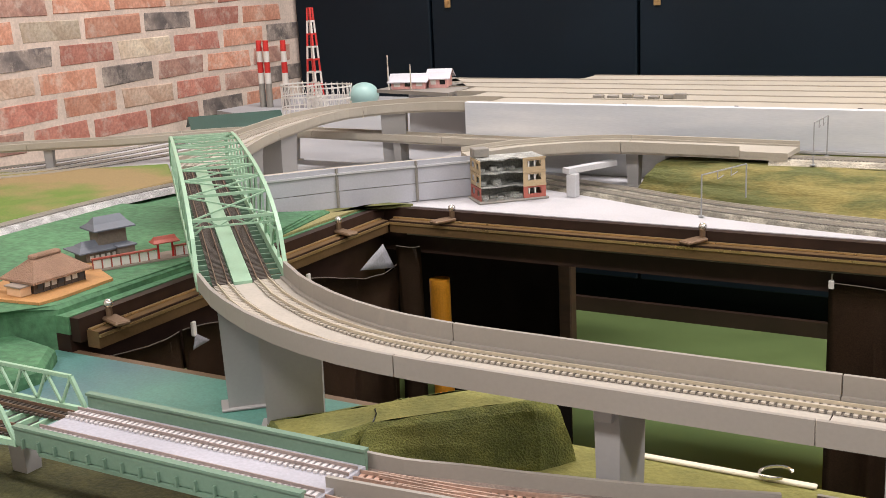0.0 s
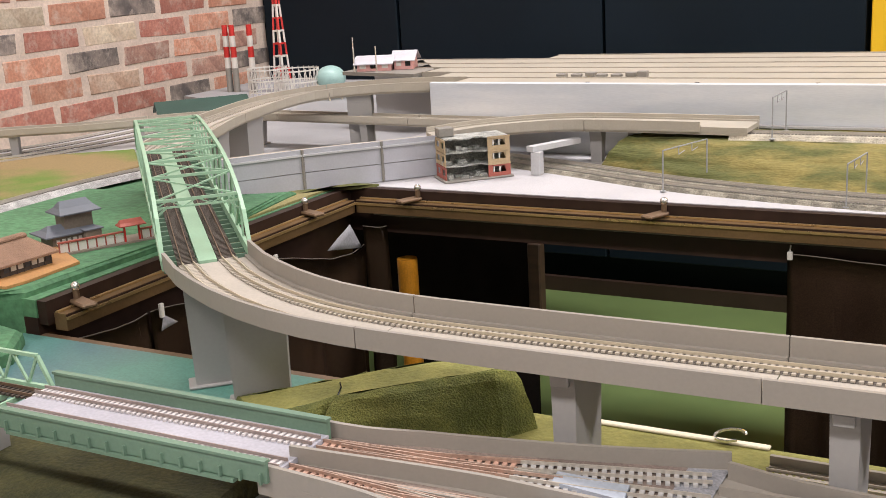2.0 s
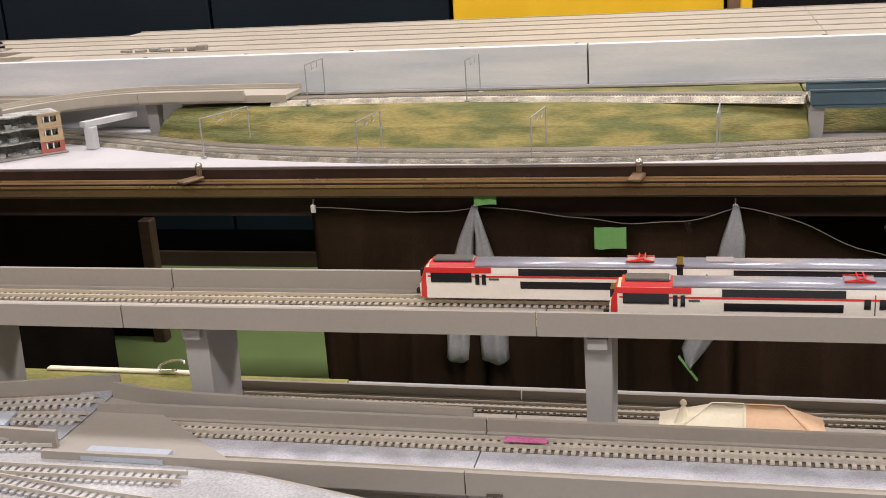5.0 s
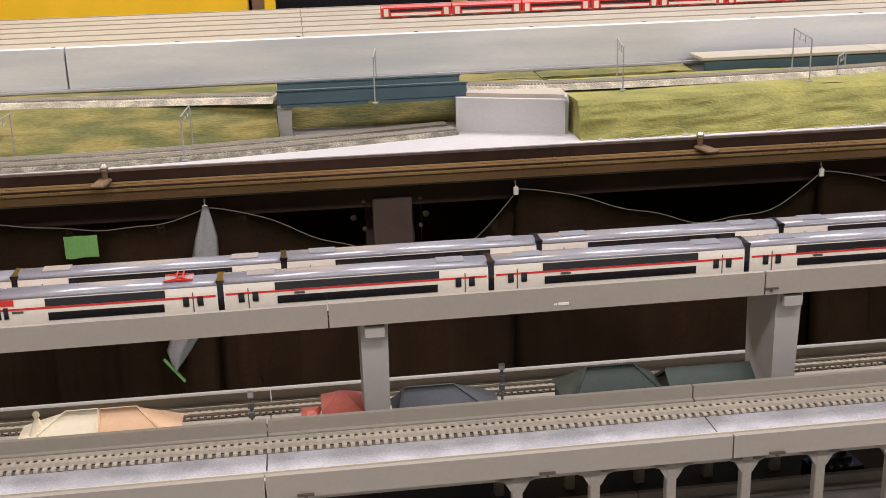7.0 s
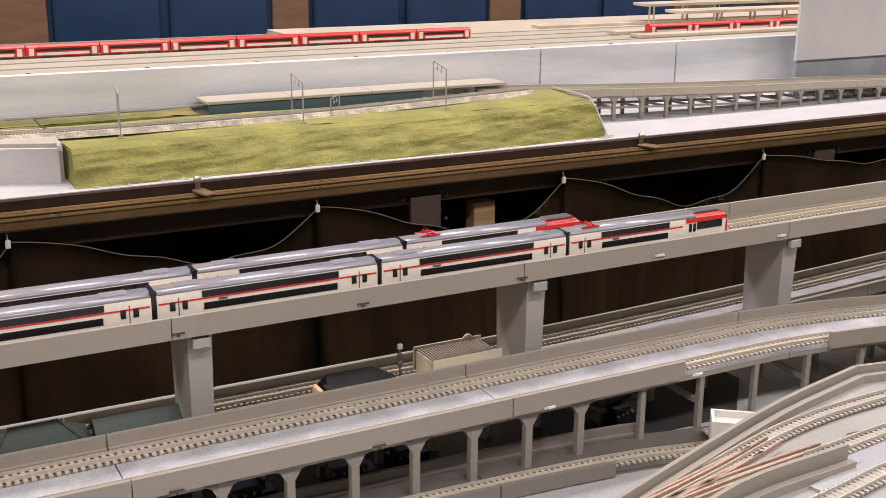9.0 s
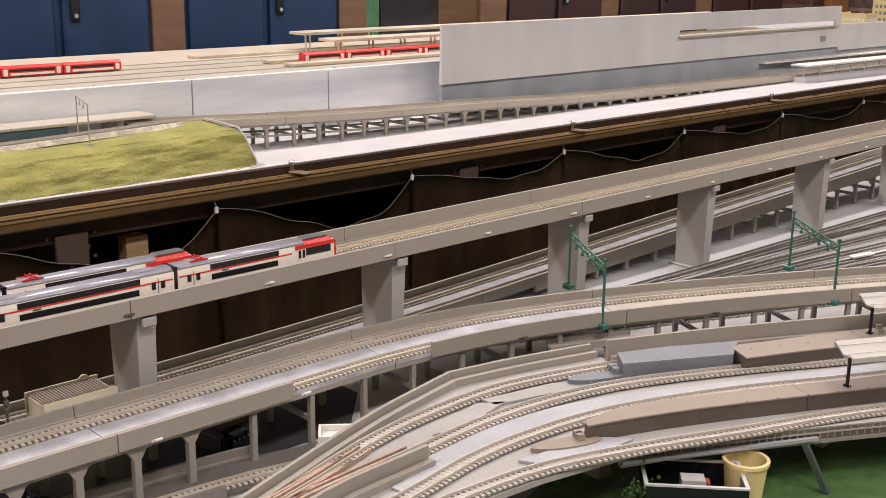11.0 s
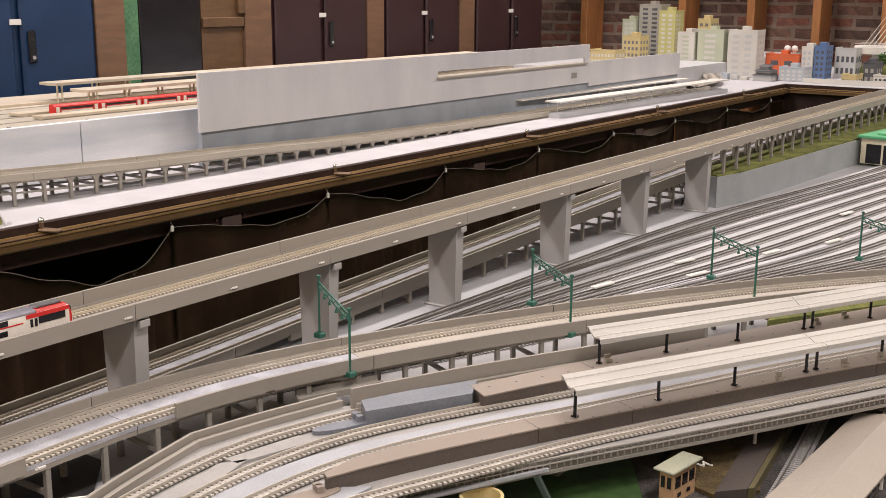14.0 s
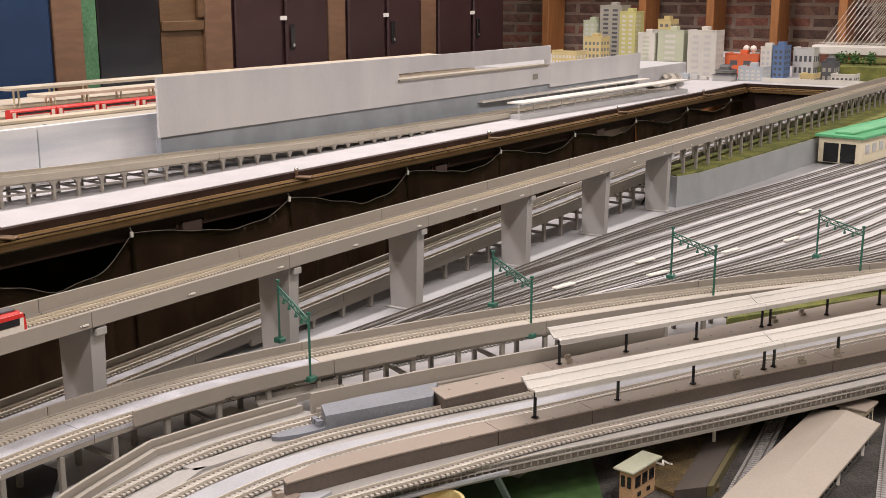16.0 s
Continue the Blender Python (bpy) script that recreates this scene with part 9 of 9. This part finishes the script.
block("small yellow model building", 4.95, 1.045, 1.10, ZT + 0.0003, 0.978, CITY["yellow"], floors=1, bays=4, win=CITY["dark"], roof_box=False)
block("long white frame building in the model town", 5.3, 1.15, 1.235, ZT + 0.0003, 1.06, CITY["silver"], floors=2, bays=4, win=CITY["dark"], roof_box=False)
block("grey model block behind the towers", 5.3, 1.70, 1.86, 1.0023, 1.12, CITY["silver"], floors=5, bays=4, win=CW)
block("small ochre model building on the terrace", 5.3, 1.78, 1.84, 1.0023, 1.165, CITY["yellow"], floors=6, bays=2, win=CW)
for y in (1.37, 1.40):
    bm = B()
    bmesh.ops.create_uvsphere(bm, u_segments=10, v_segments=7, radius=0.014, matrix=pose(5.2, y, 1.058))
    cyl(bm, (5.2, y, 1.0352), (5.2, y, 1.05), 0.006)
    tagged(part("roof_tank", bm, WHITE, smooth=True), "round white tank on the orange building", "tank", "roof tanks")
# castle
t = thing("model_castle", "small dark grey tiered model castle", "castle")
for k, (w, z0, z1) in enumerate(((0.075, 0.9433, 0.965), (0.058, 0.9735, 0.983), (0.036, 0.9905, 0.9985))):
    bm = B()
    box(bm, 4.95 - w / 2, 4.95 + w / 2, 1.395 - w / 2, 1.395 + w / 2, z0, z1)
    part("storey", bm, CITY["grey"] if k else CITY["silver"], t)
    bm = B()
    r = w / 2 + 0.008
    vs = [bm.verts.new((4.95 + a * r, 1.395 + b * r, z1 + 0.0002)) for a, b in ((-1, -1), (1, -1), (1, 1), (-1, 1))] + [bm.verts.new((4.95 + a * r * 0.5, 1.395 + b * r * 0.5, z1 + 0.0088 - 0.0012)) for a, b in ((-1, -1), (1, -1), (1, 1), (-1, 1))]
    for f in ((3, 2, 1, 0), (4, 5, 6, 7), (0, 1, 5, 4), (1, 2, 6, 5), (2, 3, 7, 6), (3, 0, 4, 7)):
        bm.faces.new([vs[i] for i in f])
    part("tiled_roof", bm, CITY["dark"], t)
# low parked row and tan viaduct line in front of the town
for k in range(7):
    bm = B()
    z = 0.955 + 0.006 * (k % 3)
    box(bm, 4.92, 4.95, 1.46 + k * 0.04, 1.488 + k * 0.04, ZT + 0.0003, z, bevel=0.001)
    tagged(part("small_house", bm, CITY[("white", "silver", "bluegrey")[k % 3]]), "tiny pale model house", "model house", "tiny houses of the town")
bed_track("town_track", "tan track bed running past the town", [(4.30, 1.43, 0.966), (4.6, 1.47, 0.966), (4.85, 1.58, 0.966), (5.1, 1.86, 0.966)][:3], 0.07, TAN, two=True)
bm = B()
box(bm, 4.93, 4.94, 0.74, 1.24, ZT + 0.0003, 0.962)
tagged(part("white_kerb", bm, CITY["white"]), "long low white wall at the end board", "wall", kind="structure")
bm = B()
prism(bm, [(5.2, 0.3), (5.95, 0.3), (5.95, 1.10), (5.2, 1.10)], ZT + 0.0003, 0.998)
tagged(part("ground_hill", bm, GRASSD), "olive grassy rise behind the end board", "ground", kind="structure")
for x, y, hgt in ((5.3, 1.04, 0.048), (5.31, 0.99, 0.042), (5.33, 0.93, 0.04)):
    t = thing("model_tree", "small bushy green model tree", "tree", "model trees", at=(x, y, 0.998))
    bm = B()
    cyl(bm, (0, 0, 0), (0, 0, hgt * 0.6), 0.003, 0.0015, 6)
    part("trunk", bm, TIE_D, t)
    bm = B()
    rnd = random.Random(int(y * 100))
    for k in range(90):
        a, r = rnd.uniform(0, 6.28), abs(rnd.gauss(0, 0.014))
        bmesh.ops.create_icosphere(bm, subdivisions=1, radius=rnd.uniform(0.003, 0.006), matrix=Matrix.Translation(V((r * math.cos(a), r * math.sin(a), hgt * 0.65 + rnd.gauss(0, 0.009)))))
    part("crown", bm, mat("tree_foliage", (0.05, 0.12, 0.03), 0.85, var=0.3), t)
# cable-stayed bridge
t = thing("cable_stayed_bridge", "white model cable-stayed bridge with a fan of thin cables", "bridge")
bm = B()
sweep(bm, [V((5.42, 1.18, 1.03)), V((5.42, 0.2, 1.03))], [(-0.05, 0.008), (0.05, 0.008), (0.05, 0.036), (0.044, 0.042), (-0.044, 0.042), (-0.05, 0.036)])
part("deck", bm, WHITE, t)
for z in (0.05,):
    for u in (-0.049, 0.049):
        bm = B()
        stick(bm, (5.42 + u, 1.18, 1.03 + z), (5.42 + u, 0.2, 1.03 + z), 0.002)
        part("railing", bm, WHITE, t)
bm = B()
for u in (-0.06, 0.06):
    stick(bm, (5.42 + u, 0.86, 0.998), (5.42 + u * 0.2, 0.86, 1.55), 0.022)
part("pylon", bm, WHITE, t)
for k in range(14):
    for sg in (-1, 1):
        bm = B()
        cyl(bm, (5.42 + 0.046, 0.86 + sg * (0.05 + k * 0.018), 1.0725), (5.428, 0.86, 1.12 + k * 0.03), 0.0011, 0.0011, 5)
        cyl(bm, (5.42 - 0.046, 0.86 + sg * (0.05 + k * 0.018), 1.0725), (5.412, 0.86, 1.12 + k * 0.03), 0.0011, 0.0011, 5)
        part("cable", bm, WHITE, t)
for y in (1.1, 0.6, 0.4):
    bm = B()
    box(bm, 5.39, 5.45, y - 0.012, y + 0.012, 0.9981, 1.0379)
    part("pier", bm, LGREY, t)
# wooden shelving along the end wall
t = thing("wooden_shelving", "orange-brown wooden shelving along the brick wall", "shelving")
SHELF = mat("orange_brown_wood", (0.34, 0.145, 0.05), 0.5, var=0.15, fine=80, coarse=8, stretch=(1, 1, 0.15))
for y1, y0 in ((2.957, 2.831), (2.37, 2.257), (1.991, 1.886), (1.652, 1.553), (1.32, 1.22), (0.98, 0.88)):
    bm = B()
    box(bm, 6.30, 6.50, y1 - 0.024, y1, FLOOR, 2.2, bevel=0.003)
    part("upright", bm, SHELF, t)
    bm = B()
    box(bm, 6.276, 6.2995, y1 - 0.038, y1 + 0.004, FLOOR, 2.2, bevel=0.003)
    part("facing", bm, SHELF, t)
for z in (0.78, 1.42, 1.8):
    bm = B()
    box(bm, 6.31, 6.53, 0.7, 3.05, z, z + 0.025)
    part("shelf", bm, SHELF, t)

# ---- bricks of the two visible walls ----
brick_wall(wall_west, XL - 0.012, 1, 1.05, 2.76, 0.916, 1.62, w=0.1795, hgt=0.0505, pitch=0.0600, joint=0.012, weights=(6, 5, 2, 4, 0.7, 1.2),
           known={0: (2.035, 2, "urrrco"), 1: (1.945, 1, "robrucur"), 2: (2.075, 2, "bocuouob"), 3: (2.142, 2, "crwrocou"), 4: (2.232, 3, "owocroub"), 5: (1.95, 1, "uoobru")})
brick_wall(wall_east, XR + 0.012, -1, 0.7, 3.48, 0.95, 1.40, w=0.195, hgt=0.049, seed=5, weights=(5, 4, 3), pal=BRD)
